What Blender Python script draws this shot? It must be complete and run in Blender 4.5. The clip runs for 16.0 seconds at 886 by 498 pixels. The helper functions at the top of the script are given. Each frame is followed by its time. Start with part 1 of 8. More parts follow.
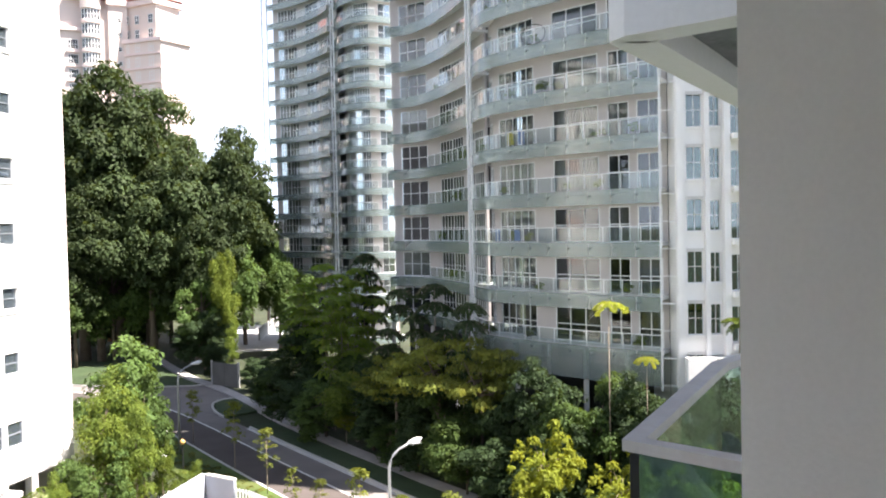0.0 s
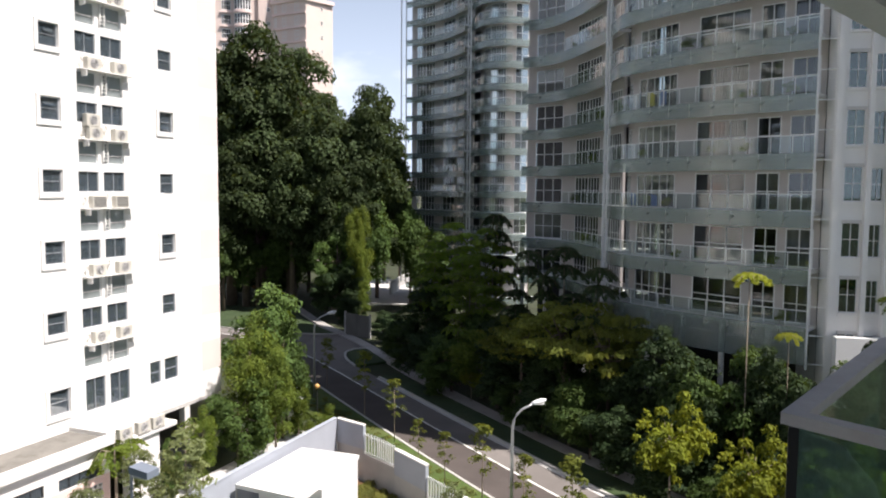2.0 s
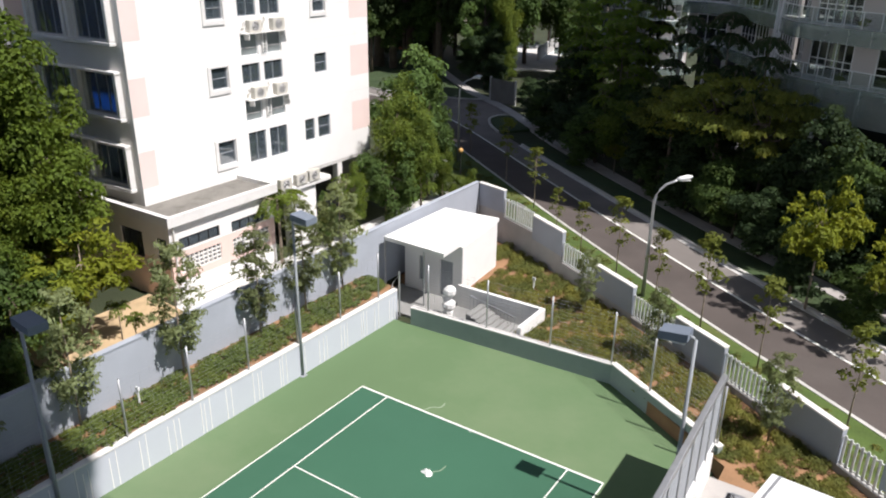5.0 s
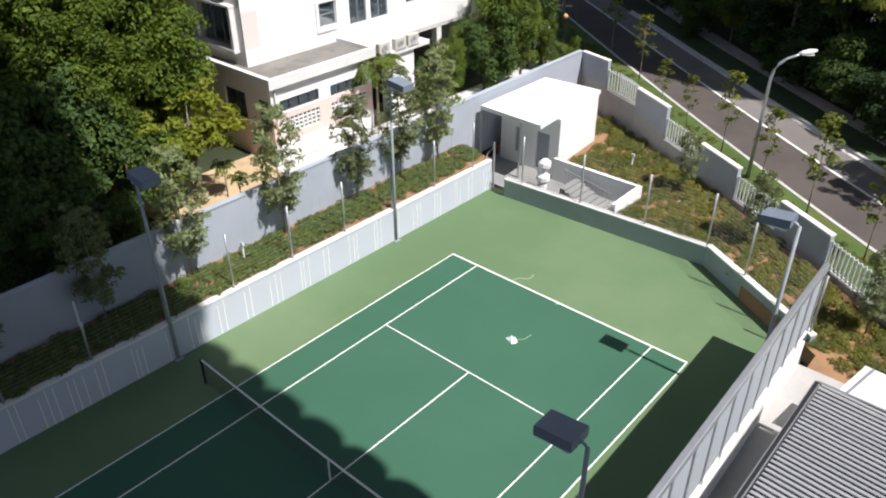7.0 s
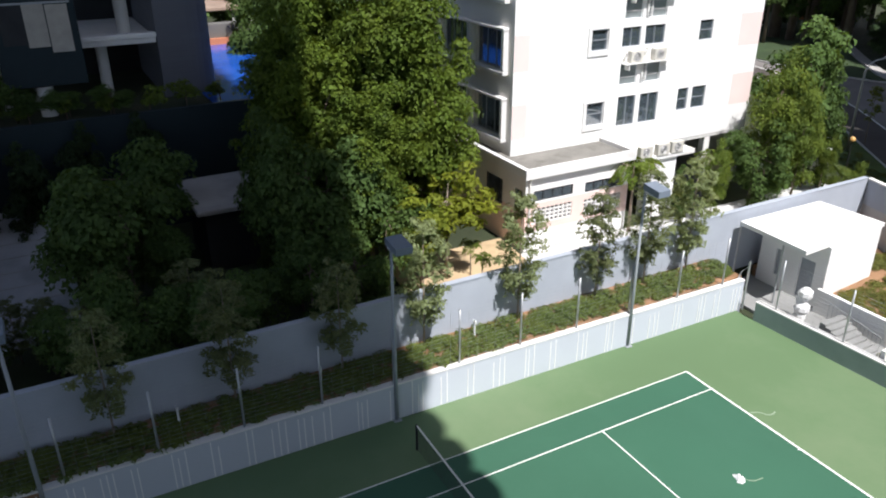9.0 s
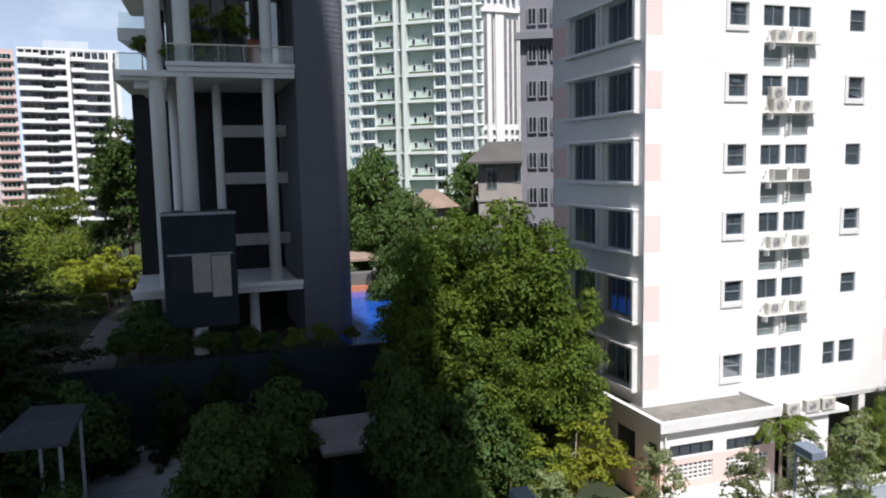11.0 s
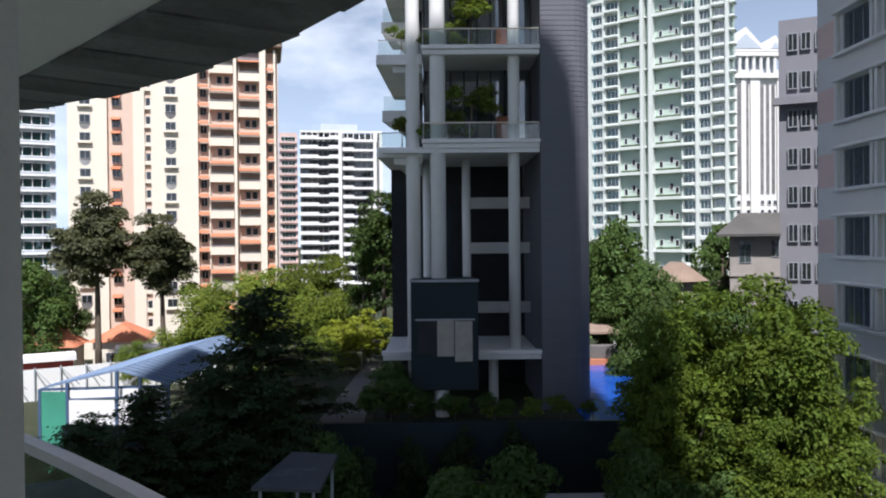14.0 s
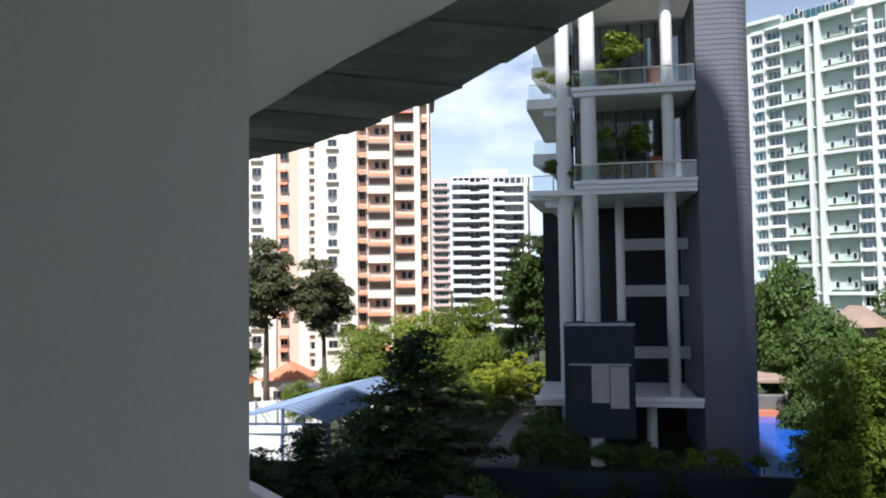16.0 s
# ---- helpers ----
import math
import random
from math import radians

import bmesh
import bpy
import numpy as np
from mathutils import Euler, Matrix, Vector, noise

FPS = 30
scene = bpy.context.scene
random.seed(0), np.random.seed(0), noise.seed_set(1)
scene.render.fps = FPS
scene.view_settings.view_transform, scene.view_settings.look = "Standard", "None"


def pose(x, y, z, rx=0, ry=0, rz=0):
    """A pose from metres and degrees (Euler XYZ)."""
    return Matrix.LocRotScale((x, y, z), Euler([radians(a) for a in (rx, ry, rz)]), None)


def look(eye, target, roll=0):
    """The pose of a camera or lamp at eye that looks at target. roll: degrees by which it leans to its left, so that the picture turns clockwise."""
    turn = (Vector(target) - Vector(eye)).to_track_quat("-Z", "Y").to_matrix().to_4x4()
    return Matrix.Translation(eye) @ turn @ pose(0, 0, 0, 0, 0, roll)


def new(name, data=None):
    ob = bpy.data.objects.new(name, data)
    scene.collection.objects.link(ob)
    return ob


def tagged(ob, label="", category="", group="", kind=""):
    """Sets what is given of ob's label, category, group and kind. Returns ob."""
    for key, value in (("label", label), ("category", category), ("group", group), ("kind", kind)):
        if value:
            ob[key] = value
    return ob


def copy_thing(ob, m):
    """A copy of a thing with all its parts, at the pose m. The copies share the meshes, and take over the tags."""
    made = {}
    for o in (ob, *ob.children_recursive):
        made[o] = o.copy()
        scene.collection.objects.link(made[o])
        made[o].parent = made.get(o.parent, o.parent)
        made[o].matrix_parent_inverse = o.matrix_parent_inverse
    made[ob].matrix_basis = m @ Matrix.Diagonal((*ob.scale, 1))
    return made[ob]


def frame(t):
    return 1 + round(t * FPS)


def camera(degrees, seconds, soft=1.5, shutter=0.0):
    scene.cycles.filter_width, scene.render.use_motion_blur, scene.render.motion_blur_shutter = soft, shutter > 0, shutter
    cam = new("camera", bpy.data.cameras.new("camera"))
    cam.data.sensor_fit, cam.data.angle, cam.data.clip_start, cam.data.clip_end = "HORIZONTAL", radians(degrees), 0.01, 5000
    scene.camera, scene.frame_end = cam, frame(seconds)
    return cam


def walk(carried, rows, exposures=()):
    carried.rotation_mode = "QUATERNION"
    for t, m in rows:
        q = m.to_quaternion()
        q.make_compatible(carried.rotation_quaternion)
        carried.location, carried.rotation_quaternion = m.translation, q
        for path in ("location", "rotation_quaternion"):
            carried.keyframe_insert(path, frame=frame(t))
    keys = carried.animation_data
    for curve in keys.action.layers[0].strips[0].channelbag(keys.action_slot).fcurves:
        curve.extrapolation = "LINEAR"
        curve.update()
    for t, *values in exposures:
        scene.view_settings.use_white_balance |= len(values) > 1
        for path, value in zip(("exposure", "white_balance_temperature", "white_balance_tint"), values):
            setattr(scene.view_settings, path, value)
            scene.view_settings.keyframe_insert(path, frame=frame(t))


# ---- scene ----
cam = camera(60.73, 16.0, soft=2.0)
EYE = 17.67  # height of the eye over the court
PATH = [
    (0, pose(-0.000, 0.000, 17.670, 88.44, 1.22, 13.04)),
    (0.5, pose(-0.013, 0.009, 17.670, 88.64, 1.03, 15.24)),
    (1, pose(-0.046, 0.023, 17.650, 88.49, 0.74, 17.79)),
    (1.5, pose(-0.070, 0.017, 17.635, 87.02, 0.11, 21.10)),
    (2, pose(-0.098, 0.015, 17.630, 85.55, -0.44, 22.91)),
    (2.5, pose(-0.117, 0.009, 17.615, 84.49, -0.50, 25.79)),
    (3, pose(-0.139, 0.003, 17.615, 81.35, -0.31, 27.91)),
    (3.5, pose(-0.139, 0.001, 17.615, 78.14, -0.39, 29.13)),
    (4, pose(-0.138, -0.001, 17.615, 73.28, -0.38, 30.25)),
    (4.5, pose(-0.136, -0.004, 17.615, 70.46, -0.74, 32.37)),
    (7, pose(-0.093, 0.014, 17.642, 58.11, 0.16, 41.48)),
    (7.5, pose(-0.074, 0.028, 17.656, 58.17, 0.24, 47.57)),
    (8, pose(-0.059, 0.044, 17.670, 59.05, 0.50, 53.27)),
    (8.5, pose(-0.059, 0.044, 17.670, 60.50, 0.15, 57.20)),
    (9, pose(-0.059, 0.044, 17.670, 65.16, 0.17, 61.65)),
    (9.5, pose(-0.059, 0.044, 17.670, 71.43, 0.95, 64.83)),
    (12, pose(-0.058, 0.043, 17.670, 88.95, 1.43, 75.40)),
    (12.5, pose(-0.058, 0.043, 17.670, 89.86, 1.22, 79.63)),
    (13, pose(-0.058, 0.043, 17.670, 90.13, 1.08, 82.72)),
    (13.5, pose(-0.056, 0.042, 17.670, 89.61, 0.91, 86.02)),
    (14, pose(-0.055, 0.041, 17.670, 89.36, 0.50, 89.37)),
    (14.5, pose(-0.051, 0.038, 17.670, 90.71, 1.02, 91.19)),
    (15, pose(-0.044, 0.033, 17.670, 92.03, 0.81, 93.84)),
    (15.5, pose(-0.027, 0.020, 17.670, 92.52, 0.69, 96.52)),
    (16, pose(-0.000, 0.000, 17.670, 92.75, 0.73, 100.78)),
]
EXPOSURES = [(0.0, 2.05, 6700, 16), (1.0, 1.38, 6700, 14), (2.0, 0.75, 6600, 16), (2.5, 0.5, 6500, 16), (3.0, 0.38, 6450, 15), (4.5, 0.4, 6400, 15), (7.0, 0.45, 6250, 13),
             (9.0, 0.55, 6150, 13), (9.5, 0.58, 6150, 13), (12.0, 0.28, 6100, 14), (13.0, 0.28, 6050, 14), (14.5, 0.65, 6050, 14), (16.0, 0.8, 6050, 14)]
walk(cam, PATH, EXPOSURES)

# ---- light: a high sun due east (+x) and a clear tropical sky ----
SUN_EL = 57.3
world = bpy.data.worlds.new("sky")
scene.world = world
world.use_nodes = True
wn = world.node_tree.nodes
sky = wn.new("ShaderNodeTexSky")
sky.sky_type, sky.sun_disc = "NISHITA", False
sky.sun_elevation, sky.sun_rotation = radians(SUN_EL), radians(90)
sky.air_density, sky.dust_density, sky.ozone_density = 1.0, 1.2, 3.0
bg, wl = wn["Background"], world.node_tree.links
bg.inputs["Strength"].default_value = 0.044
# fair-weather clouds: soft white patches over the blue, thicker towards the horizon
wc, wz, wm, wr = wn.new("ShaderNodeTexCoord"), wn.new("ShaderNodeTexNoise"), wn.new("ShaderNodeMix"), wn.new("ShaderNodeMapRange")
ws = wn.new("ShaderNodeMapping")
ws.inputs["Scale"].default_value, ws.inputs["Location"].default_value = (1.0, 1.0, 2.6), (0.4, 0.0, 0.1)
wz.inputs["Scale"].default_value, wz.inputs["Detail"].default_value, wz.inputs["Roughness"].default_value = 3.2, 7, 0.55
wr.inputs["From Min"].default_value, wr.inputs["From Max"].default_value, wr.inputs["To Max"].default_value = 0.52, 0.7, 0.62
wm.data_type = "RGBA"
wm.inputs["B"].default_value = (14.5, 17.2, 20.8, 1)
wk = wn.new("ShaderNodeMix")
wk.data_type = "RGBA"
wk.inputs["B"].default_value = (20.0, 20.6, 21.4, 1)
wl.new(wc.outputs["Generated"], ws.inputs["Vector"])
wl.new(ws.outputs[0], wz.inputs["Vector"])
wl.new(wz.outputs["Fac"], wr.inputs["Value"])
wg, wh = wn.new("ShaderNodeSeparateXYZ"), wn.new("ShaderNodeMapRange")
wh.inputs["From Min"].default_value, wh.inputs["From Max"].default_value = 0.0, 0.48
wh.inputs["To Min"].default_value, wh.inputs["To Max"].default_value = 0.85, 0.0
wl.new(wc.outputs["Generated"], wg.inputs[0])
wl.new(wg.outputs["Z"], wh.inputs["Value"])
wl.new(wh.outputs["Result"], wm.inputs["Factor"])
wl.new(sky.outputs[0], wm.inputs["A"])
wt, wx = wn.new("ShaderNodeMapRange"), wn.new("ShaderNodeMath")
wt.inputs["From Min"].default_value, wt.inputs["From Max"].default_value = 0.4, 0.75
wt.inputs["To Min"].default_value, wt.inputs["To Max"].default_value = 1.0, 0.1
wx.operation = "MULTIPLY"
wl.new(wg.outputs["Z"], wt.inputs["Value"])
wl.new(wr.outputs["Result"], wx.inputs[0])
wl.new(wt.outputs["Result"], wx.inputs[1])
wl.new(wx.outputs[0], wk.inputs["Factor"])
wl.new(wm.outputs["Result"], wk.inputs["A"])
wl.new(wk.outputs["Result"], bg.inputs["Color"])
sun = new("sun", bpy.data.lights.new("sun", "SUN"))
sun.data.energy, sun.data.angle, sun.data.color = 5.0, radians(0.6), (1.0, 0.96, 0.9)
sun.matrix_basis = look((60, 0, 60 * math.tan(radians(SUN_EL))), (0, 0, 0))

# ---- materials ----
def mat(name, col, rough=0.8, var=0.15, scale=2.0, bump=0.0, metal=0.0, fine=30.0, dirt=None, dirt_amt=0.4, dirt_scale=0.5, rand=0.0, spec=0.4):
    """A painted or mineral surface: base colour with broad and fine variation, optional stains, and a fine relief."""
    m = bpy.data.materials.new(name)
    m.use_nodes = True
    t = m.node_tree
    n, l = t.nodes, t.links
    b = n["Principled BSDF"]
    b.inputs["Roughness"].default_value, b.inputs["Metallic"].default_value = rough, metal
    b.inputs["Specular IOR Level"].default_value = spec
    tc, oi, add = n.new("ShaderNodeTexCoord"), n.new("ShaderNodeObjectInfo"), n.new("ShaderNodeVectorMath")
    mul = n.new("ShaderNodeMath")
    mul.operation = "MULTIPLY"
    mul.inputs[1].default_value = 37.0
    l.new(oi.outputs["Random"], mul.inputs[0])
    l.new(tc.outputs["Object"], add.inputs[0])
    l.new(mul.outputs[0], add.inputs[1])
    broad, grain = n.new("ShaderNodeTexNoise"), n.new("ShaderNodeTexNoise")
    broad.inputs["Scale"].default_value, broad.inputs["Detail"].default_value = scale, 4
    grain.inputs["Scale"].default_value, grain.inputs["Detail"].default_value = fine, 3
    for q in (broad, grain):
        l.new(add.outputs[0], q.inputs["Vector"])
    mixv = n.new("ShaderNodeMix")
    mixv.inputs["Factor"].default_value = 0.35
    l.new(broad.outputs["Fac"], mixv.inputs["A"])
    l.new(grain.outputs["Fac"], mixv.inputs["B"])
    mr = n.new("ShaderNodeMapRange")
    mr.inputs["From Min"].default_value, mr.inputs["From Max"].default_value = 0.3, 0.7
    mr.inputs["To Min"].default_value, mr.inputs["To Max"].default_value = 1 - var, 1 + var
    l.new(mixv.outputs["Result"], mr.inputs["Value"])
    value = mr.outputs["Result"]
    if rand:
        rr = n.new("ShaderNodeMapRange")
        rr.inputs["To Min"].default_value, rr.inputs["To Max"].default_value = 1 - rand, 1 + rand
        l.new(oi.outputs["Random"], rr.inputs["Value"])
        mm = n.new("ShaderNodeMath")
        mm.operation = "MULTIPLY"
        l.new(value, mm.inputs[0])
        l.new(rr.outputs["Result"], mm.inputs[1])
        value = mm.outputs[0]
    vm = n.new("ShaderNodeVectorMath")
    vm.operation = "SCALE"
    vm.inputs[0].default_value = col
    l.new(value, vm.inputs["Scale"])
    out = vm.outputs[0]
    if dirt:
        st = n.new("ShaderNodeTexNoise")
        st.inputs["Scale"].default_value, st.inputs["Detail"].default_value, st.inputs["Roughness"].default_value = dirt_scale, 6, 0.65
        l.new(add.outputs[0], st.inputs["Vector"])
        sm = n.new("ShaderNodeMapRange")
        sm.inputs["From Min"].default_value, sm.inputs["From Max"].default_value = 0.5, 0.75
        sm.inputs["To Max"].default_value = dirt_amt
        l.new(st.outputs["Fac"], sm.inputs["Value"])
        mc = n.new("ShaderNodeMix")
        mc.data_type = "RGBA"
        mc.inputs["B"].default_value = (*dirt, 1)
        l.new(sm.outputs["Result"], mc.inputs["Factor"])
        l.new(out, mc.inputs["A"])
        out = mc.outputs["Result"]
    l.new(out, b.inputs["Base Color"])
    if bump:
        bp = n.new("ShaderNodeBump")
        bp.inputs["Strength"].default_value, bp.inputs["Distance"].default_value = 0.6, bump
        l.new(grain.outputs["Fac"], bp.inputs["Height"])
        l.new(bp.outputs[0], b.inputs["Normal"])
    return m


def glass(name, tint, gloss=0.0, base=0.0, base_col=(0.5, 0.6, 0.6), rough=0.02):
    """A pane: clear or tinted, mirrors by its angle; base adds a share of diffuse surface, milky for frosted sheets,
    toned for windows.
    """
    m = bpy.data.materials.new(name)
    m.use_nodes = True
    n, l = m.node_tree.nodes, m.node_tree.links
    n.remove(n["Principled BSDF"])
    tr, gl, mx, fr = n.new("ShaderNodeBsdfTransparent"), n.new("ShaderNodeBsdfGlossy"), n.new("ShaderNodeMixShader"), n.new("ShaderNodeLayerWeight")
    tr.inputs["Color"].default_value = (*tint, 1)
    gl.inputs["Roughness"].default_value = rough
    fr.inputs["Blend"].default_value = 0.5
    pw = n.new("ShaderNodeMath")
    pw.operation = "POWER"
    pw.inputs[1].default_value = 5.0
    l.new(fr.outputs["Facing"], pw.inputs[0])
    first = tr.outputs[0]
    if base:
        df, ms = n.new("ShaderNodeBsdfDiffuse"), n.new("ShaderNodeMixShader")
        nz, mp = n.new("ShaderNodeTexNoise"), n.new("ShaderNodeMapRange")
        nz.inputs["Scale"].default_value, nz.inputs["Detail"].default_value = 0.35, 4
        mp.inputs["From Min"].default_value, mp.inputs["From Max"].default_value = 0.3, 0.7
        mp.inputs["To Min"].default_value, mp.inputs["To Max"].default_value = base * 0.8, min(1.0, base * 1.15)
        l.new(nz.outputs["Fac"], mp.inputs["Value"])
        l.new(mp.outputs["Result"], ms.inputs[0])
        df.inputs["Color"].default_value = (*base_col, 1)
        l.new(first, ms.inputs[1])
        l.new(df.outputs[0], ms.inputs[2])
        first = ms.outputs[0]
    ad = n.new("ShaderNodeMath")
    ad.operation, ad.use_clamp = "ADD", True
    ad.inputs[1].default_value = gloss + 0.04
    l.new(pw.outputs[0], ad.inputs[0])
    l.new(ad.outputs[0], mx.inputs[0])
    l.new(first, mx.inputs[1])
    l.new(gl.outputs[0], mx.inputs[2])
    l.new(mx.outputs[0], n["Material Output"].inputs["Surface"])
    return m


def leaf(name, col, var=0.3, yellow=0.25, lift=(0.5, 0.5, 0.04)):
    """Foliage: every leaf its own tone, thin enough to let light through."""
    m = bpy.data.materials.new(name)
    m.use_nodes = True
    n, l = m.node_tree.nodes, m.node_tree.links
    b = n["Principled BSDF"]
    b.inputs["Roughness"].default_value = 0.6
    b.inputs["Specular IOR Level"].default_value = 0.12
    ge, oi, tc, nz = n.new("ShaderNodeNewGeometry"), n.new("ShaderNodeObjectInfo"), n.new("ShaderNodeTexCoord"), n.new("ShaderNodeTexNoise")
    nz.inputs["Scale"].default_value, nz.inputs["Detail"].default_value = 0.7, 2
    l.new(tc.outputs["Object"], nz.inputs["Vector"])
    mr = n.new("ShaderNodeMapRange")
    mr.inputs["To Min"].default_value, mr.inputs["To Max"].default_value = 1 - var, 1 + var
    l.new(ge.outputs["Random Per Island"], mr.inputs["Value"])
    vm = n.new("ShaderNodeVectorMath")
    vm.operation = "SCALE"
    vm.inputs[0].default_value = col
    tone, both = n.new("ShaderNodeMapRange"), n.new("ShaderNodeMath")
    tone.inputs["To Min"].default_value, tone.inputs["To Max"].default_value = 0.75, 1.3
    both.operation = "MULTIPLY"
    l.new(oi.outputs["Random"], tone.inputs["Value"])
    l.new(tone.outputs["Result"], both.inputs[0])
    l.new(mr.outputs["Result"], both.inputs[1])
    l.new(both.outputs[0], vm.inputs["Scale"])
    yr = n.new("ShaderNodeMapRange")
    yr.inputs["From Min"].default_value, yr.inputs["From Max"].default_value = 0.42, 0.75
    yr.inputs["To Max"].default_value = yellow
    l.new(nz.outputs["Fac"], yr.inputs["Value"])
    mc = n.new("ShaderNodeMix")
    mc.data_type = "RGBA"
    mc.inputs["B"].default_value = (col[0] * 1.9, col[1] * 1.5, col[2] * 0.8, 1)
    l.new(yr.outputs["Result"], mc.inputs["Factor"])
    l.new(vm.outputs[0], mc.inputs["A"])
    l.new(mc.outputs["Result"], b.inputs["Base Color"])
    tl, ms = n.new("ShaderNodeBsdfTranslucent"), n.new("ShaderNodeMixShader")
    sc = n.new("ShaderNodeVectorMath")
    sc.operation = "MULTIPLY"
    sc.inputs[1].default_value = (1.7, 1.5, 0.6)
    l.new(mc.outputs["Result"], sc.inputs[0])
    l.new(sc.outputs[0], tl.inputs["Color"])
    ms.inputs[0].default_value = 0.3
    l.new(b.outputs[0], ms.inputs[1])
    l.new(tl.outputs[0], ms.inputs[2])
    l.new(ms.outputs[0], n["Material Output"].inputs["Surface"])
    return m


M = {}
M["white"] = mat("white_paint", (0.8, 0.79, 0.77), 0.75, 0.04, 0.6, 0.002, dirt=(0.6, 0.58, 0.55), dirt_amt=0.25, dirt_scale=0.35)
M["offwhite"] = mat("offwhite_paint", (0.74, 0.72, 0.69), 0.8, 0.06, 0.5, 0.002, dirt=(0.5, 0.48, 0.45), dirt_amt=0.35)
M["pink"] = mat("pink_paint", (0.78, 0.58, 0.52), 0.8, 0.05, 0.6, 0.002, dirt=(0.62, 0.5, 0.46), dirt_amt=0.3)
M["pinkwash"] = mat("pale_pink_paint", (0.78, 0.63, 0.59), 0.8, 0.05, 0.6, 0.002)
M["trim"] = mat("white_trim", (0.72, 0.71, 0.69), 0.6, 0.04, 1.0, dirt=(0.55, 0.52, 0.48), dirt_amt=0.4, dirt_scale=1.5)
M["concrete"] = mat("concrete", (0.42, 0.41, 0.39), 0.9, 0.15, 0.8, 0.01, dirt=(0.2, 0.19, 0.17), dirt_amt=0.5)
M["pale_concrete"] = mat("pale_concrete", (0.58, 0.57, 0.55), 0.9, 0.12, 0.7, 0.006, dirt=(0.35, 0.34, 0.32), dirt_amt=0.4)
M["court_wall"] = mat("court_wall_paint", (0.5, 0.53, 0.58), 0.8, 0.06, 0.5, 0.004, dirt=(0.4, 0.42, 0.46), dirt_amt=0.3)
M["blue_grey"] = mat("blue_grey_wall", (0.37, 0.4, 0.45), 0.85, 0.08, 0.6, 0.004, dirt=(0.28, 0.3, 0.34), dirt_amt=0.4)
M["court_in"] = mat("court_green_dark", (0.036, 0.112, 0.066), 0.85, 0.12, 0.12, 0.002, fine=60, dirt=(0.055, 0.142, 0.09), dirt_amt=0.35, dirt_scale=0.15)
M["court_out"] = mat("court_green_light", (0.108, 0.175, 0.082), 0.85, 0.12, 0.12, 0.002, fine=60, dirt=(0.18, 0.225, 0.13), dirt_amt=0.6, dirt_scale=0.12)
M["line"] = mat("court_line_paint", (0.75, 0.75, 0.7), 0.8, 0.08, 2.0)
M["asphalt"] = mat("asphalt", (0.085, 0.071, 0.064), 0.9, 0.2, 0.3, 0.006, dirt=(0.12, 0.105, 0.095), dirt_amt=0.5, dirt_scale=0.2)
M["old_asphalt"] = mat("worn_asphalt", (0.19, 0.172, 0.158), 0.9, 0.2, 0.3, 0.006, dirt=(0.11, 0.105, 0.1), dirt_amt=0.5, dirt_scale=0.25)
M["kerb"] = mat("kerb_stone", (0.5, 0.49, 0.46), 0.9, 0.15, 1.0, 0.006, dirt=(0.25, 0.24, 0.2), dirt_amt=0.5)
M["paving"] = mat("footpath_concrete", (0.4, 0.38, 0.36), 0.9, 0.12, 0.8, 0.006, dirt=(0.22, 0.2, 0.17), dirt_amt=0.5)
M["soil"] = mat("red_soil", (0.3, 0.17, 0.09), 0.95, 0.3, 0.8, 0.03, dirt=(0.16, 0.1, 0.05), dirt_amt=0.6)
M["sand"] = mat("sandy_ground", (0.5, 0.37, 0.22), 0.95, 0.2, 0.6, 0.02, dirt=(0.25, 0.2, 0.1), dirt_amt=0.6)
M["grass"] = mat("grass", (0.07, 0.11, 0.025), 0.95, 0.35, 0.5, 0.05, fine=14, dirt=(0.2, 0.16, 0.06), dirt_amt=0.45, dirt_scale=0.3)
# grass toned down: tree shade over verge and lawn is put into the colour
M["shade_grass"] = mat("shade_toned_grass", (0.036, 0.06, 0.022), 0.95, 0.3, 0.5, 0.04, fine=14, dirt=(0.1, 0.1, 0.045), dirt_amt=0.4, dirt_scale=0.3)
M["forest"] = mat("forest_floor", (0.035, 0.045, 0.02), 0.95, 0.35, 0.3, 0.05, dirt=(0.09, 0.07, 0.04), dirt_amt=0.5)
M["bark"] = mat("bark", (0.13, 0.1, 0.075), 0.95, 0.3, 1.5, 0.03)
M["pale_bark"] = mat("pale_bark", (0.26, 0.21, 0.16), 0.95, 0.25, 1.5, 0.02)
M["steel"] = mat("galvanised_steel", (0.45, 0.46, 0.47), 0.45, 0.1, 3.0, metal=0.7)
M["grey_steel"] = mat("grey_painted_steel", (0.3, 0.32, 0.34), 0.55, 0.08, 3.0)
M["white_steel"] = mat("white_coated_metal", (0.75, 0.76, 0.76), 0.5, 0.05, 2.0)
M["lamp_box"] = mat("blue_grey_lamp_housing", (0.16, 0.19, 0.235), 0.5, 0.08, 2.0, fine=20)
# interior tones: the shade of unlit rooms and recesses is painted in
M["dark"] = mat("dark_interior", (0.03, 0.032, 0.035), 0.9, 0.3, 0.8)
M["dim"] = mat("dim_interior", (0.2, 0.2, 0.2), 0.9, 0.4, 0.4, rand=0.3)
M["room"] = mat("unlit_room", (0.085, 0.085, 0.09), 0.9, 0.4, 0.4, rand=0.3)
M["black"] = mat("black_metal", (0.02, 0.02, 0.022), 0.5, 0.1, 2.0)
M["dark_clad"] = mat("dark_teal_cladding", (0.017, 0.028, 0.034), 0.6, 0.12, 0.6, spec=0.2)
M["slate_tile"] = mat("grey_wall_cladding", (0.125, 0.13, 0.15), 0.65, 0.08, 0.4, dirt=(0.13, 0.13, 0.15), dirt_amt=0.4)
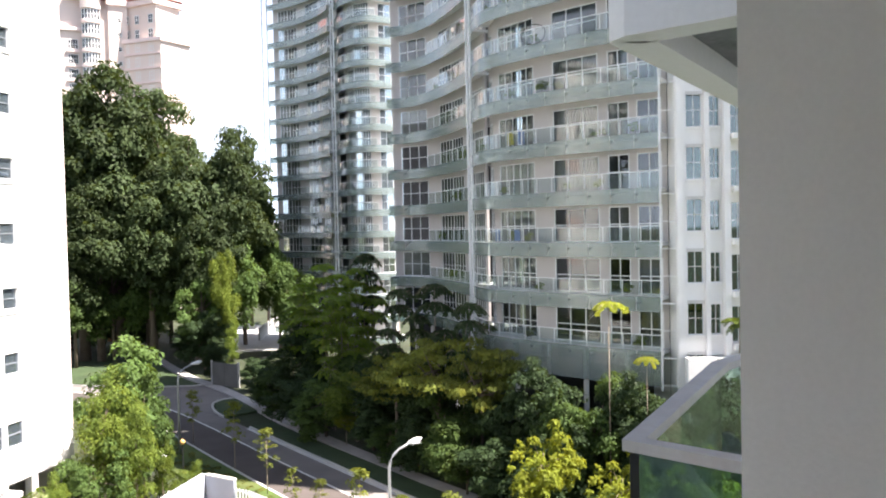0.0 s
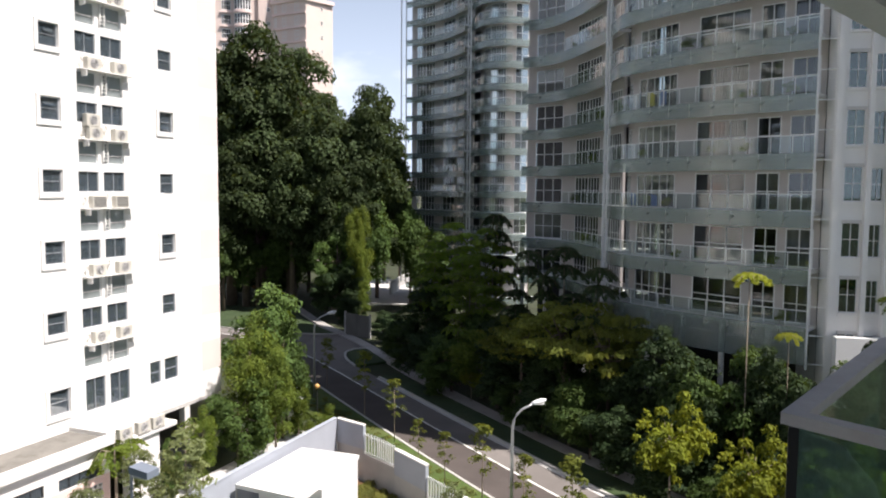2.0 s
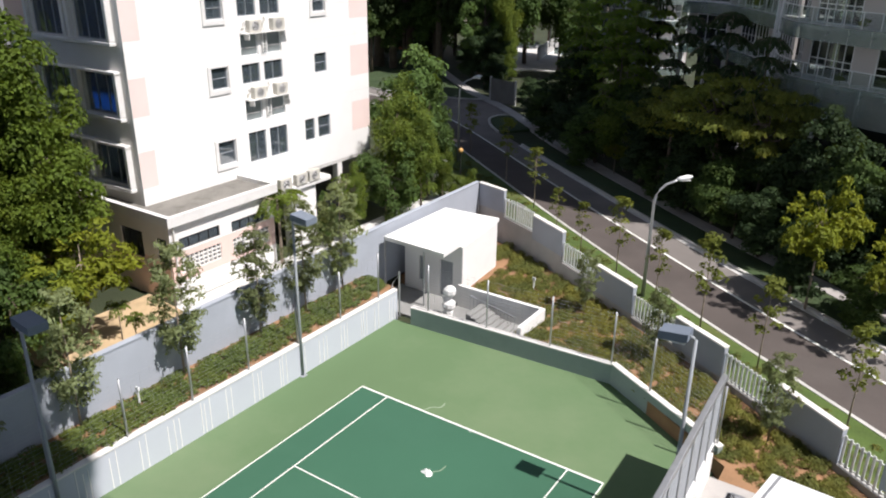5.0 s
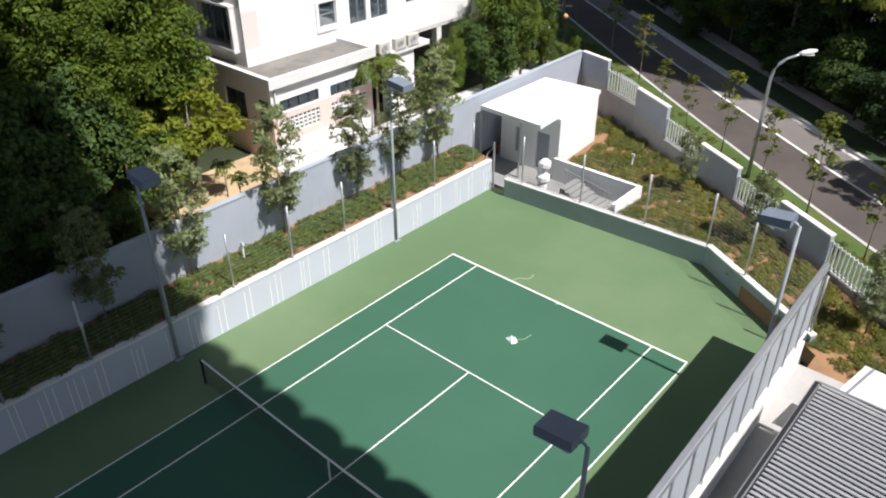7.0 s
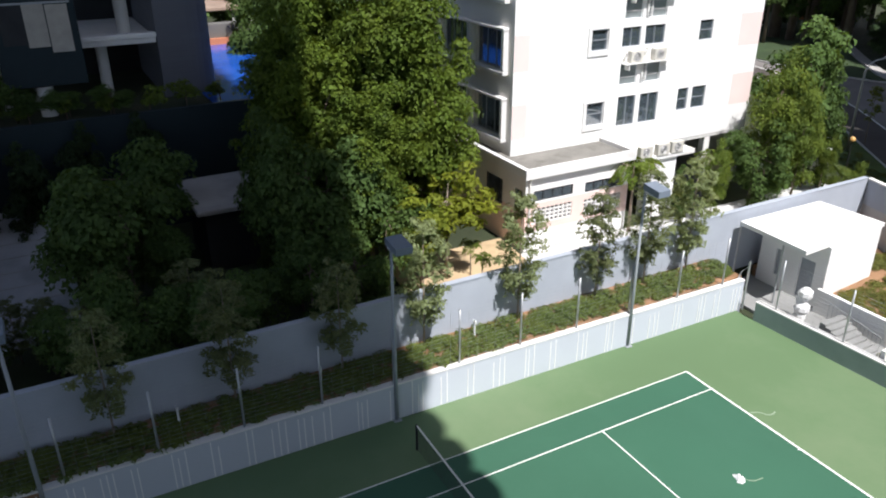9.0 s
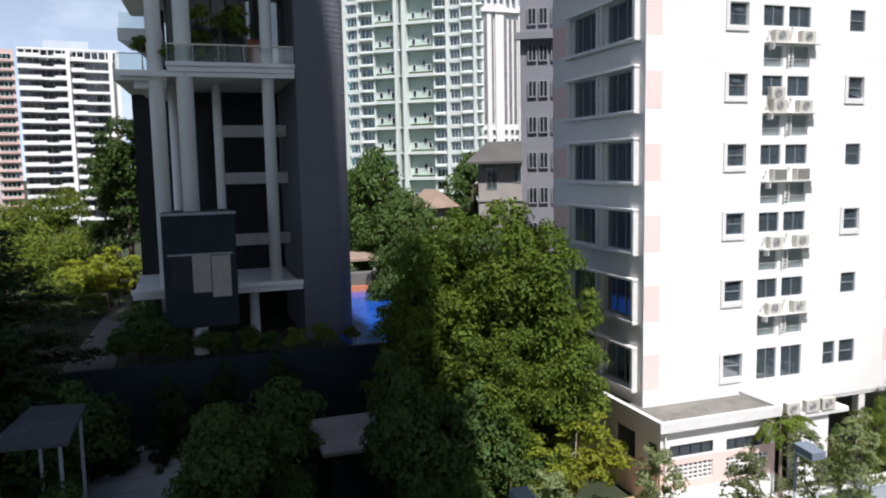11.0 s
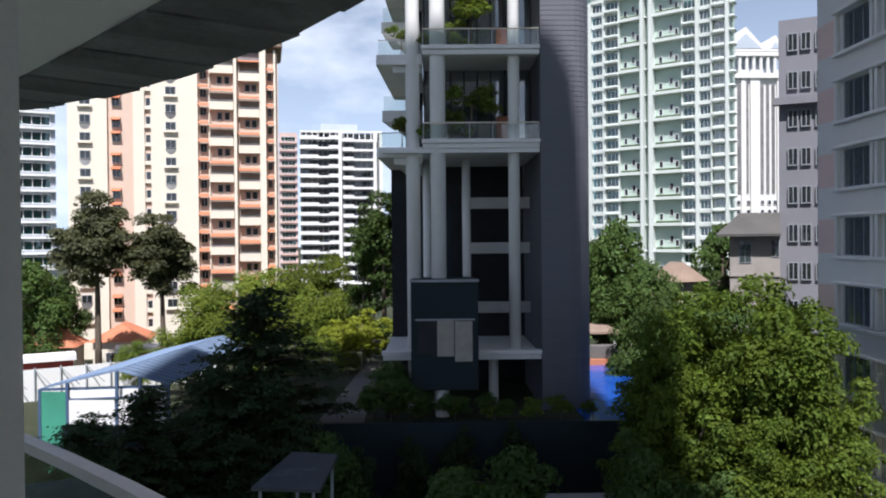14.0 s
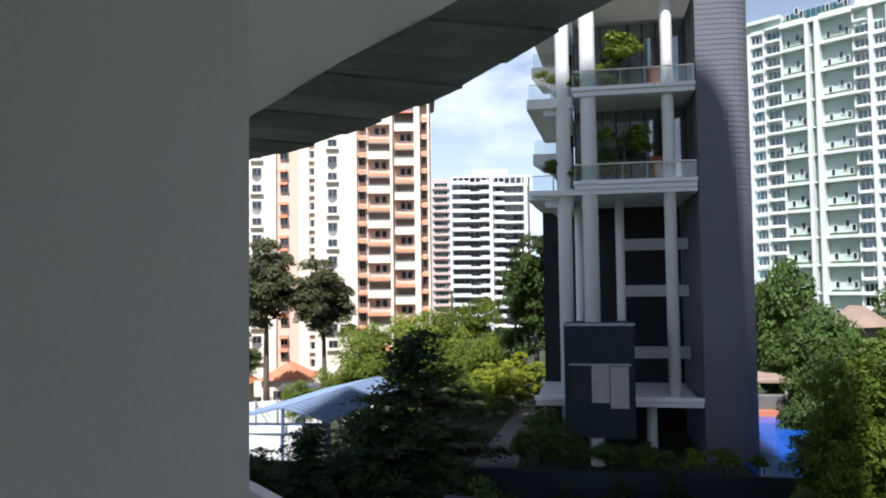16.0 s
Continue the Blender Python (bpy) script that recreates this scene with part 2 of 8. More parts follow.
M["ac"] = mat("ac_casing", (0.56, 0.54, 0.48), 0.5, 0.05, 2.0, dirt=(0.45, 0.42, 0.36), dirt_amt=0.4, rand=0.1)
M["ac_dark"] = mat("ac_grille", (0.12, 0.12, 0.12), 0.6, 0.1, 4.0)
M["orange"] = mat("orange_clay_tile", (0.52, 0.19, 0.1), 0.8, 0.15, 0.8, dirt=(0.35, 0.14, 0.07), dirt_amt=0.4)
M["cream"] = mat("cream_paint", (0.77, 0.7, 0.58), 0.8, 0.05, 0.2, dirt=(0.6, 0.55, 0.46), dirt_amt=0.3, dirt_scale=0.1)
M["peach"] = mat("peach_paint", (0.66, 0.5, 0.4), 0.8, 0.06, 0.2)
# peach with the shade of the balcony recesses put into its colour
M["peach_dim"] = mat("recess_shade_peach", (0.3, 0.24, 0.2), 0.8, 0.15, 0.4)
M["rose"] = mat("rose_paint", (0.62, 0.45, 0.4), 0.8, 0.06, 0.2)
M["rose_wall"] = mat("pale_rose_render", (0.72, 0.6, 0.54), 0.8, 0.05, 0.2, dirt=(0.6, 0.47, 0.42), dirt_amt=0.3, dirt_scale=0.15)
M["greenish"] = mat("pale_green_paint", (0.5, 0.6, 0.53), 0.8, 0.05, 0.2)
# white trim dulled in colour to imitate haze over the tower
M["tower_trim"] = mat("haze_dulled_greenish_white", (0.64, 0.68, 0.64), 0.8, 0.08, 0.15)
# distance haze is put into this blue-grey
M["haze_grey"] = mat("haze_toned_blue_grey", (0.45, 0.5, 0.56), 0.8, 0.08, 0.2)
M["roof_gravel"] = mat("weathered_roof", (0.2, 0.19, 0.17), 0.95, 0.25, 0.8, 0.02, dirt=(0.08, 0.075, 0.06), dirt_amt=0.7, dirt_scale=1.2)
M["curtain"] = mat("pale_curtain", (0.5, 0.47, 0.42), 0.9, 0.15, 2.0, rand=0.35)
M["wall_own"] = mat("grey_plaster", (0.84, 0.82, 0.82), 0.9, 0.05, 0.8, 0.001, fine=120)
M["soffit"] = mat("soffit_paint", (0.78, 0.78, 0.76), 0.9, 0.06, 0.6, 0.002)
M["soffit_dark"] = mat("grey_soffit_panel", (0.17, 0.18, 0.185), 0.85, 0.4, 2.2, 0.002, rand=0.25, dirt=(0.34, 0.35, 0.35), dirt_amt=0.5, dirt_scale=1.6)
M["rail"] = mat("brushed_rail", (0.5, 0.48, 0.48), 0.45, 0.1, 4.0, metal=0.35, dirt=(0.4, 0.28, 0.26), dirt_amt=0.3, dirt_scale=6)
M["water"] = mat("pool_water", (0.015, 0.09, 0.45), 0.08, 0.2, 0.4, 0.02, fine=3)
M["wet_paving"] = mat("glossy_paving", (0.42, 0.43, 0.45), 0.32, 0.3, 0.5, 0.004, dirt=(0.2, 0.2, 0.21), dirt_amt=0.6, dirt_scale=0.4, spec=0.6)
M["blue_roof"] = mat("blue_grey_metal_roof", (0.16, 0.22, 0.32), 0.75, 0.08, 0.4)
M["net_green"] = mat("green_netting", (0.05, 0.25, 0.17), 0.8, 0.25, 0.6)
M["red"] = mat("red_paint", (0.45, 0.08, 0.06), 0.7, 0.1, 1.0)
M["brown_roof"] = mat("brown_roof_tile", (0.3, 0.22, 0.17), 0.85, 0.2, 0.6)
M["dark_roof"] = mat("dark_roof", (0.1, 0.095, 0.09), 0.8, 0.2, 0.5)
M["frost"] = glass("frosted_glass", (0.7, 0.78, 0.76), 0.03, 0.42, (0.38, 0.44, 0.425), 0.2)
M["rail_glass"] = glass("clear_rail_glass", (0.9, 0.94, 0.93), 0.02, 0.03)
M["green_glass"] = glass("green_rail_glass", (0.62, 0.74, 0.69), -0.02, 0.015, (0.3, 0.4, 0.36))
M["pane"] = glass("window_glass", (0.6, 0.65, 0.67), 0.16, 0.35, (0.15, 0.19, 0.22))
M["teal_pane"] = glass("teal_window_glass", (0.22, 0.5, 0.48), 0.1)
M["planter_green"] = leaf("terrace_hedge", (0.07, 0.12, 0.05))
# pale diffuse share paints sky reflection and haze onto the pane
M["haze_pane"] = glass("sky_haze_window_glass", (0.5, 0.55, 0.55), 0.1, 0.6, (0.45, 0.5, 0.5))
M["rose_tile"] = mat("rose_roof_tile", (0.55, 0.27, 0.25), 0.8, 0.12, 0.6)
M["lf_mid"] = leaf("leaf_green", (0.062, 0.104, 0.03))
M["lf_dark"] = leaf("leaf_dark_green", (0.036, 0.06, 0.026), yellow=0.15)
M["lf_bright"] = leaf("leaf_bright_green", (0.095, 0.138, 0.026), yellow=0.4)
M["lf_yellow"] = leaf("leaf_yellow_green", (0.15, 0.18, 0.02), yellow=0.3)
M["lf_sun"] = leaf("leaf_sunlit_green", (0.074, 0.113, 0.017), var=0.4, yellow=0.4)
M["lf_lime"] = leaf("leaf_lime_yellow", (0.27, 0.31, 0.04), var=0.25)
M["lf_grey"] = leaf("leaf_grey_green", (0.15, 0.18, 0.085), yellow=0.15)
M["lf_ashen"] = leaf("leaf_ashen_green", (0.098, 0.108, 0.058), yellow=0.2)
M["lf_weed"] = leaf("grass_blade", (0.12, 0.135, 0.04), var=0.4, yellow=0.6)
M["lf_cover"] = leaf("groundcover_leaf", (0.085, 0.115, 0.035), var=0.4, yellow=0.5)
M["lf_olive"] = leaf("leaf_olive", (0.12, 0.145, 0.03), yellow=0.45)
M["shell"] = mat("warm_white_wall", (0.5, 0.465, 0.445), 0.8, 0.06, 0.5, 0.002, dirt=(0.48, 0.45, 0.43), dirt_amt=0.4)
M["slat"] = mat("pale_grey_slat", (0.3, 0.3, 0.31), 0.5, 0.08, 2.0, rand=0.06, dirt=(0.35, 0.34, 0.33), dirt_amt=0.4)
M["court_wall_green"] = mat("grey_green_wall_paint", (0.3, 0.35, 0.34), 0.8, 0.08, 0.5, 0.004, dirt=(0.22, 0.28, 0.25), dirt_amt=0.5, dirt_scale=0.8)
M["orange_globe"] = mat("amber_globe", (0.6, 0.35, 0.12), 0.4, 0.05, 2.0)
M["court_scuff"] = mat("pale_scuff", (0.25, 0.32, 0.22), 0.9, 0.1, 2.0)
M["blue_steel"] = mat("blue_painted_steel", (0.06, 0.1, 0.18), 0.5, 0.1, 2.0)

M["sheet_grey"] = mat("weathered_grey_sheet", (0.06, 0.065, 0.075), 0.7, 0.25, 0.5, 0.004, dirt=(0.3, 0.31, 0.33), dirt_amt=0.5, dirt_scale=0.45)
M["house_wall"] = mat("weathered_beige_wall", (0.36, 0.33, 0.3), 0.9, 0.15, 0.6, 0.006, dirt=(0.2, 0.19, 0.17), dirt_amt=0.5)
# grey wall darkened: shade is put into its base colour
M["shade_wall"] = mat("shade_toned_grey_wall", (0.14, 0.135, 0.125), 0.9, 0.2, 0.6, 0.006, dirt=(0.12, 0.12, 0.1), dirt_amt=0.6)
M["lf_plume"] = leaf("leaf_fresh_green", (0.105, 0.145, 0.024), yellow=0.45)
M["lf_rain"] = leaf("leaf_dusty_green", (0.05, 0.075, 0.032), yellow=0.2)
M["lf_umbrella"] = leaf("leaf_umbrella_green", (0.18, 0.28, 0.045), yellow=0.3)
M["block_grey"] = mat("weathered_grey_render", (0.22, 0.22, 0.245), 0.85, 0.1, 0.4, 0.004, dirt=(0.2, 0.2, 0.21), dirt_amt=0.5)
M["dim_pane"] = glass("shaded_window_glass", (0.66, 0.7, 0.7), 0.04)
# dark diffuse share of the pane stands in for an unlit room behind
M["far_pane"] = glass("dark_room_window_glass", (0.4, 0.45, 0.45), 0.05, 0.75, (0.035, 0.04, 0.045))
M["yard"] = mat("grey_yard_concrete", (0.26, 0.26, 0.25), 0.9, 0.15, 0.6, 0.006, dirt=(0.15, 0.15, 0.14), dirt_amt=0.5)


# ---- mesh tools ----
class Geo:
    """Collects solids; mesh() makes them one mesh."""

    def __init__(self):
        self.v, self.f, self.weld = [], [], False

    def add(self, verts, faces):
        k = len(self.v)
        self.v += [tuple(p) for p in verts]
        self.f += [tuple(k + i for i in f) for f in faces]
        return self

    def box(self, x0, y0, z0, x1, y1, z1):
        x0, x1, y0, y1, z0, z1 = min(x0, x1), max(x0, x1), min(y0, y1), max(y0, y1), min(z0, z1), max(z0, z1)
        return self.add([(x0, y0, z0), (x1, y0, z0), (x1, y1, z0), (x0, y1, z0), (x0, y0, z1), (x1, y0, z1), (x1, y1, z1), (x0, y1, z1)],
                        [(0, 3, 2, 1), (4, 5, 6, 7), (0, 1, 5, 4), (1, 2, 6, 5), (2, 3, 7, 6), (3, 0, 4, 7)])

    def soft(self, x0, y0, z0, x1, y1, z1, c=0.02):
        """A box with chamfered vertical and top edges."""
        ring = lambda d, z: [(x0 + d + c, y0 + d, z), (x1 - d - c, y0 + d, z), (x1 - d, y0 + d + c, z), (x1 - d, y1 - d - c, z),
                             (x1 - d - c, y1 - d, z), (x0 + d + c, y1 - d, z), (x0 + d, y1 - d - c, z), (x0 + d, y0 + d + c, z)]
        rows = [ring(c, z0), ring(0, z0 + c), ring(0, z1 - c), ring(c, z1)]
        faces = [tuple(range(7, -1, -1)), tuple(range(24, 32))]
        for r in range(3):
            faces += [(8 * r + i, 8 * r + (i + 1) % 8, 8 * r + 8 + (i + 1) % 8, 8 * r + 8 + i) for i in range(8)]
        return self.add([p for r in rows for p in r], faces)

    def prism(self, poly, z0, z1):
        """poly: counter-clockwise plan; z0, z1 numbers or one value per corner."""
        n = len(poly)
        za, zb = (z0 if isinstance(z0, (list, tuple)) else [z0] * n), (z1 if isinstance(z1, (list, tuple)) else [z1] * n)
        verts = [(*p[:2], a) for p, a in zip(poly, za)] + [(*p[:2], b) for p, b in zip(poly, zb)]
        return self.add(verts, [tuple(range(n - 1, -1, -1)), tuple(range(n, 2 * n))] + [(i, (i + 1) % n, n + (i + 1) % n, n + i) for i in range(n)])

    def tube(self, pts, radii, n=8):
        """A round bar along the points."""
        rings = []
        for i, p in enumerate(pts):
            a, b = Vector(pts[max(i - 1, 0)]), Vector(pts[min(i + 1, len(pts) - 1)])
            d = (b - a).normalized()
            u = d.cross(Vector((0, 0, 1)) if abs(d.z) < 0.9 else Vector((1, 0, 0))).normalized()
            w = d.cross(u)
            r = radii[i] if isinstance(radii, (list, tuple)) else radii
            rings.append([Vector(p) + r * (math.cos(2 * math.pi * k / n) * u + math.sin(2 * math.pi * k / n) * w) for k in range(n)])
        faces = [tuple(range(n - 1, -1, -1)), tuple((len(rings) - 1) * n + k for k in range(n))]
        for j in range(len(rings) - 1):
            faces += [(j * n + k, j * n + (k + 1) % n, (j + 1) * n + (k + 1) % n, (j + 1) * n + k) for k in range(n)]
        return self.add([p for r in rings for p in r], faces)

    def strip(self, line, off0, off1, z0, z1):
        """A wall or slab along a plan line, between two offsets to its right and two heights."""
        a, b, n = offset(line, off0), offset(line, off1), len(line)
        verts = [q for p, r in zip(a, b) for q in ((*p, z0), (*r, z0), (*r, z1), (*p, z1))]
        faces = [(0, 1, 2, 3), tuple(4 * n - 4 + k for k in (3, 2, 1, 0))]
        for i in range(n - 1):
            faces += [(4 * i + k, 4 * i + (k + 1) % 4, 4 * i + 4 + (k + 1) % 4, 4 * i + 4 + k) for k in range(4)]
        return self.add(verts, faces)

    def moved(self, m):
        self.v = [tuple(m @ Vector(p)) for p in self.v]
        return self

    def mesh(self, name, material, smooth=False):
        me = bpy.data.meshes.new(name)
        me.from_pydata(self.v, [], self.f)
        bm = bmesh.new()
        bm.from_mesh(me)
        if self.weld:
            bmesh.ops.remove_doubles(bm, verts=bm.verts, dist=1e-4)
        bmesh.ops.recalc_face_normals(bm, faces=bm.faces)
        bm.to_mesh(me)
        bm.free()
        if smooth:
            me.polygons.foreach_set("use_smooth", [True] * len(me.polygons))
        me.materials.append(material)
        return me


def offset(line, d):
    """The plan line moved d metres to its right."""
    out = []
    for i, p in enumerate(line):
        a, b = Vector(line[max(i - 1, 0)][:2]), Vector(line[min(i + 1, len(line) - 1)][:2])
        t = (b - a).normalized()
        out.append((p[0] + d * t.y, p[1] - d * t.x))
    return out


def along(line, s):
    """The point s metres along a plan line and its heading."""
    for a, b in zip(line, line[1:]):
        n = math.dist(a, b)
        if s <= n or b is line[-1]:
            k = s / n
            return (a[0] + (b[0] - a[0]) * k, a[1] + (b[1] - a[1]) * k), math.atan2(b[1] - a[1], b[0] - a[0])
        s -= n


def length(line):
    return sum(math.dist(a, b) for a, b in zip(line, line[1:]))


def smooth_line(pts, n=6):
    """A plan line through the points, rounded."""
    out = []
    for i in range(len(pts) - 1):
        p0, p1, p2, p3 = (Vector(pts[max(0, min(len(pts) - 1, i + k))]) for k in (-1, 0, 1, 2))
        for j in range(n):
            t = j / n
            out.append(tuple(0.5 * ((2 * p1) + (p2 - p0) * t + (2 * p0 - 5 * p1 + 4 * p2 - p3) * t * t + (3 * p1 - p0 - 3 * p2 + p3) * t ** 3)))
    return out + [tuple(pts[-1])]


def put(name, me, parent=None, m=None, label="", category="", kind="", group=""):
    ob = new(name, me)
    ob.parent = parent
    if m is not None:
        ob.matrix_basis = m
    return tagged(ob, label, category, group, kind)


def part(name, geo, material, parent, label="", m=None, smooth=False):
    return put(name, geo.mesh(name, material, smooth), parent, m, label)


def thing(name, label, category, x=0, y=0, z=0, rz=0, group="", kind=""):
    return put(name, None, None, pose(x, y, z, 0, 0, rz), label, category, kind, group)


def pierced(geo, u0, u1, z0, z1, holes, thick, place):
    """A wall of that thickness with openings (u0, z0, u1, z1) through it, as one closed mesh; place(u, d, z) lays it out."""
    geo.weld = True
    us = sorted({round(v, 5) for v in (u0, u1, *(h[0] for h in holes), *(h[2] for h in holes)) if u0 <= v <= u1})
    zs = sorted({round(v, 5) for v in (z0, z1, *(h[1] for h in holes), *(h[3] for h in holes)) if z0 <= v <= z1})
    nu, nz = len(us) - 1, len(zs) - 1

    def solid(i, j):
        if not (0 <= i < nu and 0 <= j < nz):
            return False
        u, z = (us[i] + us[i + 1]) / 2, (zs[j] + zs[j + 1]) / 2
        return not any(h[0] < u < h[2] and h[1] < z < h[3] for h in holes)

    for i in range(nu):
        for j in range(nz):
            if solid(i, j):
                a, b, c, d = us[i], us[i + 1], zs[j], zs[j + 1]
                v = [place(*q) for q in ((a, 0, c), (b, 0, c), (b, thick, c), (a, thick, c), (a, 0, d), (b, 0, d), (b, thick, d), (a, thick, d))]
                f = [(0, 1, 5, 4), (2, 3, 7, 6)]
                f += [q for q, n in (((0, 3, 2, 1), (i, j - 1)), ((4, 5, 6, 7), (i, j + 1)), ((3, 0, 4, 7), (i - 1, j)), ((1, 2, 6, 5), (i + 1, j))) if not solid(*n)]
                geo.add(v, f)
    return geo


# ---- ground, road and court ----
def setting(name, geo, material, label, category=""):
    return put(name, geo.mesh(name, material), None, None, label, category or name.split("_")[0], "structure")


g = Geo()
g.box(-2500, -2500, -3.0, 2500, 2500, -0.12)
setting("ground", g, M["forest"], "dark leaf-strewn earth under the trees", "ground")

ROAD = smooth_line([(40, 3.4), (18, 18.0), (1.0, 29.75), (-8.3, 36.05), (-18.1, 43.2), (-26, 49.2), (-31.4, 53.4), (-40, 60.1), (-47, 65.0), (-56, 68.8), (-70, 71.5), (-110, 74), (-160, 76)], 5)
# offsets to the line's right lead away from the court; past the driveway mouth the road bends away west
OPEN_ROAD = [p for p in ROAD if p[0] > -37.4]
FOOT = smooth_line([(24, 25.5), (6.1, 37.1), (-3.0, 43.3), (-11.9, 49.6), (-17.0, 53.6), (-21.7, 57.4), (-31.0, 65.2), (-42.1, 75.6), (-51.5, 83.0), (-62.9, 93.8), (-75.3, 107), (-92, 126)], 5)
setting("road", Geo().strip(ROAD, 0, 3.5, -0.14, -0.02), M["asphalt"], "dark resurfaced asphalt lane", "road")
setting("road_far_lane", Geo().strip(ROAD, 3.5, 6.0, -0.14, -0.024), M["old_asphalt"], "pale worn asphalt lane dappled with shade", "road")
setting("road_line", Geo().strip(ROAD, 3.44, 3.6, -0.03, -0.012), M["line"], "white painted line down the road", "road marking")
setting("kerb_near", Geo().strip(ROAD, -0.2, 0, -0.14, 0.13), M["kerb"], "pale concrete kerb of the road", "kerb")
setting("kerb_far", Geo().strip(OPEN_ROAD, 6.0, 6.2, -0.14, 0.13), M["kerb"], "pale concrete kerb below the trees", "kerb")
setting("gutter_far", Geo().strip(OPEN_ROAD, 5.72, 6.0, -0.03, -0.016), M["pale_concrete"], "pale concrete gutter beside the kerb", "gutter")
setting("verge_near", Geo().strip(ROAD, -3.6, -0.2, -0.14, 0.1), M["grass"], "dry grass verge between wall and kerb", "verge")
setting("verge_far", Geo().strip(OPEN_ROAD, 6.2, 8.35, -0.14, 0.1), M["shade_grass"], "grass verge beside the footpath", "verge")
setting("footpath", Geo().strip(FOOT, -0.6, 0.6, -0.14, 0.12), M["paving"], "concrete footpath in the shade of trees", "footpath")
setting("slope_far", Geo().strip(FOOT, 0.6, 20.0, -0.14, 0.06), M["forest"], "shaded earth under the roadside trees", "ground")
# the driveway mouth with its rounded kerbs, and the lawn inside the bend
setting("driveway_mouth", Geo().prism([(-37.6, 65.6), (-40.0, 68.4), (-41.3, 71.2), (-40.9, 74.0), (-42.3, 77.6), (-46.2, 78.6), (-48.5, 79.6), (-52.5, 78.4), (-56, 75.2), (-47, 70.8)][::-1], -0.13, -0.022), M["old_asphalt"], "worn asphalt driveway mouth across the footpath", "driveway")
setting("kerb_mouth", Geo().strip(smooth_line([(-37.2, 65.3), (-39.6, 67.7), (-41.2, 70.4), (-41.0, 72.6), (-39.7, 73.4)], 5), 0.0, 0.2, -0.14, 0.13), M["kerb"], "rounded pale kerb at the driveway mouth", "kerb")
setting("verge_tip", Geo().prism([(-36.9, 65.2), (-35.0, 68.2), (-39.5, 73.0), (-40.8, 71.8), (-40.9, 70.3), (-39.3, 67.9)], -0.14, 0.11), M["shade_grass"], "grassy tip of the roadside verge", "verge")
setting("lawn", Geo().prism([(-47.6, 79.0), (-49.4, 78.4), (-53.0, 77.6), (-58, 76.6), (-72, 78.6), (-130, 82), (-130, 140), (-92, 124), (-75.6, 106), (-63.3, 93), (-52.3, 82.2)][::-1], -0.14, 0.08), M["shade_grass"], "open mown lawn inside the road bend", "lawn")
setting("kerb_lawn", Geo().strip(smooth_line([(-47.2, 79.4), (-48.2, 78.3), (-51, 77.4), (-56, 76.4), (-63, 76.6), (-72, 78.2), (-130, 81.5)], 4), 0.0, 0.2, -0.14, 0.13), M["kerb"], "pale kerb round the lawn", "kerb")
gw = thing("drive_gate", "tall closed grey sheet gate across the driveway", "gate", 0, 0, 0)
part("gate_leaf", Geo().strip([(-42.3, 77.9), (-44.2, 78.45)], -0.05, 0.05, 0.05, 2.75), M["shade_wall"], gw)
part("gate_leaf", Geo().strip([(-44.26, 78.47), (-46.1, 79.0)], -0.05, 0.05, 0.05, 2.75), M["shade_wall"], gw)
for q in ((-42.2, 77.87), (-46.2, 79.03)):
    part("gate_post", Geo().box(q[0] - 0.1, q[1] - 0.1, 0, q[0] + 0.1, q[1] + 0.1, 2.95), M["concrete"], gw)
dw = put("wall_drive", None, None, None, "low weathered wall beside the sunlit drive", "wall", "structure")
part("wall_body", Geo().strip([(-57, 112), (-62.5, 131)], 0, 0.3, 0.0, 2.2), M["concrete"], dw)

CX0, CX1, CY0, CY1 = -18.3, -7.33, -2.6, 21.2
far_plan = [(-21.4, -9.0), (-3.7, -9.0), (-4.3, 24.2), (-9.7, 27.5), (-21.0, 26.95)]
setting("court_surround", Geo().prism(far_plan, -0.1, 0.0), M["court_out"], "light green acrylic run-off around the tennis court", "court")
setting("court_surface", Geo().box(CX0, CY0, -0.05, CX1, CY1, 0.006), M["court_in"], "dark green acrylic tennis court with scuffs", "court")
lines = Geo()
LW = 0.05
for x in (CX0, CX0 + 1.37, CX1 - 1.37, CX1):
    lines.box(x - LW / 2, CY0, 0, x + LW / 2, CY1, 0.012)
for y in (CY0, CY1):
    lines.box(CX0, y - LW / 2 - 0.02, 0, CX1, y + LW / 2 + 0.02, 0.0125)
NET = (CY0 + CY1) / 2
for y in (NET - 6.4, NET + 6.4):
    lines.box(CX0 + 1.37, y - LW / 2, 0, CX1 - 1.37, y + LW / 2, 0.0122)
XM = (CX0 + CX1) / 2
lines.box(XM - LW / 2, NET - 6.4, 0, XM + LW / 2, NET + 6.4, 0.0124)
lines.box(XM - LW / 2, CY1 - 0.12, 0, XM + LW / 2, CY1, 0.0128)
setting("court_lines", lines, M["line"], "white painted tennis court lines", "court marking")

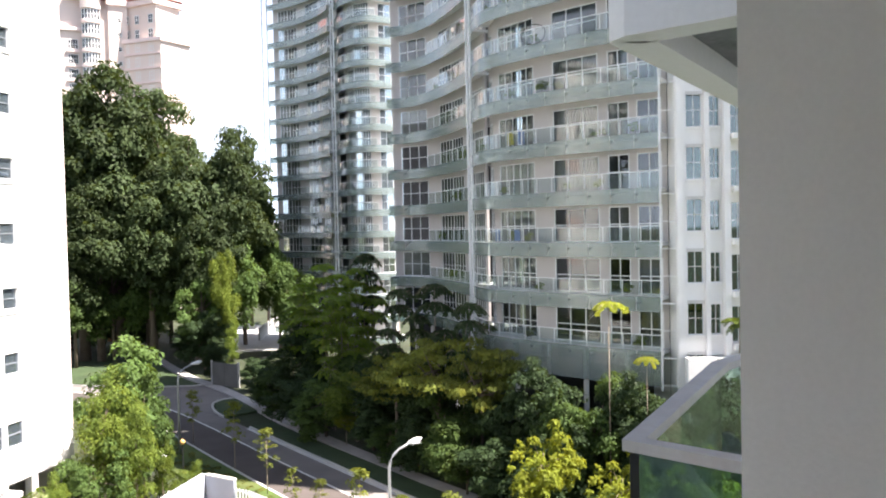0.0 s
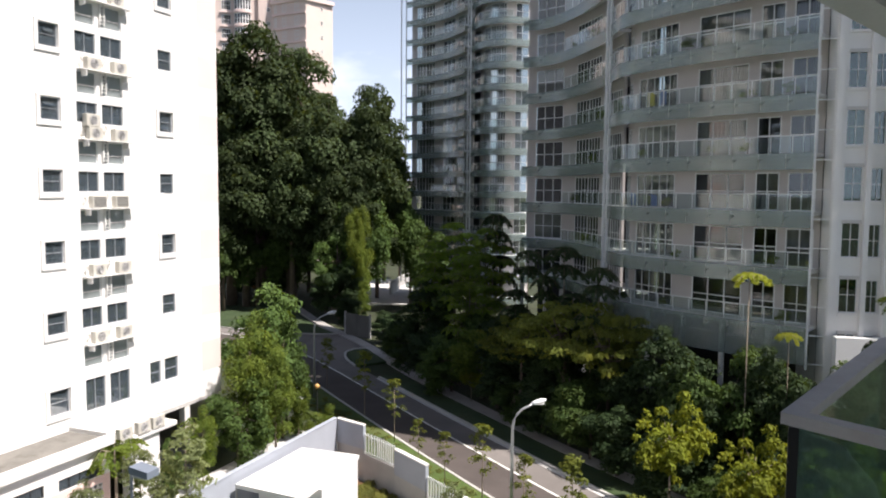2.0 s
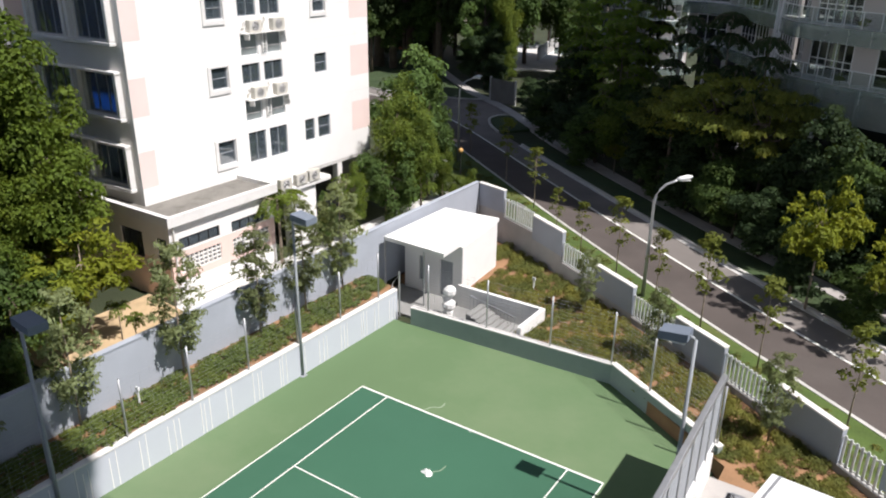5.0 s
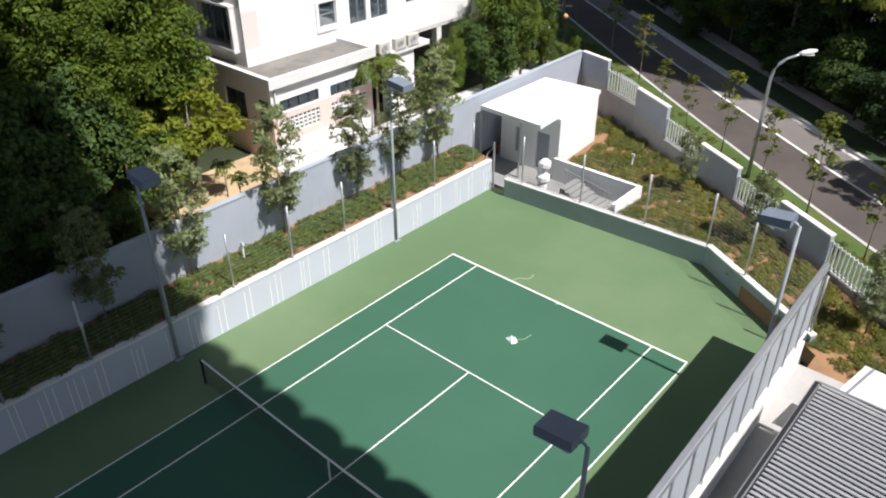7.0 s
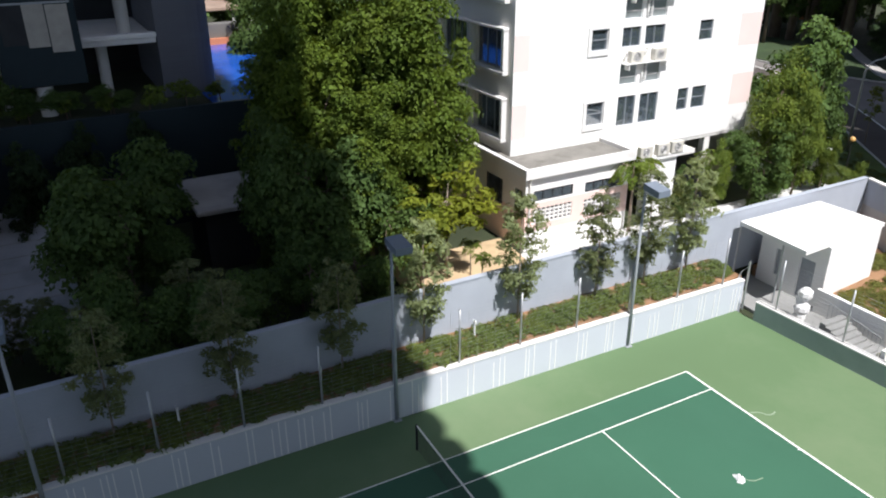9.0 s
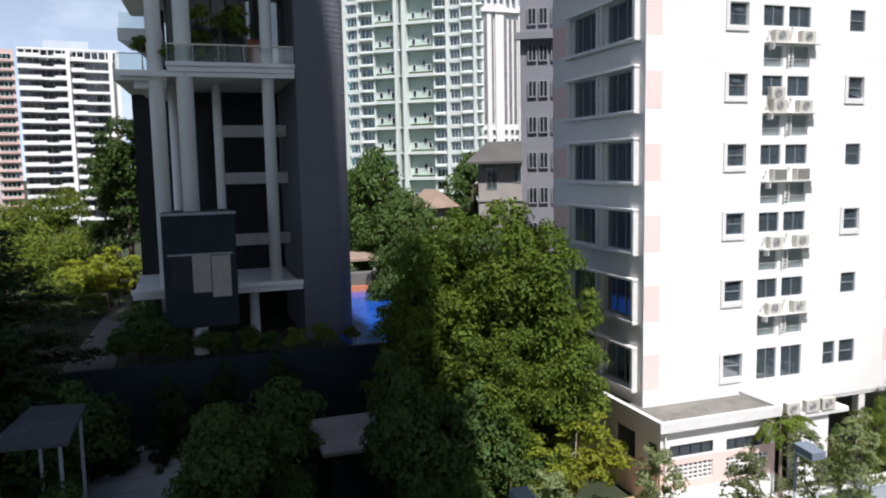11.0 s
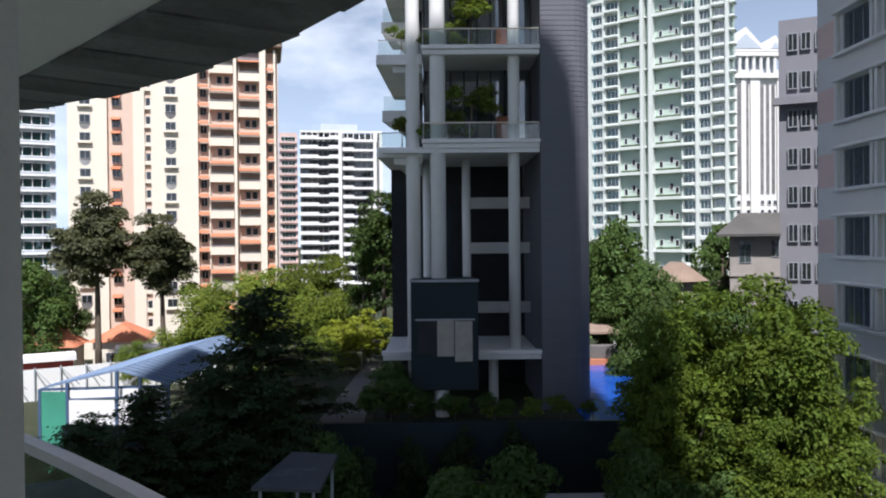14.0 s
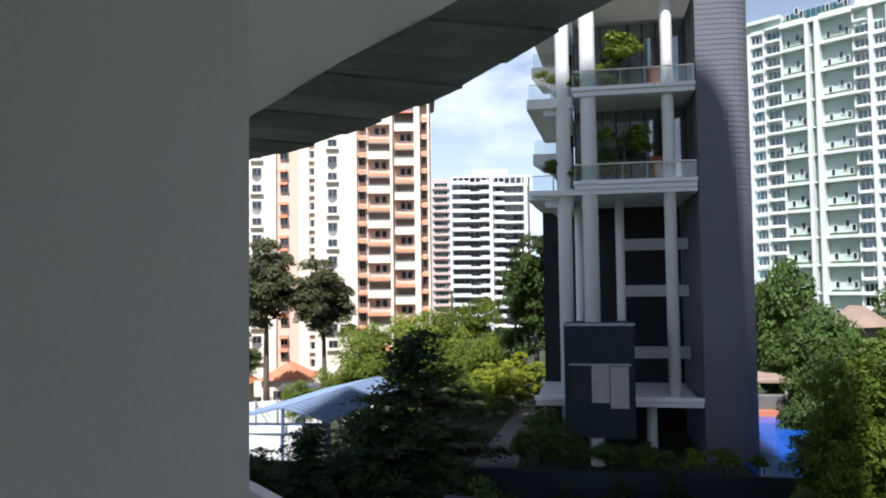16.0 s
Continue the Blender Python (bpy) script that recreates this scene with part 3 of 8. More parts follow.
# the net on its two posts
net = thing("tennis_net", "black tennis net with a white band on green posts", "net", 0, NET, 0)
for x in (CX0 - 0.95, CX1 + 0.95):
    part("post", Geo().tube([(x, 0, 0), (x, 0, 1.08)], 0.045, 10), M["black"], net)
band, mesh_ = Geo(), Geo()
band.weld = True
N = 12
for i in range(N):
    xa, xb = CX0 - 0.95 + (CX1 - CX0 + 1.9) * i / N, CX0 - 0.95 + (CX1 - CX0 + 1.9) * (i + 1) / N
    za, zb = (0.93 + 0.13 * (2 * abs(k / N - 0.5)) ** 1.5 for k in (i, i + 1))
    band.add([(xa, -0.03, za - 0.014), (xb, -0.03, zb - 0.014), (xb, 0.03, zb - 0.014), (xa, 0.03, za - 0.014), (xa, -0.03, za + 0.014), (xb, -0.03, zb + 0.014), (xb, 0.03, zb + 0.014), (xa, 0.03, za + 0.014)],
             [(0, 3, 2, 1), (4, 5, 6, 7), (0, 1, 5, 4), (1, 2, 6, 5), (2, 3, 7, 6), (3, 0, 4, 7)])
part("band", band, M["line"], net, "white canvas net band")
for i in range(130):
    x = CX0 - 0.9 + i * 0.098
    mesh_.box(x, -0.003, 0.02, x + 0.006, 0.003, 0.95)
for j in range(10):
    mesh_.box(CX0 - 0.95, -0.003, 0.06 + j * 0.095, CX1 + 0.95, 0.003, 0.066 + j * 0.095)
tagged(part("netting", mesh_, M["black"], net), "fine black net cord", "", "", "stuff")
part("centre_strap", Geo().box(XM - 0.025, -0.02, 0, XM + 0.025, 0.02, 0.93), M["line"], net)


# ---- court walls and their fences ----
def low_wall(name, line, h, label, mm="court_wall"):
    w = put(name, None, None, None, label, "wall", "structure")
    part("wall_body", Geo().strip(line, 0, -0.22, -0.1, h - 0.06), M[mm], w)
    part("coping", Geo().strip(line, 0.03, -0.25, h - 0.06, h), M["offwhite"], w)
    return w


low_wall("wall_west", [(-21.38, -9.0), (-20.95, 27.2)], 1.58, "grey painted low retaining wall with white lime streaks")
low_wall("wall_north", [(-19.95, 26.95), (-9.7, 27.5)], 0.97, "grey-green painted low wall at the end of the court", "court_wall_green")
low_wall("wall_northeast", [(-9.7, 27.5), (-4.3, 24.2)], 1.03, "grey-green painted low wall cutting the court corner", "court_wall_green")
streaks = Geo()
random.seed(4)
y = -8.0
while y < 26.5:
    for k in range(random.choice((2, 3, 3))):
        yy = y + 0.22 * k + random.uniform(-0.04, 0.04)
        wx = -20.95 - 0.43 * (27.2 - yy) / 36.2
        streaks.box(wx - 0.01, yy, 0.02, wx + 0.014, yy + 0.035, random.uniform(1.2, 1.48))
    y += random.uniform(0.9, 1.5)
setting("wall_streaks", streaks, M["white"], "white drip streaks down the grey court wall", "stain")


def chain_fence(name, pts, z, h, label, cross=0):
    """Posts with rails and thin wires between them."""
    f = thing(name, label, "fence")
    post = Geo().tube([(0, 0, 0), (0, 0, h)], 0.04, 8).mesh("post", M["steel"], True)
    for p in pts:
        put("post", post, f, pose(p[0], p[1], z))
    wire = Geo()
    for a, b in zip(pts, pts[1:]):
        for k in range(1, 15):
            zz = z + h * k / 14.5
            wire.tube([(*a, zz), (*b, zz)], 0.004, 3)
        n = int(math.dist(a, b) / 0.35)
        for k in range(1, n):
            q = (a[0] + (b[0] - a[0]) * k / n, a[1] + (b[1] - a[1]) * k / n)
            wire.tube([(*q, z), (*q, z + h)], 0.0028, 3)
    tagged(part("wire", wire, M["steel"], f), "thin galvanised fence wires", "", "", "stuff")
    return f


chain_fence("chain_fence", [(-21.1 - 0.0119 * 2.75 * i, 25.9 - 2.75 * i) for i in range(13)], 1.58, 2.32, "galvanised wire fence on the low west wall")
chain_fence("chain_fence", [(-19.0, 27.1), (-15.8, 27.28), (-12.6, 27.45), (-9.75, 27.62), (-7.6, 26.35), (-5.9, 25.3), (-4.4, 24.4)], 0.95, 2.45, "galvanised wire fence on the north wall")

# gate posts between the west wall and the pump house
gate = thing("fence_gate", "galvanised tubular gate post frame at the wall end", "gate", -20.9, 27.3, 0)
part("gate_post", Geo().tube([(0, 0, 0), (0, 0, 2.5)], 0.05, 8), M["steel"], gate)
part("gate_arm", Geo().tube([(0, 0, 0.05), (-0.32, -0.25, 0.2), (-0.42, -0.3, 1.0), (-0.25, -0.2, 1.9), (0, 0, 2.3)], 0.025, 6), M["steel"], gate)

# the west garden terrace with the boundary wall behind
setting("garden_west", Geo().box(-23.5, -12, -0.1, -21.3, 27.4, 1.56), M["soil"], "red soil garden bed behind the court wall", "garden bed")
setting("ground_west", Geo().prism([(-200, -200), (-23.55, -200), (-23.55, 40.2), (-31.0, 46.0), (-42.5, 54.6), (-58, 63.5), (-100, 68.5), (-200, 70)], -0.1, 1.5), M["forest"], "shaded earth around the neighbouring blocks", "ground")
bw = put("wall_boundary_west", None, None, None, "light grey plastered boundary wall behind the garden", "wall", "structure")
part("wall_body", Geo().strip([(-23.3, -14), (-23.45, 39.0)], 0, -0.2, 0.5, 3.76), M["blue_grey"], bw)
part("coping", Geo().strip([(-23.3, -14), (-23.45, 39.0)], 0.03, -0.23, 3.76, 3.82), M["blue_grey"], bw)

# the north garden, its boundary wall of solid panels and palings
BOUND = [(-23.45, 39.15), (-20.3, 38.3), (-17.5, 36.6), (-12.95, 34.05), (-5.75, 29.7), (-0.9, 26.25), (8.0, 19.8)]
setting("garden_north", Geo().prism([(-14.2, 27.65), (-9.75, 27.65), (-3.9, 23.75), (-3.9, 20.5), (8, 20.5), (8.0, 19.75), (-0.95, 26.1), (-5.8, 29.55), (-13.0, 33.9), (-17.5, 36.4), (-23.2, 39.0), (-23.2, 30.55), (-19.1, 30.55), (-19.1, 30.17), (-14.2, 30.17)], -0.1, [0.62] * 4 + [0.5] * 7 + [0.62] * 4), M["soil"], "red soil and rough grass behind the court", "garden bed")
bn = put("wall_boundary_north", None, None, None, "grey boundary wall with solid panels and white palings", "wall", "structure")
L, s, solid = length(BOUND), 0.0, True
pale = Geo().soft(-0.05, -0.02, 0, 0.05, 0.02, 1.2, 0.008).mesh("paling", M["white_steel"])
while s < L - 0.5:
    n = 2.2 if s == 0 else 3.03
    up = 1.55 * max(0.0, 1 - s / 12.5)          # the bays step down with the ground
    (ax, ay), h = along(BOUND, s)
    (bx, by), h2 = along(BOUND, min(s + n, L))
    part("plinth", Geo().strip([(ax, ay), (bx, by)], 0.1, -0.1, -0.1, 0.75 + up), M["concrete"], bn)
    if solid:
        part("panel", Geo().strip([(ax, ay), (bx, by)], 0.1, -0.1, 0.75 + up, 2.15 + up), M["blue_grey"], bn)
        part("coping", Geo().strip([(ax, ay), (bx, by)], 0.14, -0.14, 2.15 + up, 2.22 + up), M["offwhite"], bn)
    else:
        for z in (0.85, 1.85):
            part("paling_rail", Geo().strip([(ax, ay), (bx, by)], 0.02, -0.02, z + up, z + up + 0.05), M["white_steel"], bn)
        k = 0.1
        while k < n:
            (px, py), hh = along(BOUND, min(s + k, L))
            put("paling", pale, bn, pose(px, py, 0.78 + up, 0, 0, math.degrees(hh)))
            k += 0.235
    s += n
    solid = not solid


# ---- floodlights round the court ----
def floodlight(x, y, turn, up):
    p = thing("court_floodlight", "blue-grey boxed court floodlight on a tall grey pole", "floodlight", x, y, 0.0, turn, "court floodlights")
    part("pole", Geo().tube([(0, 0, 0), (0, 0, 3.5), (0, 0, 6.75 + up)], [0.075, 0.065, 0.05], 10), M["grey_steel"], p, smooth=True)
    part("base_plate", Geo().soft(-0.16, -0.16, 0, 0.16, 0.16, 0.03, 0.008), M["grey_steel"], p)
    part("arm", Geo().tube([(0, 0, 6.65 + up), (0.05, 0, 6.8 + up), (0.22, 0, 6.84 + up)], 0.035, 8), M["grey_steel"], p, smooth=True)
    head = part("lamp_head", Geo().prism([(0.18, -0.3), (1.05, -0.3), (1.05, 0.3), (0.18, 0.3)], [q + up for q in (6.72, 6.62, 6.62, 6.72)], [q + up for q in (6.98, 6.88, 6.88, 6.98)]), M["lamp_box"], p)
    part("diffuser", Geo().box(0.26, -0.25, 6.6 + up, 0.98, 0.25, 6.645 + up), M["white_steel"], head)
    return p


for y in (20.4, 9.4, -2.3):
    floodlight(-20.92 - 0.0119 * (27 - y), y, 0, 0.62)
for y in (20.45, 9.4):
    floodlight(-4.78, y, 180, 0.15)

# ---- the tall wind-screen fence along the east side ----
ef = thing("screen_fence", "tall grey steel screen fence on a white wall", "fence", -3.75, 0, 0, 1.42)
part("base_wall", Geo().box(-0.1, -6, 0, 0.12, 22.9, 1.6), M["offwhite"], ef, "white painted base wall")
part("top_rail", Geo().soft(-0.09, -6, 4.25, 0.09, 23.3, 4.5, 0.02), M["steel"], ef)
part("mid_rail", Geo().box(-0.05, -6, 1.7, 0.05, 23.3, 1.82), M["white_steel"], ef)
y = -6.0
post = Geo().box(-0.05, -0.05, 0, 0.05, 0.05, 4.3).mesh("post", M["steel"])
while y < 23.4:
    put("post", post, ef, pose(0, min(y, 23.25), 0))
    y += 1.22
louvre = Geo().box(-0.012, -6, 0, 0.012, 23.2, 0.028).mesh("louvre", M["grey_steel"])
z = 1.9
while z < 4.2:
    put("louvre", louvre, ef, pose(0, 0, z))
    z += 0.055
setting("passage", Geo().prism([(-3.55, -6), (0.5, -6), (0.5, 22.9), (-4.22, 22.9)], -0.1, 0.63), M["paving"], "pale concrete passage beside the screen fence", "pavement")

# slatted pergola roof beside the passage
tr = thing("pergola_roof", "white aluminium slatted pergola roof on dark beams", "pergola", 0, 0, 0)
TZ = 3.0
for x in (-2.75, -0.6, 1.5):
    part("beam", Geo().box(x - 0.06, 4.0, TZ - 0.3, x + 0.06, 19.2, TZ - 0.09), M["black"], tr)
slat = Geo().soft(-2.25, -0.05, -0.035, 2.25, 0.05, 0.035, 0.015).mesh("slat", M["slat"])
for i in range(82):
    put("slat", slat, tr, pose(-0.55, 4.1 + i * 0.185, TZ, 0, 0, -3))
part("under_sheet", Geo().box(-2.7, 4.0, TZ - 0.085, 1.6, 19.1, TZ - 0.06), M["grey_steel"], tr, "grey sheet below the slats")
part("gutter", Geo().box(-3.0, 4.0, TZ - 0.2, -2.84, 19.3, TZ + 0.02), M["steel"], tr)
part("gutter_lining", Geo().box(-2.97, 4.05, TZ + 0.02, -2.87, 19.25, TZ + 0.03), M["black"], tr)
part("end_bar", Geo().box(-2.9, 19.22, TZ - 0.05, 1.7, 19.3, TZ + 0.05), M["steel"], tr)
for y in (4.2, 11.5, 19.0):
    for x in (-2.75, 1.5):
        part("pergola_post", Geo().box(x - 0.05, y - 0.05, 0.5, x + 0.05, y + 0.05, TZ - 0.3), M["black"], tr)
cn = thing("white_canopy", "small sloped white canopy panel on thin posts", "canopy", -0.9, 20.3, 0)
part("canopy_panel", Geo().prism([(-1.5, -0.75), (1.6, -0.9), (1.9, 0.35), (-1.2, 0.55)], [2.75, 2.75, 3.0, 3.0], [2.8, 2.8, 3.05, 3.05]), M["white_steel"], cn)
part("canopy_rib", Geo().prism([(-1.3, -0.7), (-1.22, -0.7), (-0.92, 0.5), (-1.0, 0.5)], [2.8, 2.8, 3.05, 3.05], [2.84, 2.84, 3.09, 3.09]), M["steel"], cn)
for x, y in ((-1.2, -0.5), (1.4, -0.6), (1.5, 0.2), (-1.0, 0.4)):
    part("canopy_post", Geo().tube([(x, y, 0.3), (x, y, 2.78)], 0.03, 6), M["steel"], cn)

# ---- pump house in the corner behind the court ----
ph = thing("pump_house", "small white plastered pump house with a flat overhanging roof", "outbuilding", 0, 0, 0)
shell = Geo()
pierced(shell, -22.85, -19.15, 0, 3.2, [(-20.55, 0.15, -19.75, 2.2), (-21.9, 0.7, -21.65, 2.1)], 0.2, lambda u, d, z: (u, 30.4 + d, z))
part("wall", shell, M["white"], ph)
part("wall", Geo().prism([(-19.35, 30.6), (-19.15, 30.6), (-19.58, 34.65), (-19.78, 34.65)], 0, 3.2), M["white"], ph)
part("wall", Geo().box(-22.85, 34.45, 0, -19.8, 34.65, 3.2), M["white"], ph)
part("wall", Geo().box(-22.85, 30.6, 0, -22.65, 34.45, 3.2), M["white"], ph)
part("roof", Geo().prism([(-23.08, 28.88), (-19.2, 28.7), (-19.6, 34.85), (-23.05, 34.6)], 3.2, 3.4), M["white"], ph, "flat white roof slab with water stains")
dr = part("door", Geo().box(-20.55, 30.5, 0.15, -19.75, 30.55, 2.2), M["grey_steel"], ph, "grey steel door")
part("handle", Geo().box(-19.9, 30.44, 1.1, -19.86, 30.5, 1.3), M["steel"], dr)
part("louvre", Geo().box(-21.9, 30.5, 0.7, -21.65, 30.54, 2.1), M["grey_steel"], ph)
for x, y in ((-23.1, 29.0), (-20.6, 29.0)):
    part("roof_post", Geo().tube([(x, y, 0), (x, y, 3.2)], 0.05, 8), M["steel"], ph)
setting("pump_yard", Geo().box(-23.2, 27.62, -0.1, -14.22, 30.54, 0.05), M["yard"], "sunken concrete yard by the pump house", "pavement")
sw = put("wall_stair", None, None, None, "white parapet round the sunken stair", "wall", "structure")
part("parapet", Geo().box(-19.13, 29.95, 0.0, -14.2, 30.15, 1.25), M["white"], sw)
part("parapet", Geo().box(-14.4, 27.65, 0.0, -14.2, 29.95, 1.25), M["white"], sw)
st = thing("stair", "grey concrete steps going down beside a rail", "stair", -17.4, 28.0, 0)
for i in range(7):
    part("step", Geo().box(i * 0.28, 0, 0, i * 0.28 + 0.28, 1.4, 0.9 - i * 0.12), M["yard"], st)
rl = thing("stair_rail", "grey metal stair railing with thin bars", "railing", -18.2, 29.7, 0)
part("handrail", Geo().tube([(0, 0, 1.0), (2.6, 0, 0.55)], 0.025, 6), M["steel"], rl)
for i in range(14):
    part("baluster", Geo().tube([(i * 0.2, 0, 0.0), (i * 0.2, 0, 1.0 - i * 0.035)], 0.012, 5), M["steel"], rl)
pu = thing("covered_pump", "white cloth-wrapped pump on a stand", "pump", -18.85, 28.6, 0.05)
for i, (dx, dz, r) in enumerate(((0, 0.3, 0.3), (0.05, 0.75, 0.36), (-0.04, 1.15, 0.26), (0.08, 1.5, 0.34))):
    gg = Geo()
    gg.tube([(dx, 0, dz - 0.3), (dx, 0.02, dz - 0.1), (dx + 0.04, 0, dz + 0.1), (dx, 0, dz + 0.26)], [r * 0.7, r, r * 0.9, r * 0.4], 9)
    part("wrapping", gg, M["white"], pu)


# ---- street lamps ----
def street_lamp(x, y, turn, h=7.2, z=0.0):
    p = thing("street_lamp", "grey street lamp post with a curved arm", "street lamp", x, y, z, turn, "street lamps")
    pts = [(0, 0, 0), (0, 0, h * 0.5), (0, 0, h - 1.3)] + [(1.1 * (1 - math.cos(a)), 0, h - 1.3 + 1.1 * math.sin(a)) for a in (0.35, 0.7, 1.05, 1.4)] + [(1.2, 0, h - 0.08)]
    part("pole", Geo().tube(pts, [0.11, 0.095, 0.08] + [0.065] * 5, 8), M["steel"], p, smooth=True)
    hd = part("lamp_head", Geo().tube([(1.05, 0, h - 0.1), (1.25, 0, h - 0.07), (1.6, 0, h), (1.87, 0, h + 0.06)], [0.06, 0.13, 0.15, 0.05], 8), M["white_steel"], p, smooth=True)
    part("lens", Geo().box(1.3, -0.1, h - 0.17, 1.75, 0.1, h - 0.1), M["trim"], hd)
    return p


street_lamp(-11.6, 36.7, 40, 6.6, 0.1)
street_lamp(-34.4, 53.65, 40, 7.2, 0.1)


# ---- the block that the viewer stands in ----
# the window recess looks along heading 53 degrees; its two reveals close the view
FX, FY = -math.sin(radians(53.4)), math.cos(radians(53.4))   # outwards
RX, RY = FY, -FX                                             # to the right along the front


def front(u, d, z=0.0):
    """A place u metres to the right along the front and d metres out of it."""
    return (u * RX + d * FX, u * RY + d * FY, z)


own = put("wall_own_block", None, None, None, "smooth grey plastered wall of the viewer's own block", "wall", "structure")
FZ = EYE - 1.55
g = Geo()
U = 0.93
for sgn in (1, -1):
    a, b = U * sgn, (U + 0.28) * sgn
    g.prism([front(a, 0.5)[:2], front(b, 0.5)[:2], front(b, -0.6)[:2], front(a, -0.6)[:2]][::sgn], FZ - 0.3, FZ + 3.4)
part("reveal", g, M["wall_own"], own)
g = Geo()
box = lambda u0, u1, d0, d1, z0, z1: g.prism([front(u0, d0)[:2], front(u0, d1)[:2], front(u1, d1)[:2], front(u1, d0)[:2]], z0, z1)
box(-4, 4, -5.0, -4.8, FZ - 0.3, FZ + 3.4)
box(-4.2, -4, -5.0, -0.6, FZ - 0.3, FZ + 3.4)
box(4, 4.2, -5.0, -0.6, FZ - 0.3, FZ + 3.4)
box(-4, -U - 0.28, -0.6, -0.4, FZ - 0.3, FZ + 3.4)
box(U + 0.28, 4, -0.6, -0.4, FZ - 0.3, FZ + 3.4)
box(-4.2, 4.2, -5.0, 0.48, FZ - 0.3, FZ - 0.05)
part("room", g, M["wall_own"], own)
setting("ceiling", Geo().prism([front(-4.2, -5)[:2], front(-4.2, 0.48)[:2], front(4.2, 0.48)[:2], front(4.2, -5)[:2]], FZ + 3.1, FZ + 3.4), M["soffit"], "plain painted ceiling", "ceiling")

# the tall block itself: it throws the long shadow over the court
g = Geo()
plan = [(3.2, -19), (22, -19), (22, 9.9), (17, 9.55), (11.5, 9.1), (7.6, 8.75), (5.2, 8.2), (3.9, 7.2), (3.2, 5.6)]
g.prism(plan, FZ + 3.4, 106.0)
part("upper_storeys", g, M["concrete"], own)
part("lower_storeys", Geo().prism(plan, 0.0, FZ - 0.3), M["concrete"], own)
g = Geo()
for k in range(26):
    z = FZ + 3.2 + k * 3.05
    g.prism([(3.3, 9.3), (4.9, 9.3), (4.9, 10.2), (4.55, 10.7), (4.1, 10.85), (3.65, 10.7), (3.3, 10.2)], z, z + 1.1)
part("balcony_stack", g, M["soffit"], own)

# the balcony on the right: glass rail with a metal cap, and the slab over it
rb = thing("balcony_rail", "grey metal capped balcony rail with tinted glass", "railing", 0, 0, 0)
ZR = EYE - 0.95
PR = [(1.6, 2.6), (0.055, 3.43), (0.66, 5.4), (0.86, 5.72), (1.6, 6.5)]
part("rail_cap", Geo().strip(PR, -0.055, 0.055, ZR - 0.05, ZR), M["rail"], rb)
for a, b in zip(PR, PR[1:]):
    part("glass_sheet", Geo().strip([a, b], -0.006, 0.006, ZR - 1.06, ZR - 0.055), M["green_glass"], rb)
for p in (PR[1],):
    part("rail_post", Geo().box(p[0] - 0.02, p[1] - 0.02, ZR - 1.05, p[0] + 0.02, p[1] + 0.02, ZR - 0.06), M["black"], rb)
slab_low = [(1.6, 2.5), (-0.02, 3.38), (0.62, 5.36), (1.0, 6.2), (2.6, 6.75)]
setting("balcony_slab", Geo().prism(slab_low, ZR - 1.35, ZR - 1.08), M["soffit"], "painted concrete balcony slab", "balcony")
ZS = EYE + 0.87
og = put("balcony_above", None, None, None, "painted concrete balcony overhead with an edge beam", "balcony", "structure")
part("edge_beam", Geo().strip([(1.9, 2.75), (0.95, 3.2), (0.04, 3.62), (-0.03, 3.72), (0.0, 3.82), (0.42, 4.9), (0.9, 6.15), (2.6, 6.9)], 0.0, 0.2, ZS, ZS + 1.3), M["soffit"], og)
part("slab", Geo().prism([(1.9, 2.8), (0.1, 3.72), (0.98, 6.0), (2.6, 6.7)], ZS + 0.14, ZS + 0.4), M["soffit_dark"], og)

# the curved slab edge over the left side, and the rail below it
lb = put("balcony_left", None, None, None, "curved painted slab edge overhead with a dark panelled soffit", "balcony", "structure")
inner = [(0.3, 2.1), (-2.36, -0.45), (-2.81, -0.93), (-3.45, -1.53), (-4.02, -2.08), (-5.0, -3.1), (-6.0, -4.3)]
outer = smooth_line([(0.3, 2.6), (-1.2, 1.2), (-2.36, 0.11), (-3.34, -0.58), (-4.2, -1.42), (-4.7, -2.03), (-5.0, -2.6), (-5.35, -3.2), (-6.1, -4.28)], 5)
for i in range(24):
    (a0, _), (a1, _) = along(inner, length(inner) * i / 24), along(inner, length(inner) * (i + 1) / 24)
    (b0, _), (b1, _) = along(outer, length(outer) * i / 24), along(outer, length(outer) * (i + 1) / 24)
    lift = (0.012 if i % 2 else 0.0)
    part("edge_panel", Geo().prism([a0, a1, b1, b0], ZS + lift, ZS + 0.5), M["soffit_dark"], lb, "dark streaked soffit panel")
part("soffit", Geo().prism([*inner, (-5.0, -5.6), (-1.2, -3.0), (1.4, 1.4)][::-1], ZS + 0.014, ZS + 0.4), M["soffit"], lb)
lr = thing("balcony_rail", "pale metal capped curved balcony rail with clear glass", "railing", 0, 0, 0)
PL = [(-2.62, -0.76), (-3.03, -1.17), (-3.44, -1.6), (-3.8, -2.0), (-4.7, -3.1), (-5.6, -4.5)]
part("rail_cap", Geo().strip(PL, -0.035, 0.035, ZR - 0.05, ZR), M["rail"], lr)
part("glass_sheet", Geo().strip(PL, -0.006, 0.006, ZR - 1.06, ZR - 0.05), M["green_glass"], lr)
setting("balcony_slab_left", Geo().prism([*offset(PL[1:], 0.12), (-4.0, -5.0), (-2.4, -2.0)], ZR - 1.3, ZR - 1.05), M["soffit"], "painted concrete balcony slab", "balcony")


# ---- window units, shared by width and height ----
UNITS = {}


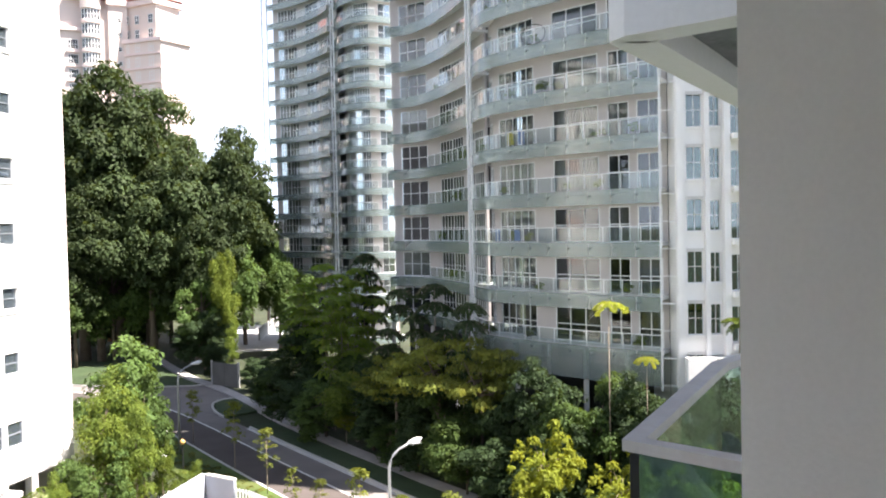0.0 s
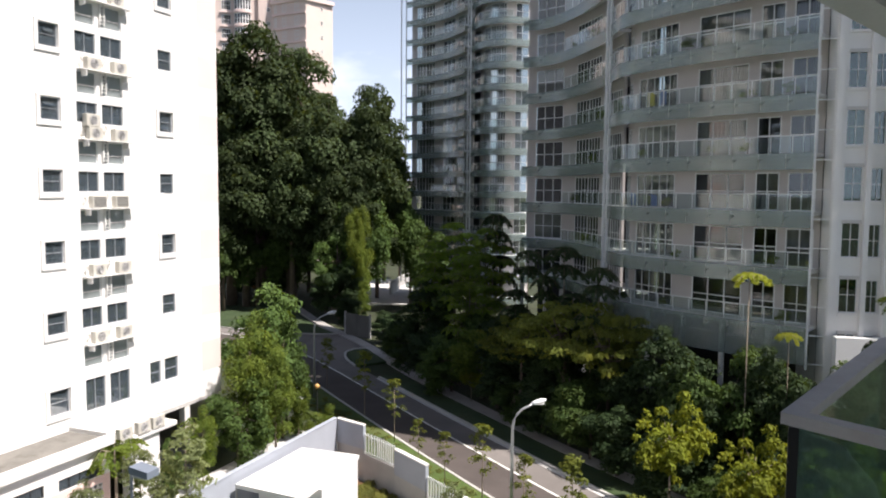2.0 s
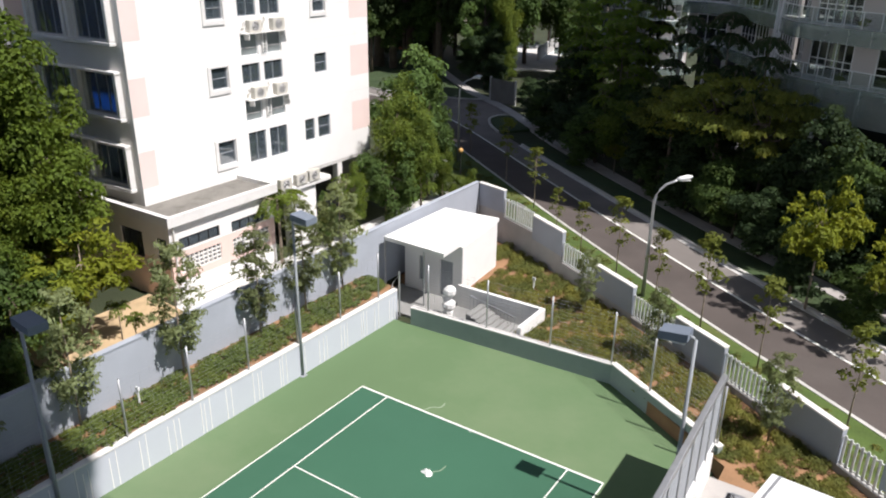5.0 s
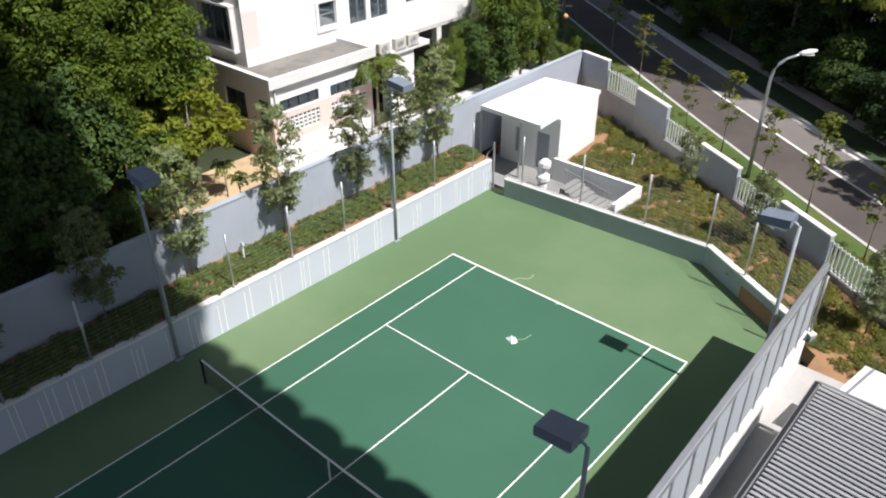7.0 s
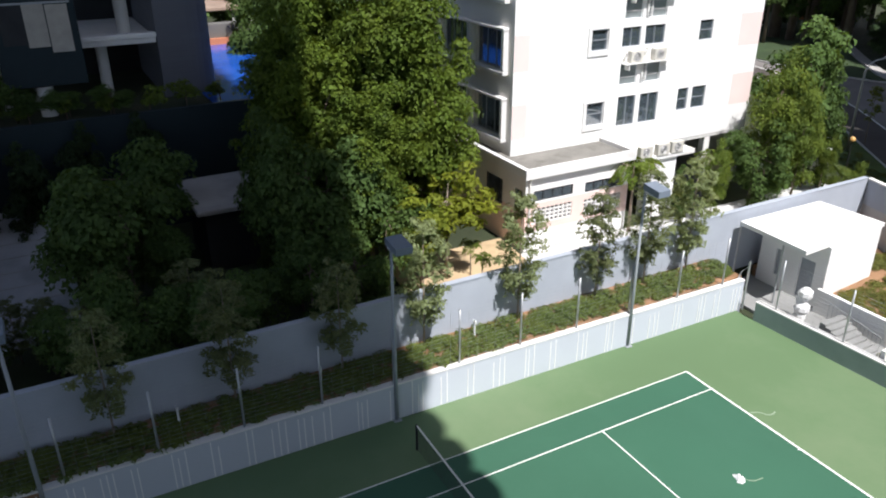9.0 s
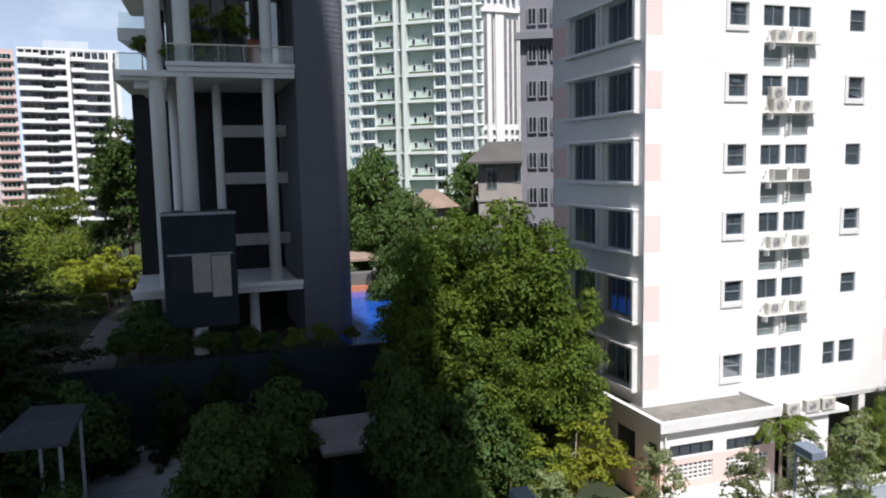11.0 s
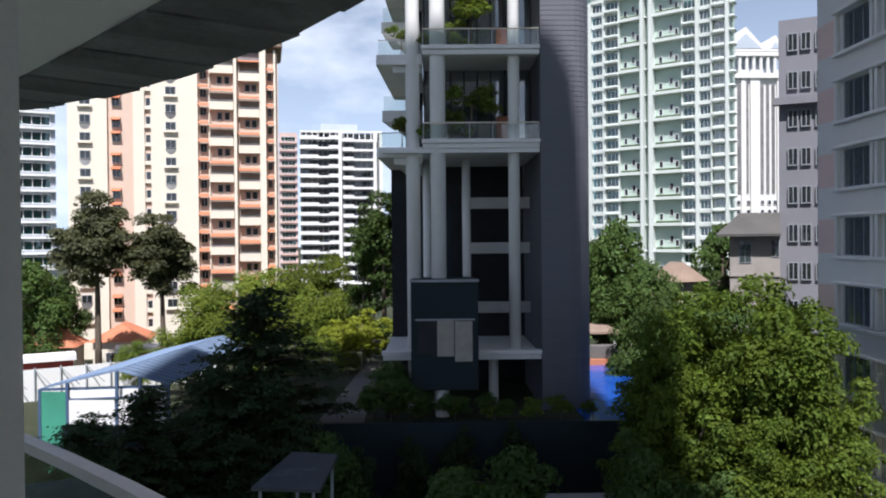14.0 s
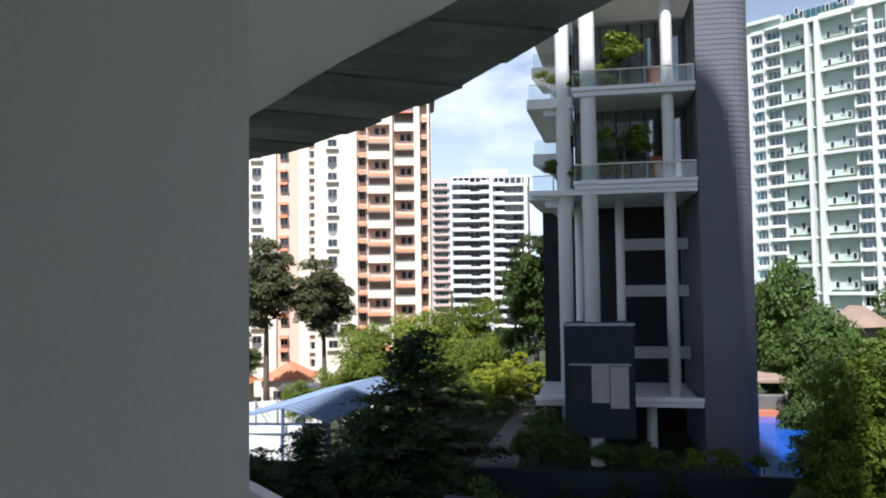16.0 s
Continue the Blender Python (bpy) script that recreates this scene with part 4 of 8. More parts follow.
def window_meshes(w, h, cols, rows, frame_mat, glass_mat, t=0.05, depth=0.08):
    key = (round(w, 2), round(h, 2), cols, rows, frame_mat.name, glass_mat.name)
    if key not in UNITS:
        q = t * 0.4
        xs = [t] + [v for k in range(1, cols) for v in (w * k / cols - q, w * k / cols + q)] + [w - t]
        ys = [t] + [v for k in range(1, rows) for v in (h * k / rows - q, h * k / rows + q)] + [h - t]
        f = pierced(Geo(), 0, w, 0, h, [(xs[a], ys[b], xs[a + 1], ys[b + 1]) for a in range(0, 2 * cols, 2) for b in range(0, 2 * rows, 2)], depth, lambda u, d, z: (u, d, z))
        p = Geo().box(t, depth * 0.45, t, w - t, depth * 0.6, h - t)
        c = Geo()
        n = max(3, int(w / 0.14))
        for i in range(n):
            c.add([(w * i / n, 0.25 + 0.05 * (i % 2), 0.05), (w * (i + 1) / n, 0.25 + 0.05 * ((i + 1) % 2), 0.05), (w * (i + 1) / n, 0.25 + 0.05 * ((i + 1) % 2), h), (w * i / n, 0.25 + 0.05 * (i % 2), h),
                   (w * i / n, 0.28 + 0.05 * (i % 2), 0.05), (w * (i + 1) / n, 0.28 + 0.05 * ((i + 1) % 2), 0.05), (w * (i + 1) / n, 0.28 + 0.05 * ((i + 1) % 2), h), (w * i / n, 0.28 + 0.05 * (i % 2), h)],
                  [(0, 1, 2, 3), (7, 6, 5, 4)])
        UNITS[key] = (f.mesh("window", frame_mat), p.mesh("pane", glass_mat), c.mesh("curtain", M["curtain"]))
    return UNITS[key]


def window(parent, m, w, h, cols=2, rows=1, frame_mat=None, glass_mat=None, curtain=0.0, t=0.05):
    """A window whose local x runs along the wall, y into it and z up, from its lower left corner."""
    f, p, c = window_meshes(w, h, cols, rows, frame_mat or M["trim"], glass_mat or M["pane"], t)
    ob = put("window", f, parent, m)
    put("pane", p, ob)
    if random.random() < curtain:
        put("curtain", c, ob)
    return ob


# ---- the white neighbouring block ----
random.seed(11)
WX, WY0, WY1, WZ0, WZ1 = -31.0, 20.6, 37.6, 1.5, 35.0
wb = thing("apartment_block", "white plastered apartment block with pale pink squares", "apartment block", 0, 0, 0)
holes, units = [], []
REF = 17.42
for k in range(-3, 6):
    z = REF + 3.4 * k
    bottom = k == -3
    framed = k % 2 != 0
    holes.append((25.27, z - 0.04, 26.32, z + 1.02))
    units.append((25.27, z - 0.04, 1.05, 1.06, 1, 2, True))
    if bottom:
        for a, b in ((27.38, 28.62), (28.92, 30.25)):
            holes.append((a, z - 0.85, b, z + 0.78))
            units.append((a, z - 0.85, b - a, 1.63, 2, 1, False))
        for a, b in ((31.7, 32.5), (32.8, 33.85)):
            holes.append((a, z - 0.5, b, z + 0.75))
            units.append((a, z - 0.5, b - a, 1.25, 1, 2, False))
        holes.pop(0), units.pop(0)
        holes.append((25.27, z - 0.55, 26.4, z + 0.65))
        units.append((25.27, z - 0.55, 1.13, 1.2, 1, 2, True))
    else:
        for a, b in ((27.3, 28.53), (28.84, 30.2)):
            holes.append((a, z, b, z + 1.0))
            units.append((a, z, b - a, 1.0, 2, 1, False))
            holes.append((a + 0.05, z - 2.0, b, z - 0.9))
            units.append((a + 0.05, z - 2.0, b - a - 0.05, 1.1, 1, 1, None))
        holes.append((32.75, z - 0.08, 33.75, z + 1.0))
        units.append((32.75, z - 0.08, 1.0, 1.08, 1, 2, framed))
g = pierced(Geo(), WY0, WY1, 5.0, WZ1, holes, 0.25, lambda u, d, z: (WX - d, u, z))
part("wall", g, M["white"], wb)
side_holes = []
for k in range(-4, 5):
    z = 20.05 + 3.4 * k
    side_holes += [(-37.9, z + 0.1, -35.4, z + 2.0), (-34.4, z + 0.1, -31.9, z + 2.0)]
g = pierced(Geo(), -40.4, WX - 0.25, WZ0, WZ1, side_holes, 0.25, lambda u, d, z: (u, WY0 + d, z))
part("wall", g, M["offwhite"], wb)
part("wall", Geo().box(-40.4, WY1 - 0.25, WZ0, WX - 0.25, WY1, WZ1), M["offwhite"], wb)
part("wall", Geo().box(-40.4, WY0 + 0.25, WZ0, -40.15, WY1 - 0.25, WZ1), M["offwhite"], wb)
part("roof", Geo().soft(-40.9, WY0 - 0.4, WZ1, WX + 0.4, WY1 + 0.4, WZ1 + 0.6, 0.05), M["pale_concrete"], wb)
part("floor_slab", Geo().box(-40.1, WY0 + 0.3, 4.8, WX - 0.02, WY1 - 0.3, 4.99), M["pale_concrete"], wb)
for y in (31.5, 34.4, 37.1):
    part("column", Geo().soft(-31.5, y, WZ0, -31.05, y + 0.45, 4.8, 0.02), M["offwhite"], wb)
inside = Geo().box(-33.2, WY0 + 0.5, 5.1, -33.0, WY1 - 0.5, WZ1 - 0.1).box(-39.8, WY0 + 1.9, 5.1, -33.3, WY0 + 2.0, WZ1 - 0.1)
part("interior_wall", inside, M["dim"], wb)
for u, z, w, h, c, r, framed in units:
    m = pose(WX - 0.06, u, z, 0, 0, 90)
    win = window(wb, m, w, h, c, r, M["white_steel"] if framed is None else M["grey_steel"], M["haze_pane"] if framed is None else M["pane"], 0.35, 0.04)
    if framed:
        f = Geo()
        a, o = 0.2, -0.07 - 0.06
        pierced(f, -a - 0.02, w + 0.1, -a - 0.06, h + 0.12, [(-0.02, -0.02, w + 0.02, h + 0.02)], 0.08, lambda u, d, z: (u, o + d, z))
        put("surround", f.mesh("surround", M["trim"]), win)
sash = Geo().box(0, 0, 0, 0.5, 0.03, 0.45).mesh("sash", M["pane"])
for u, z in ((33.0, 20.75), (33.1, 17.2), (25.5, 21.3), (25.6, 24.7)):
    put("open_sash", sash, wb, pose(WX + 0.03, u, z + 0.15, -35, 0, 90), "open tilted window sash")
for k in range(-4, 5):
    z = 20.05 + 3.4 * k
    for a in (-37.9, -34.4):
        window(wb, pose(a, WY0 + 0.08, z + 0.1), 2.5, 1.9, 3, 1, M["grey_steel"], M["pane"], 0.5, 0.05)
    part("bay_ledge", Geo().soft(-38.4, WY0 - 0.32, z - 0.1, -31.45, WY0 - 0.005, z + 0.08, 0.03), M["trim"], wb, "weathered white ledge")
    part("bay_ledge", Geo().soft(-38.4, WY0 - 0.34, z + 2.05, -31.45, WY0 - 0.005, z + 2.2, 0.03), M["trim"], wb, "weathered white ledge")
    for a, c, o in ((-31.72, -31.48, 0.3), (-35.2, -34.98, 0.22), (-34.82, -34.6, 0.22), (-38.3, -38.1, 0.22)):
        part("bay_fin", Geo().soft(a, WY0 - o, z + 0.09, c, WY0 - 0.004, z + 2.04, 0.02), M["trim"], wb)
    part("pink_panel", Geo().box(-40.38, WY0 - 0.006, z + 0.2, -38.7, WY0 - 0.001, z + 1.95), M["pink"], wb)
for k in range(-3, 6):
    z = REF + 3.4 * k - 0.65
    part("pink_panel", Geo().box(WX + 0.001, 20.62, z, WX + 0.006, 21.5, z + 1.75), M["pinkwash"], wb, "pale pink painted square")
    part("pink_panel", Geo().box(WX + 0.001, 35.9, z, WX + 0.006, 37.59, z + 1.8), M["pinkwash"], wb, "pale pink painted square")
    part("joint", Geo().box(WX + 0.001, 20.62, z + 2.45, WX + 0.004, 37.58, z + 2.47), M["offwhite"], wb)

# outdoor air-conditioner units on ledges between the window pairs
ac_case = Geo().soft(0, -0.32, 0, 0.85, 0, 0.62, 0.02).mesh("casing", M["ac"])
fan = Geo()
for r in (0.23, 0.16, 0.09):
    pts = [(0.4 + r * math.cos(a * math.pi / 8), -0.33, 0.31 + r * math.sin(a * math.pi / 8)) for a in range(17)]
    fan.tube(pts, 0.012, 4)
fan_me = fan.mesh("fan_guard", M["trim"])
hub_me = Geo().tube([(0.4, -0.322, 0.31), (0.4, -0.326, 0.31)], 0.25, 16).mesh("fan", M["ac_dark"])
grille = Geo()
for i in range(7):
    grille.box(0.06, -0.335, 0.07 + i * 0.075, 0.8, -0.32, 0.105 + i * 0.075)
grille_me = grille.mesh("grille", M["ac_dark"])
bracket_me = Geo().box(-0.1, -0.42, -0.05, 3.15, 0, 0).box(0.15, -0.4, -0.35, 0.2, -0.02, -0.05).box(2.7, -0.4, -0.35, 2.75, -0.02, -0.05).box(1.35, -0.1, -0.9, 1.4, -0.02, -0.05).box(1.6, -0.1, -0.9, 1.65, -0.02, -0.05).mesh("ac_ledge", M["trim"])
ladder = Geo()
for x in (1.28, 1.58):
    ladder.box(x, -0.12, -1.1, x + 0.04, -0.06, -0.06)
for i in range(6):
    ladder.box(1.32, -0.11, -1.02 + 0.17 * i, 1.58, -0.07, -0.98 + 0.17 * i)
ladder_me = ladder.mesh("ladder", M["trim"])
pipe_me = Geo().tube([(0, 0, 0), (0.05, -0.12, 0.3), (-0.1, -0.2, 0.45), (-0.15, -0.1, 0.1), (0.1, -0.05, -0.5)], 0.025, 5).mesh("pipe", M["ac"])


def air_conditioner(x, y, z, rz, kind):
    ac = put("air_conditioner", ac_case, None, pose(x, y, z, 0, 0, rz), "cream outdoor air-conditioner unit on a wall ledge", "air conditioner", "", "outdoor air conditioners")
    if kind:
        put("grille", grille_me, ac)
    else:
        put("fan", hub_me, ac)
        put("fan_guard", fan_me, ac)
    return ac


for k in range(-2, 6):
    z = REF + 3.4 * k - 0.82
    led = put("ac_ledge", bracket_me, wb, pose(WX, 27.45, z, 0, 0, 90))
    wide = k == 0
    air_conditioner(WX + 0.02, 27.75 + (0.1 if wide else 0), z, 90, wide)
    air_conditioner(WX + 0.02, 29.3 + (0.05 * (k % 3)), z, 90, wide)
    if k == 1:
        air_conditioner(WX + 0.02, 27.6, z + 0.63, 90, False)
    put("ladder", ladder_me, led)
    put("pipe", pipe_me, led, pose(0.1, -0.02, 0.1))
    put("pipe", pipe_me, led, pose(1.5, -0.02, 0.3))

# the single-storey annex in front of it
an = thing("annex", "white and pink single-storey annex with a weathered flat roof", "annex", 0, 0, 0)
AX, AY0, AY1, AZ = -28.5, 19.9, 26.4, 5.6
ah = [(20.4, 4.12, 22.8, 4.68), (20.4, 2.92, 22.8, 3.74), (23.55, 4.05, 25.98, 4.6), (23.55, 2.8, 25.98, 3.68)]
part("wall", pierced(Geo(), AY0, AY1, 4.03, AZ, [h for h in ah if h[1] > 4.0], 0.2, lambda u, d, z: (AX - d, u, z)), M["white"], an)
part("wall", pierced(Geo(), AY0, AY1, 2.55, 4.03, [h for h in ah if h[1] < 4.0], 0.2, lambda u, d, z: (AX - d, u, z)), M["pink"], an, "pink painted wall band")
part("wall", Geo().box(AX - 0.2, AY0, 1.5, AX, AY1, 2.55), M["white"], an)
part("wall", pierced(Geo(), -40, AX - 0.2, 1.5, 3.6, [(-32.2, 3.4, -30.55, 3.6), (-29.5, 3.5, -28.75, 3.6)], 0.2, lambda u, d, z: (u, AY0 + d, z)), M["pink"], an, "pink painted wall band")
part("wall", pierced(Geo(), -40, AX - 0.2, 3.6, AZ, [(-32.2, 3.6, -30.55, 4.75), (-29.5, 3.6, -28.75, 4.7)], 0.2, lambda u, d, z: (u, AY0 + d, z)), M["offwhite"], an)
part("interior_wall", Geo().box(AX - 1.6, AY0 + 0.25, 1.6, AX - 1.5, AY1 - 0.2, AZ - 0.1).box(-39, AY0 + 0.9, 1.6, -30.2, AY0 + 1.0, AZ - 0.1), M["dark"], an)
part("wall", Geo().box(-31.0, AY1 - 0.2, 1.5, AX - 0.2, AY1, AZ), M["offwhite"], an)
roof = part("roof", Geo().box(-31.0, AY0 + 0.1, AZ, AX + 0.1, AY1 - 0.1, AZ + 0.12).box(-40, AY0 + 0.05, AZ, -31.0, 20.58, AZ + 0.12), M["roof_gravel"], an, "stained flat concrete roof")
part("parapet", Geo().box(AX + 0.1, AY0 - 0.2, AZ - 0.15, AX + 0.3, AY1 + 0.1, AZ + 0.34).box(-40, AY0 - 0.2, AZ - 0.1, AX + 0.1, AY0 + 0.05, AZ + 0.34).box(-31.0, AY1 - 0.1, AZ - 0.15, AX + 0.1, AY1 + 0.1, AZ + 0.34), M["trim"], an)
for y0, y1, z0, z1 in ((20.4, 22.8, 2.92, 3.74), (23.55, 25.98, 2.8, 3.68)):
    b = Geo()
    n = 9
    for i in range(n + 1):
        yy = y0 + (y1 - y0) * i / n
        b.box(AX - 0.14, yy - 0.04, z0, AX - 0.04, yy + 0.04, z1)
    for j in range(5):
        zz = z0 + (z1 - z0) * j / 4
        b.box(AX - 0.13, y0, zz - 0.035, AX - 0.05, y1, zz + 0.035)
    part("vent_block_screen", b, M["trim"], an, "perforated concrete vent blocks")
for a, b, z0, z1 in ((20.4, 22.8, 4.12, 4.68), (23.55, 25.98, 4.05, 4.6)):
    window(an, pose(AX - 0.06, a, z0, 0, 0, 90), b - a, z1 - z0, 4, 1, M["black"], M["pane"], 0)
window(an, pose(-32.2, AY0 + 0.06, 3.4), 1.65, 1.35, 3, 1, M["black"], M["pane"], 0)
window(an, pose(-29.5, AY0 + 0.06, 3.5), 0.75, 1.2, 1, 1, M["black"], M["pane"], 0)
part("downpipe", Geo().tube([(AX + 0.1, AY0 + 0.2, 1.5), (AX + 0.1, AY0 + 0.2, AZ)], 0.05, 8), M["trim"], an)
cp = thing("carport", "white flat carport canopy on square pillars", "carport", 0, 0, 0)
part("canopy", Geo().soft(-30.98, 26.55, 4.95, -28.7, 31.2, 5.2, 0.02), M["trim"], cp)
part("pillar", Geo().soft(-29.6, 28.2, 1.5, -28.9, 30.1, 4.95, 0.02), M["white"], cp)
part("back_wall", Geo().box(-34.2, 26.3, 1.5, -34.0, 37.4, 4.8), M["dim"], cp)
for y in (27.2, 28.4, 29.4):
    air_conditioner(-28.95, y, 5.2, 90, False)
setting("yard", Geo().box(-28.4, 14.0, 1.4, -23.55, 42, 1.53), M["pale_concrete"], "pale concrete yard behind the boundary wall", "pavement")
setting("sand_bed", Geo().prism([(-30.5, 13.0), (-24.0, 13.0), (-24.0, 19.2), (-30.5, 19.8)], 1.4, 1.56), M["sand"], "sandy soil bed beside the annex", "garden bed")
car = thing("parked_car", "dark grey hatchback parked under the carport", "car", -30.2, 33.2, 1.5, 90)
body = Geo()
body.prism([(-1.9, -0.8), (1.9, -0.8), (1.9, 0.8), (-1.9, 0.8)], 0.3, [0.75, 0.7, 0.7, 0.75])
body.add([(-1.5, -0.75, 0.75), (1.0, -0.75, 0.72), (1.0, 0.75, 0.72), (-1.5, 0.75, 0.75), (-1.1, -0.62, 1.4), (0.3, -0.62, 1.4), (0.3, 0.62, 1.4), (-1.1, 0.62, 1.4)],
         [(0, 3, 2, 1), (4, 5, 6, 7), (0, 1, 5, 4), (1, 2, 6, 5), (2, 3, 7, 6), (3, 0, 4, 7)])
part("body", body, M["black"], car)
for x in (-1.25, 1.25):
    for y in (-0.78, 0.78):
        part("wheel", Geo().tube([(x, y - 0.1, 0.31), (x, y + 0.1, 0.31)], 0.31, 14), M["ac_dark"], car)


# ---- the curved glass-banded residential block ----
def polar(yaw, d):
    return (-math.sin(radians(yaw)) * d, math.cos(radians(yaw)) * d)


def banded_wing(name, line, z0, n, pitch, zones, label, recess=1.5, step=1.25, rail_until=1.0, curtain=0.22, rail_from=0.0):
    """Storeys along a plan line: slab, frosted skirt, glass rail on posts, and a set-back wall with window doors in its zones."""
    b = thing(name, label, "apartment block", 0, 0, 0)
    L = length(line)
    back = offset(line, -recess)
    sub = lambda ln, s0, s1: [along(ln, length(ln) * (s0 + (s1 - s0) * i / 10))[0] for i in range(11)]
    pst = Geo().box(-0.025, -0.025, 0, 0.025, 0.025, 1.03).mesh("post", M["white_steel"])
    # dark wall colour stands in for unlit rooms behind the panes
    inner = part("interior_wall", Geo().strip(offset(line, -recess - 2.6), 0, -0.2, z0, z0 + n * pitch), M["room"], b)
    cuts = sorted({0.0, 1.0, *(z[0] for z in zones), *(z[1] for z in zones)})
    for k in range(n):
        z = z0 + k * pitch
        part("slab", Geo().strip(line, -recess - 2.5, -0.03, z - 0.22, z), M["white"], b)
        panels = max(1, int(L / (1.5 if step < 2 else 6.0)))
        for i in range(panels):
            part("skirt_panel", Geo().strip(sub(line, i / panels + 0.0008, (i + 1) / panels - 0.0008)[::2 if step < 2 else 1], 0.0, 0.02, z - 0.95, z + 0.02), M["frost"], b)
        rl = sub(line, rail_from, rail_until)
        part("rail_glass", Geo().strip(rl, -0.01, 0.01, z + 0.08, z + 1.0), M["rail_glass"], b)
        part("handrail", Geo().strip(rl, -0.04, 0.04, z + 1.0, z + 1.05), M["white_steel"], b)
        m = max(2, int(length(rl) / step))
        for i in range(m + 1):
            (px, py), h = along(rl, length(rl) * i / m)
            put("post", pst, b, pose(px, py, z, 0, 0, math.degrees(h)))
        for a, c in zip(cuts, cuts[1:]):
            if not any(q[0] <= a and c <= q[1] for q in zones):
                part("wall", Geo().strip(sub(back, a, c), 0, -0.2, z, z + pitch - 0.22), M["shell"], b)
        for q in zones:
            part("lintel", Geo().strip(sub(back, q[0], q[1]), 0, -0.2, z + 2.35, z + pitch - 0.22), M["shell"], b)
        for q in zones:
            pa, pb = along(back, length(back) * q[0])[0], along(back, length(back) * q[1])[0]
            parts = max(1, round(math.dist(pa, pb) / 2.6))
            ln = sub(back, q[0], q[1])
            for j in range(parts):
                (ax, ay), _ = along(ln, length(ln) * j / parts)
                (bx, by), _ = along(ln, length(ln) * (j + 1) / parts)
                w = math.dist((ax, ay), (bx, by))
                h = math.degrees(math.atan2(by - ay, bx - ax))
                window(b, pose(ax, ay, z, 0, 0, h), w, 2.35, q[2], 2, M["white_steel"], M["dim_pane"], curtain, 0.075)
    part("roof", Geo().strip(line, -recess - 12, 0.2, z0 + n * pitch - 0.2, z0 + n * pitch + 0.6), M["white"], b)
    return b


random.seed(21)
P31, ZF = 3.41, 9.71
SEC_C = smooth_line([polar(10.75, 59.62), polar(10.1, 56.76), polar(8.8, 54.89), polar(6.0, 52.58), polar(2.0, 50.27), polar(-3.0, 48.62)], 5)
SEC_B = smooth_line([polar(17.1, 73.15), polar(15.5, 72.16), polar(14.0, 69.52), polar(12.5, 65.45), polar(11.0, 60.83)], 5)
banded_wing("curved_block", SEC_C, ZF, 11, P31, [(0.0, 0.07, 2), (0.17, 0.4, 5), (0.5, 0.72, 3), (0.76, 0.85, 2), (0.88, 0.98, 2)], "white curved apartment block with frosted glass balcony bands", curtain=0.42)
banded_wing("curved_block", SEC_B, ZF, 13, P31, [(0.05, 0.25, 3), (0.38, 0.68, 4), (0.72, 0.97, 4)], "white curved apartment block with frosted glass balcony bands", rail_from=0.36)
FAR_A = smooth_line([polar(25.75, 128), polar(24, 124.5), polar(22.5, 120.0), polar(21.4, 115.0)], 5)
FAR_B = smooth_line([polar(20.9, 116), polar(20.2, 112.0), polar(18.8, 110.0), polar(17.2, 110.5), polar(16.0, 112.0)], 5)
banded_wing("curved_block", FAR_A, 2.0, 20, 3.1, [(0.06, 0.3, 3), (0.42, 0.62, 3), (0.66, 0.95, 4)], "far curved apartment block with frosted glass bands", step=2.5, rail_from=0.35, curtain=0.25)
banded_wing("curved_block", FAR_B, 2.0, 20, 3.1, [(0.15, 0.62, 6), (0.75, 0.95, 2)], "far curved apartment block with frosted glass bands", step=2.5, rail_until=0.7, curtain=0.25)

# white ladder-like service fins at the ends of the wings
def service_fin(p, h, z0, z1, step, label, deep=1.0):
    f = thing("service_fin", label, "facade fin", p[0], p[1], 0, h)
    for x in (0, deep):
        part("upright", Geo().box(x - 0.06, -0.1, z0, x + 0.06, 0.1, z1), M["white_steel"], f)
    z = z0 + 0.3
    while z < z1:
        part("rung", Geo().box(0, -0.04, z, deep, 0.04, z + 0.06), M["white_steel"], f)
        z += step
    return f


service_fin(SEC_C[-1], 0, 7.3, 47.5, 1.7, "white ladder frame at the block's corner", 1.1)
service_fin(FAR_A[0], 180, 2.0, 64, 3.1, "white ladder frame at the far block's end", 0.9)
service_fin(polar(11.0, 60.06), -40, 8.0, 50, 3.1, "slim grey downpipe frame between two wings", 0.4)
service_fin(polar(21.15, 115), -40, 2.0, 64, 3.1, "slim grey downpipe frame between two wings", 0.8)

# the sunlit white end wall of the block
ew = thing("end_wing", "sunlit white end wing with teal windows", "apartment block", 0, 0, 0)
E0 = (3.8, 48.5)
EX = lambda u, d, z: (E0[0] + u * math.cos(radians(12)) - d * math.sin(radians(12)), E0[1] + u * math.sin(radians(12)) + d * math.cos(radians(12)), z)
eh, EP = [], 3.19
for k in range(13):
    z = 7.6 + EP * k
    eh += [(0.3, z, 1.28, z + 2.05), (1.71, z + 0.02, 2.36, z + 1.9), (2.99, z - 0.5, 3.86, z + 1.75), (4.4, z - 0.5, 6.9, z + 1.75)]
part("wall", pierced(Geo(), -0.35, 10.5, 3.0, 50.5, eh, 0.25, EX), M["white"], ew)
part("interior_wall", Geo().prism([EX(-0.35, 1.5, 0)[:2], EX(10.3, 1.5, 0)[:2], EX(10.3, 1.7, 0)[:2], EX(-0.35, 1.7, 0)[:2]], 3, 47), M["dim"], ew)
part("side_wall", Geo().prism([EX(10.3, 0.25, 0)[:2], EX(10.5, 0.25, 0)[:2], EX(10.5, 9, 0)[:2], EX(10.3, 9, 0)[:2]], 3, 47.5), M["white"], ew)
